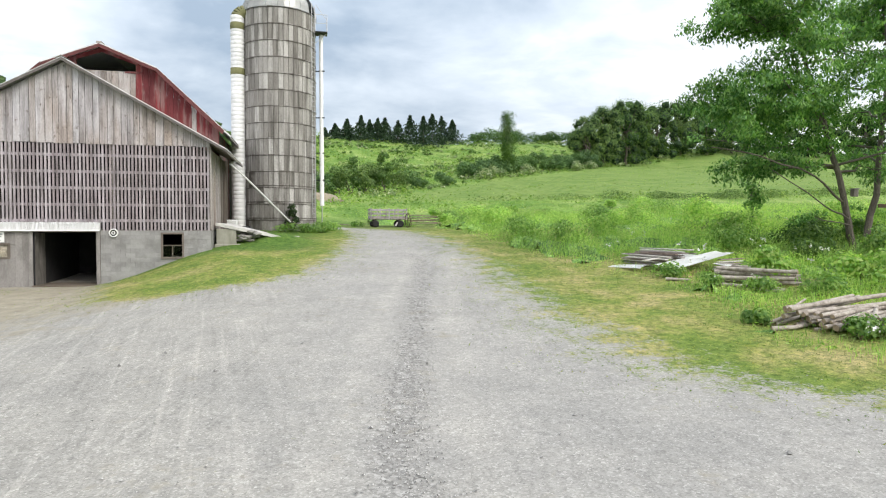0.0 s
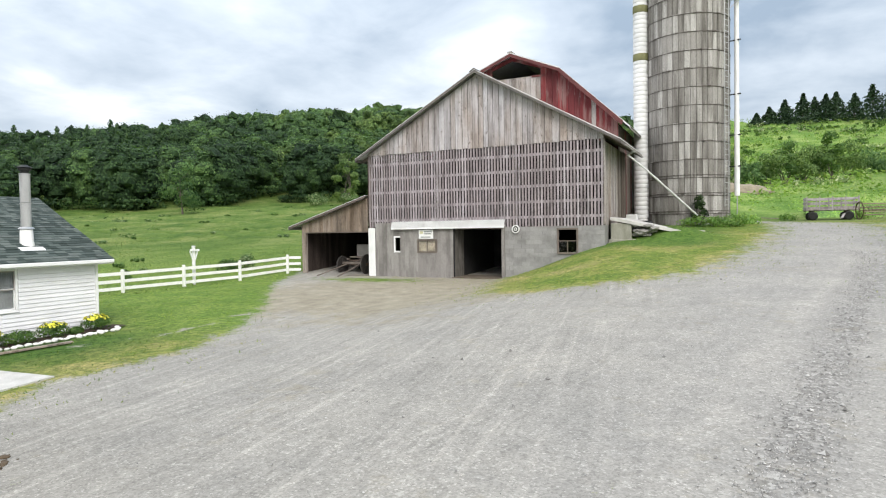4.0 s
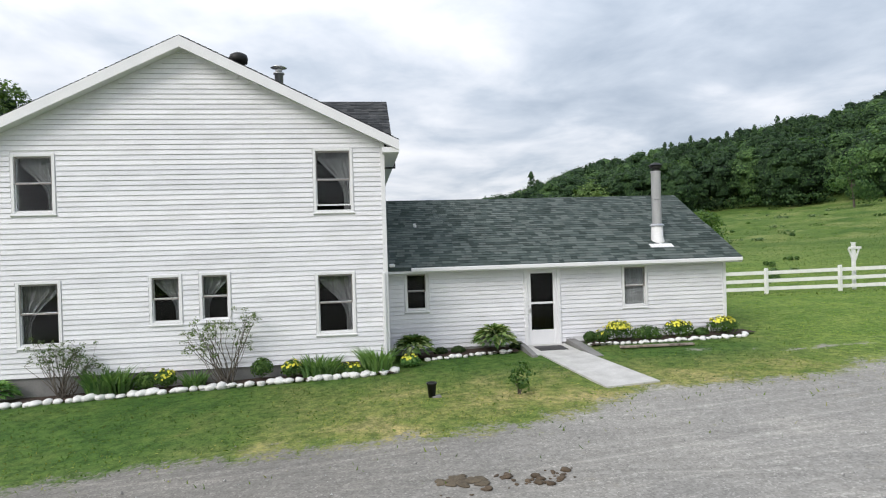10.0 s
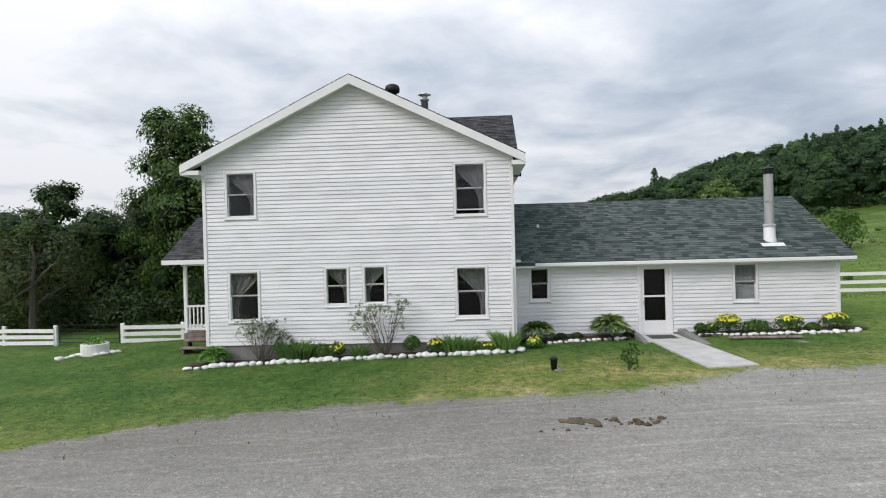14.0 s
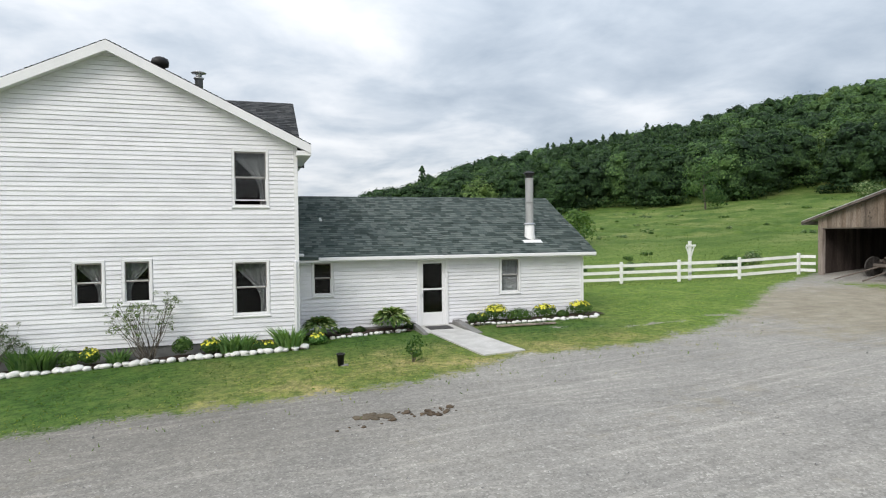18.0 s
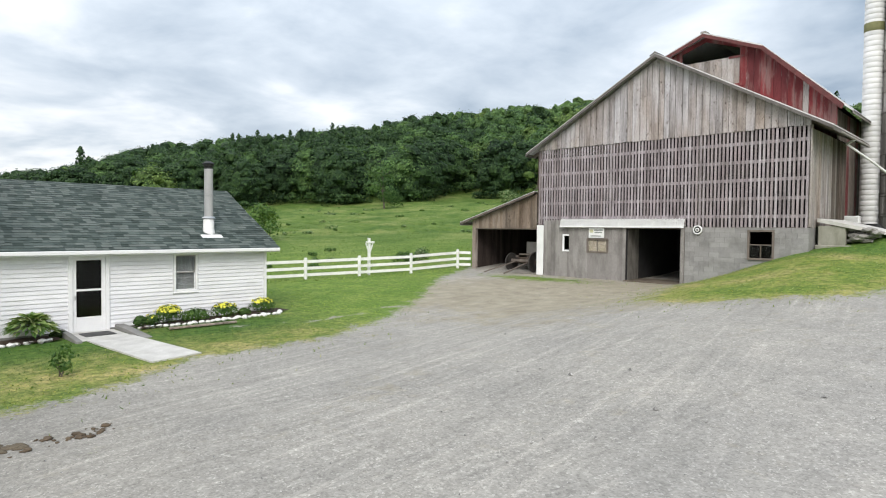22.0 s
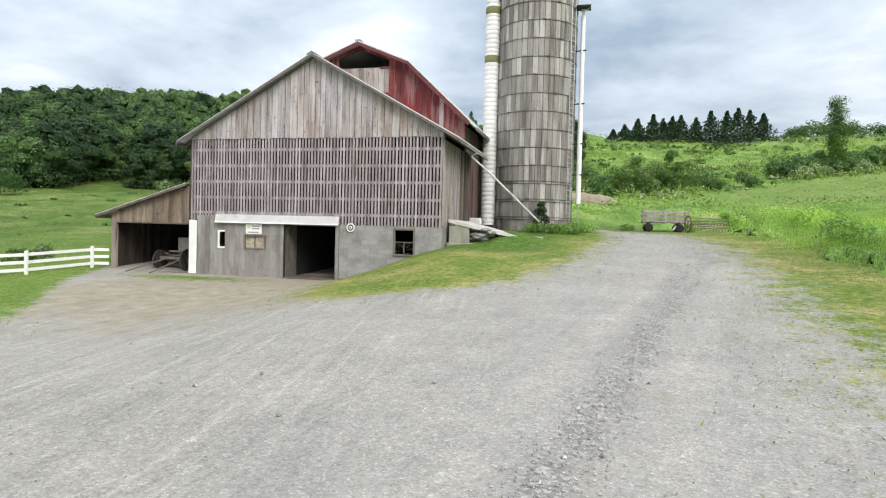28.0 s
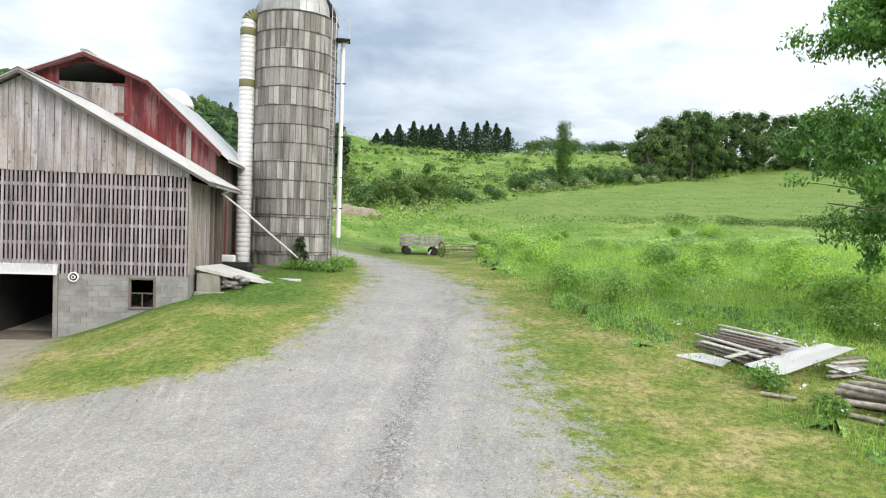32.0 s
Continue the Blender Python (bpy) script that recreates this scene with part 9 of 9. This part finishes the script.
def dirt_bank():
    """A cut earth bank behind the silo, up the lane."""
    x, y = -4.5, 78
    bm = bmesh.new()
    bmesh.ops.create_icosphere(bm, subdivisions=4, radius=1, matrix=Matrix.Translation((x, y, height(x, y) - 0.6)) @ Matrix.Diagonal((6.0, 2.6, 1.35, 1)))
    for v in bm.verts:
        v.co += Vector((0.5 * noise.noise(v.co * 0.8), 0, 0.5 * noise.noise(v.co * 0.7) + 0.2 * noise.noise(v.co * 2.1)))
    tagged(part("earth_bank", bm, BARE_EARTH), "bare tan earth bank beside the lane", "earth bank", kind="structure")


def loose_gravel():
    """Stones on the lane, thickest on the crown between the wheel tracks."""
    n = 26000
    x, y = RNG.uniform(-16, 7, n), RNG.uniform(-2, 34, n)
    crown = np.interp(y, (3.7, 6, 9.6, 15, 22, 34), (-2.1, -1.7, -1.0, 0.1, 1.4, 1.6))
    w = np.exp(-((x - crown) / 0.35) ** 2) + 0.22 + 0.4 * np.exp(-((x - crown - 1.9) / 0.9) ** 2)
    k = (RNG.random(n) < w * np.clip(1.4 - y / 26, 0.15, 1)) & (RNG.random(n) > lawn_share(x, y))
    x, y = x[k], y[k]
    m = 9000
    cy = RNG.uniform(2, 24, m)
    cx = np.interp(cy, (3.7, 6, 9.6, 15, 22, 34), (-2.1, -1.7, -1.0, 0.1, 1.4, 1.6)) + RNG.normal(size=m) * 0.25
    x, y = np.concatenate([x, cx]), np.concatenate([y, cy])
    n = len(x)
    s = 0.006 + 0.014 * RNG.random(n) ** 3
    big = RNG.random(n) < 0.004
    s = np.where(big, RNG.uniform(0.025, 0.045, n), s)
    base = np.array([(1, 0, 0), (0, 1, 0), (-1, 0, 0), (0, -1, 0), (0, 0, 0.8)])
    a = RNG.uniform(0, 6.28, n)
    c, d = np.cos(a), np.sin(a)
    P = base[None] * (s[:, None, None] * RNG.uniform(0.7, 1.3, (n, 5, 1)))
    X = P[..., 0] * c[:, None] - P[..., 1] * d[:, None] + x[:, None]
    Y = P[..., 0] * d[:, None] + P[..., 1] * c[:, None] + y[:, None]
    Z = P[..., 2] + ground(x, y)[:, None] + 0.015
    V = np.stack([X, Y, Z], -1)
    tris = np.concatenate([V[:, f] for f in ([0, 1, 4], [1, 2, 4], [2, 3, 4], [3, 0, 4])], 1).reshape(-1, 3)
    me = pieces("loose_stones", [(0.15, 0.146, 0.14), (0.23, 0.226, 0.217), (0.31, 0.305, 0.295), (0.5, 0.49, 0.475)], 9, 0.9, island=True, grime=0.2)
    tagged(bulk("loose_gravel", tris, 3, me), "loose grey crushed stones on the lane", "gravel", kind="stuff")


def wild_flowers():
    x, y = scatter(260, 7.5, 26, 6, 26, lambda x, y: weed_share(x, y) * clumpy(x, y, 2.5, 0.5, 0.7))
    p = np.stack([x, y, ground(x, y) + RNG.uniform(0.5, 1.0, len(x))], 1)
    p = np.repeat(p, 6, 0) + RNG.normal(size=(len(p) * 6, 3)) * 0.05
    cx, cy = scatter(26000, -12, 9, 5, 30, lambda x, y: lawn_share(x, y) * (1 - weed_share(x, y)) * clumpy(x, y, 1.1, 0.45, 0.7))
    k = open_air(cx, cy)
    q = np.stack([cx[k], cy[k], ground(cx[k], cy[k]) + 0.05], 1)
    tagged(bulk("clover_heads", leaf_quads(q, 0.02, 0.9), 4, LEAF_PALE), "tiny white clover heads in the short grass", "flowers", kind="stuff")
    tagged(bulk("white_flowers", leaf_quads(p, 0.07, 0.9), 4, PETAL), "white umbel flowers among the weeds", "flowers", kind="stuff")


yard_fences()
edging_stones()
flower_beds()
yard_things()
tin_pile()
log_piles()
hay_wagon()
hay_rake()
dirt_bank()
loose_gravel()
wild_flowers()
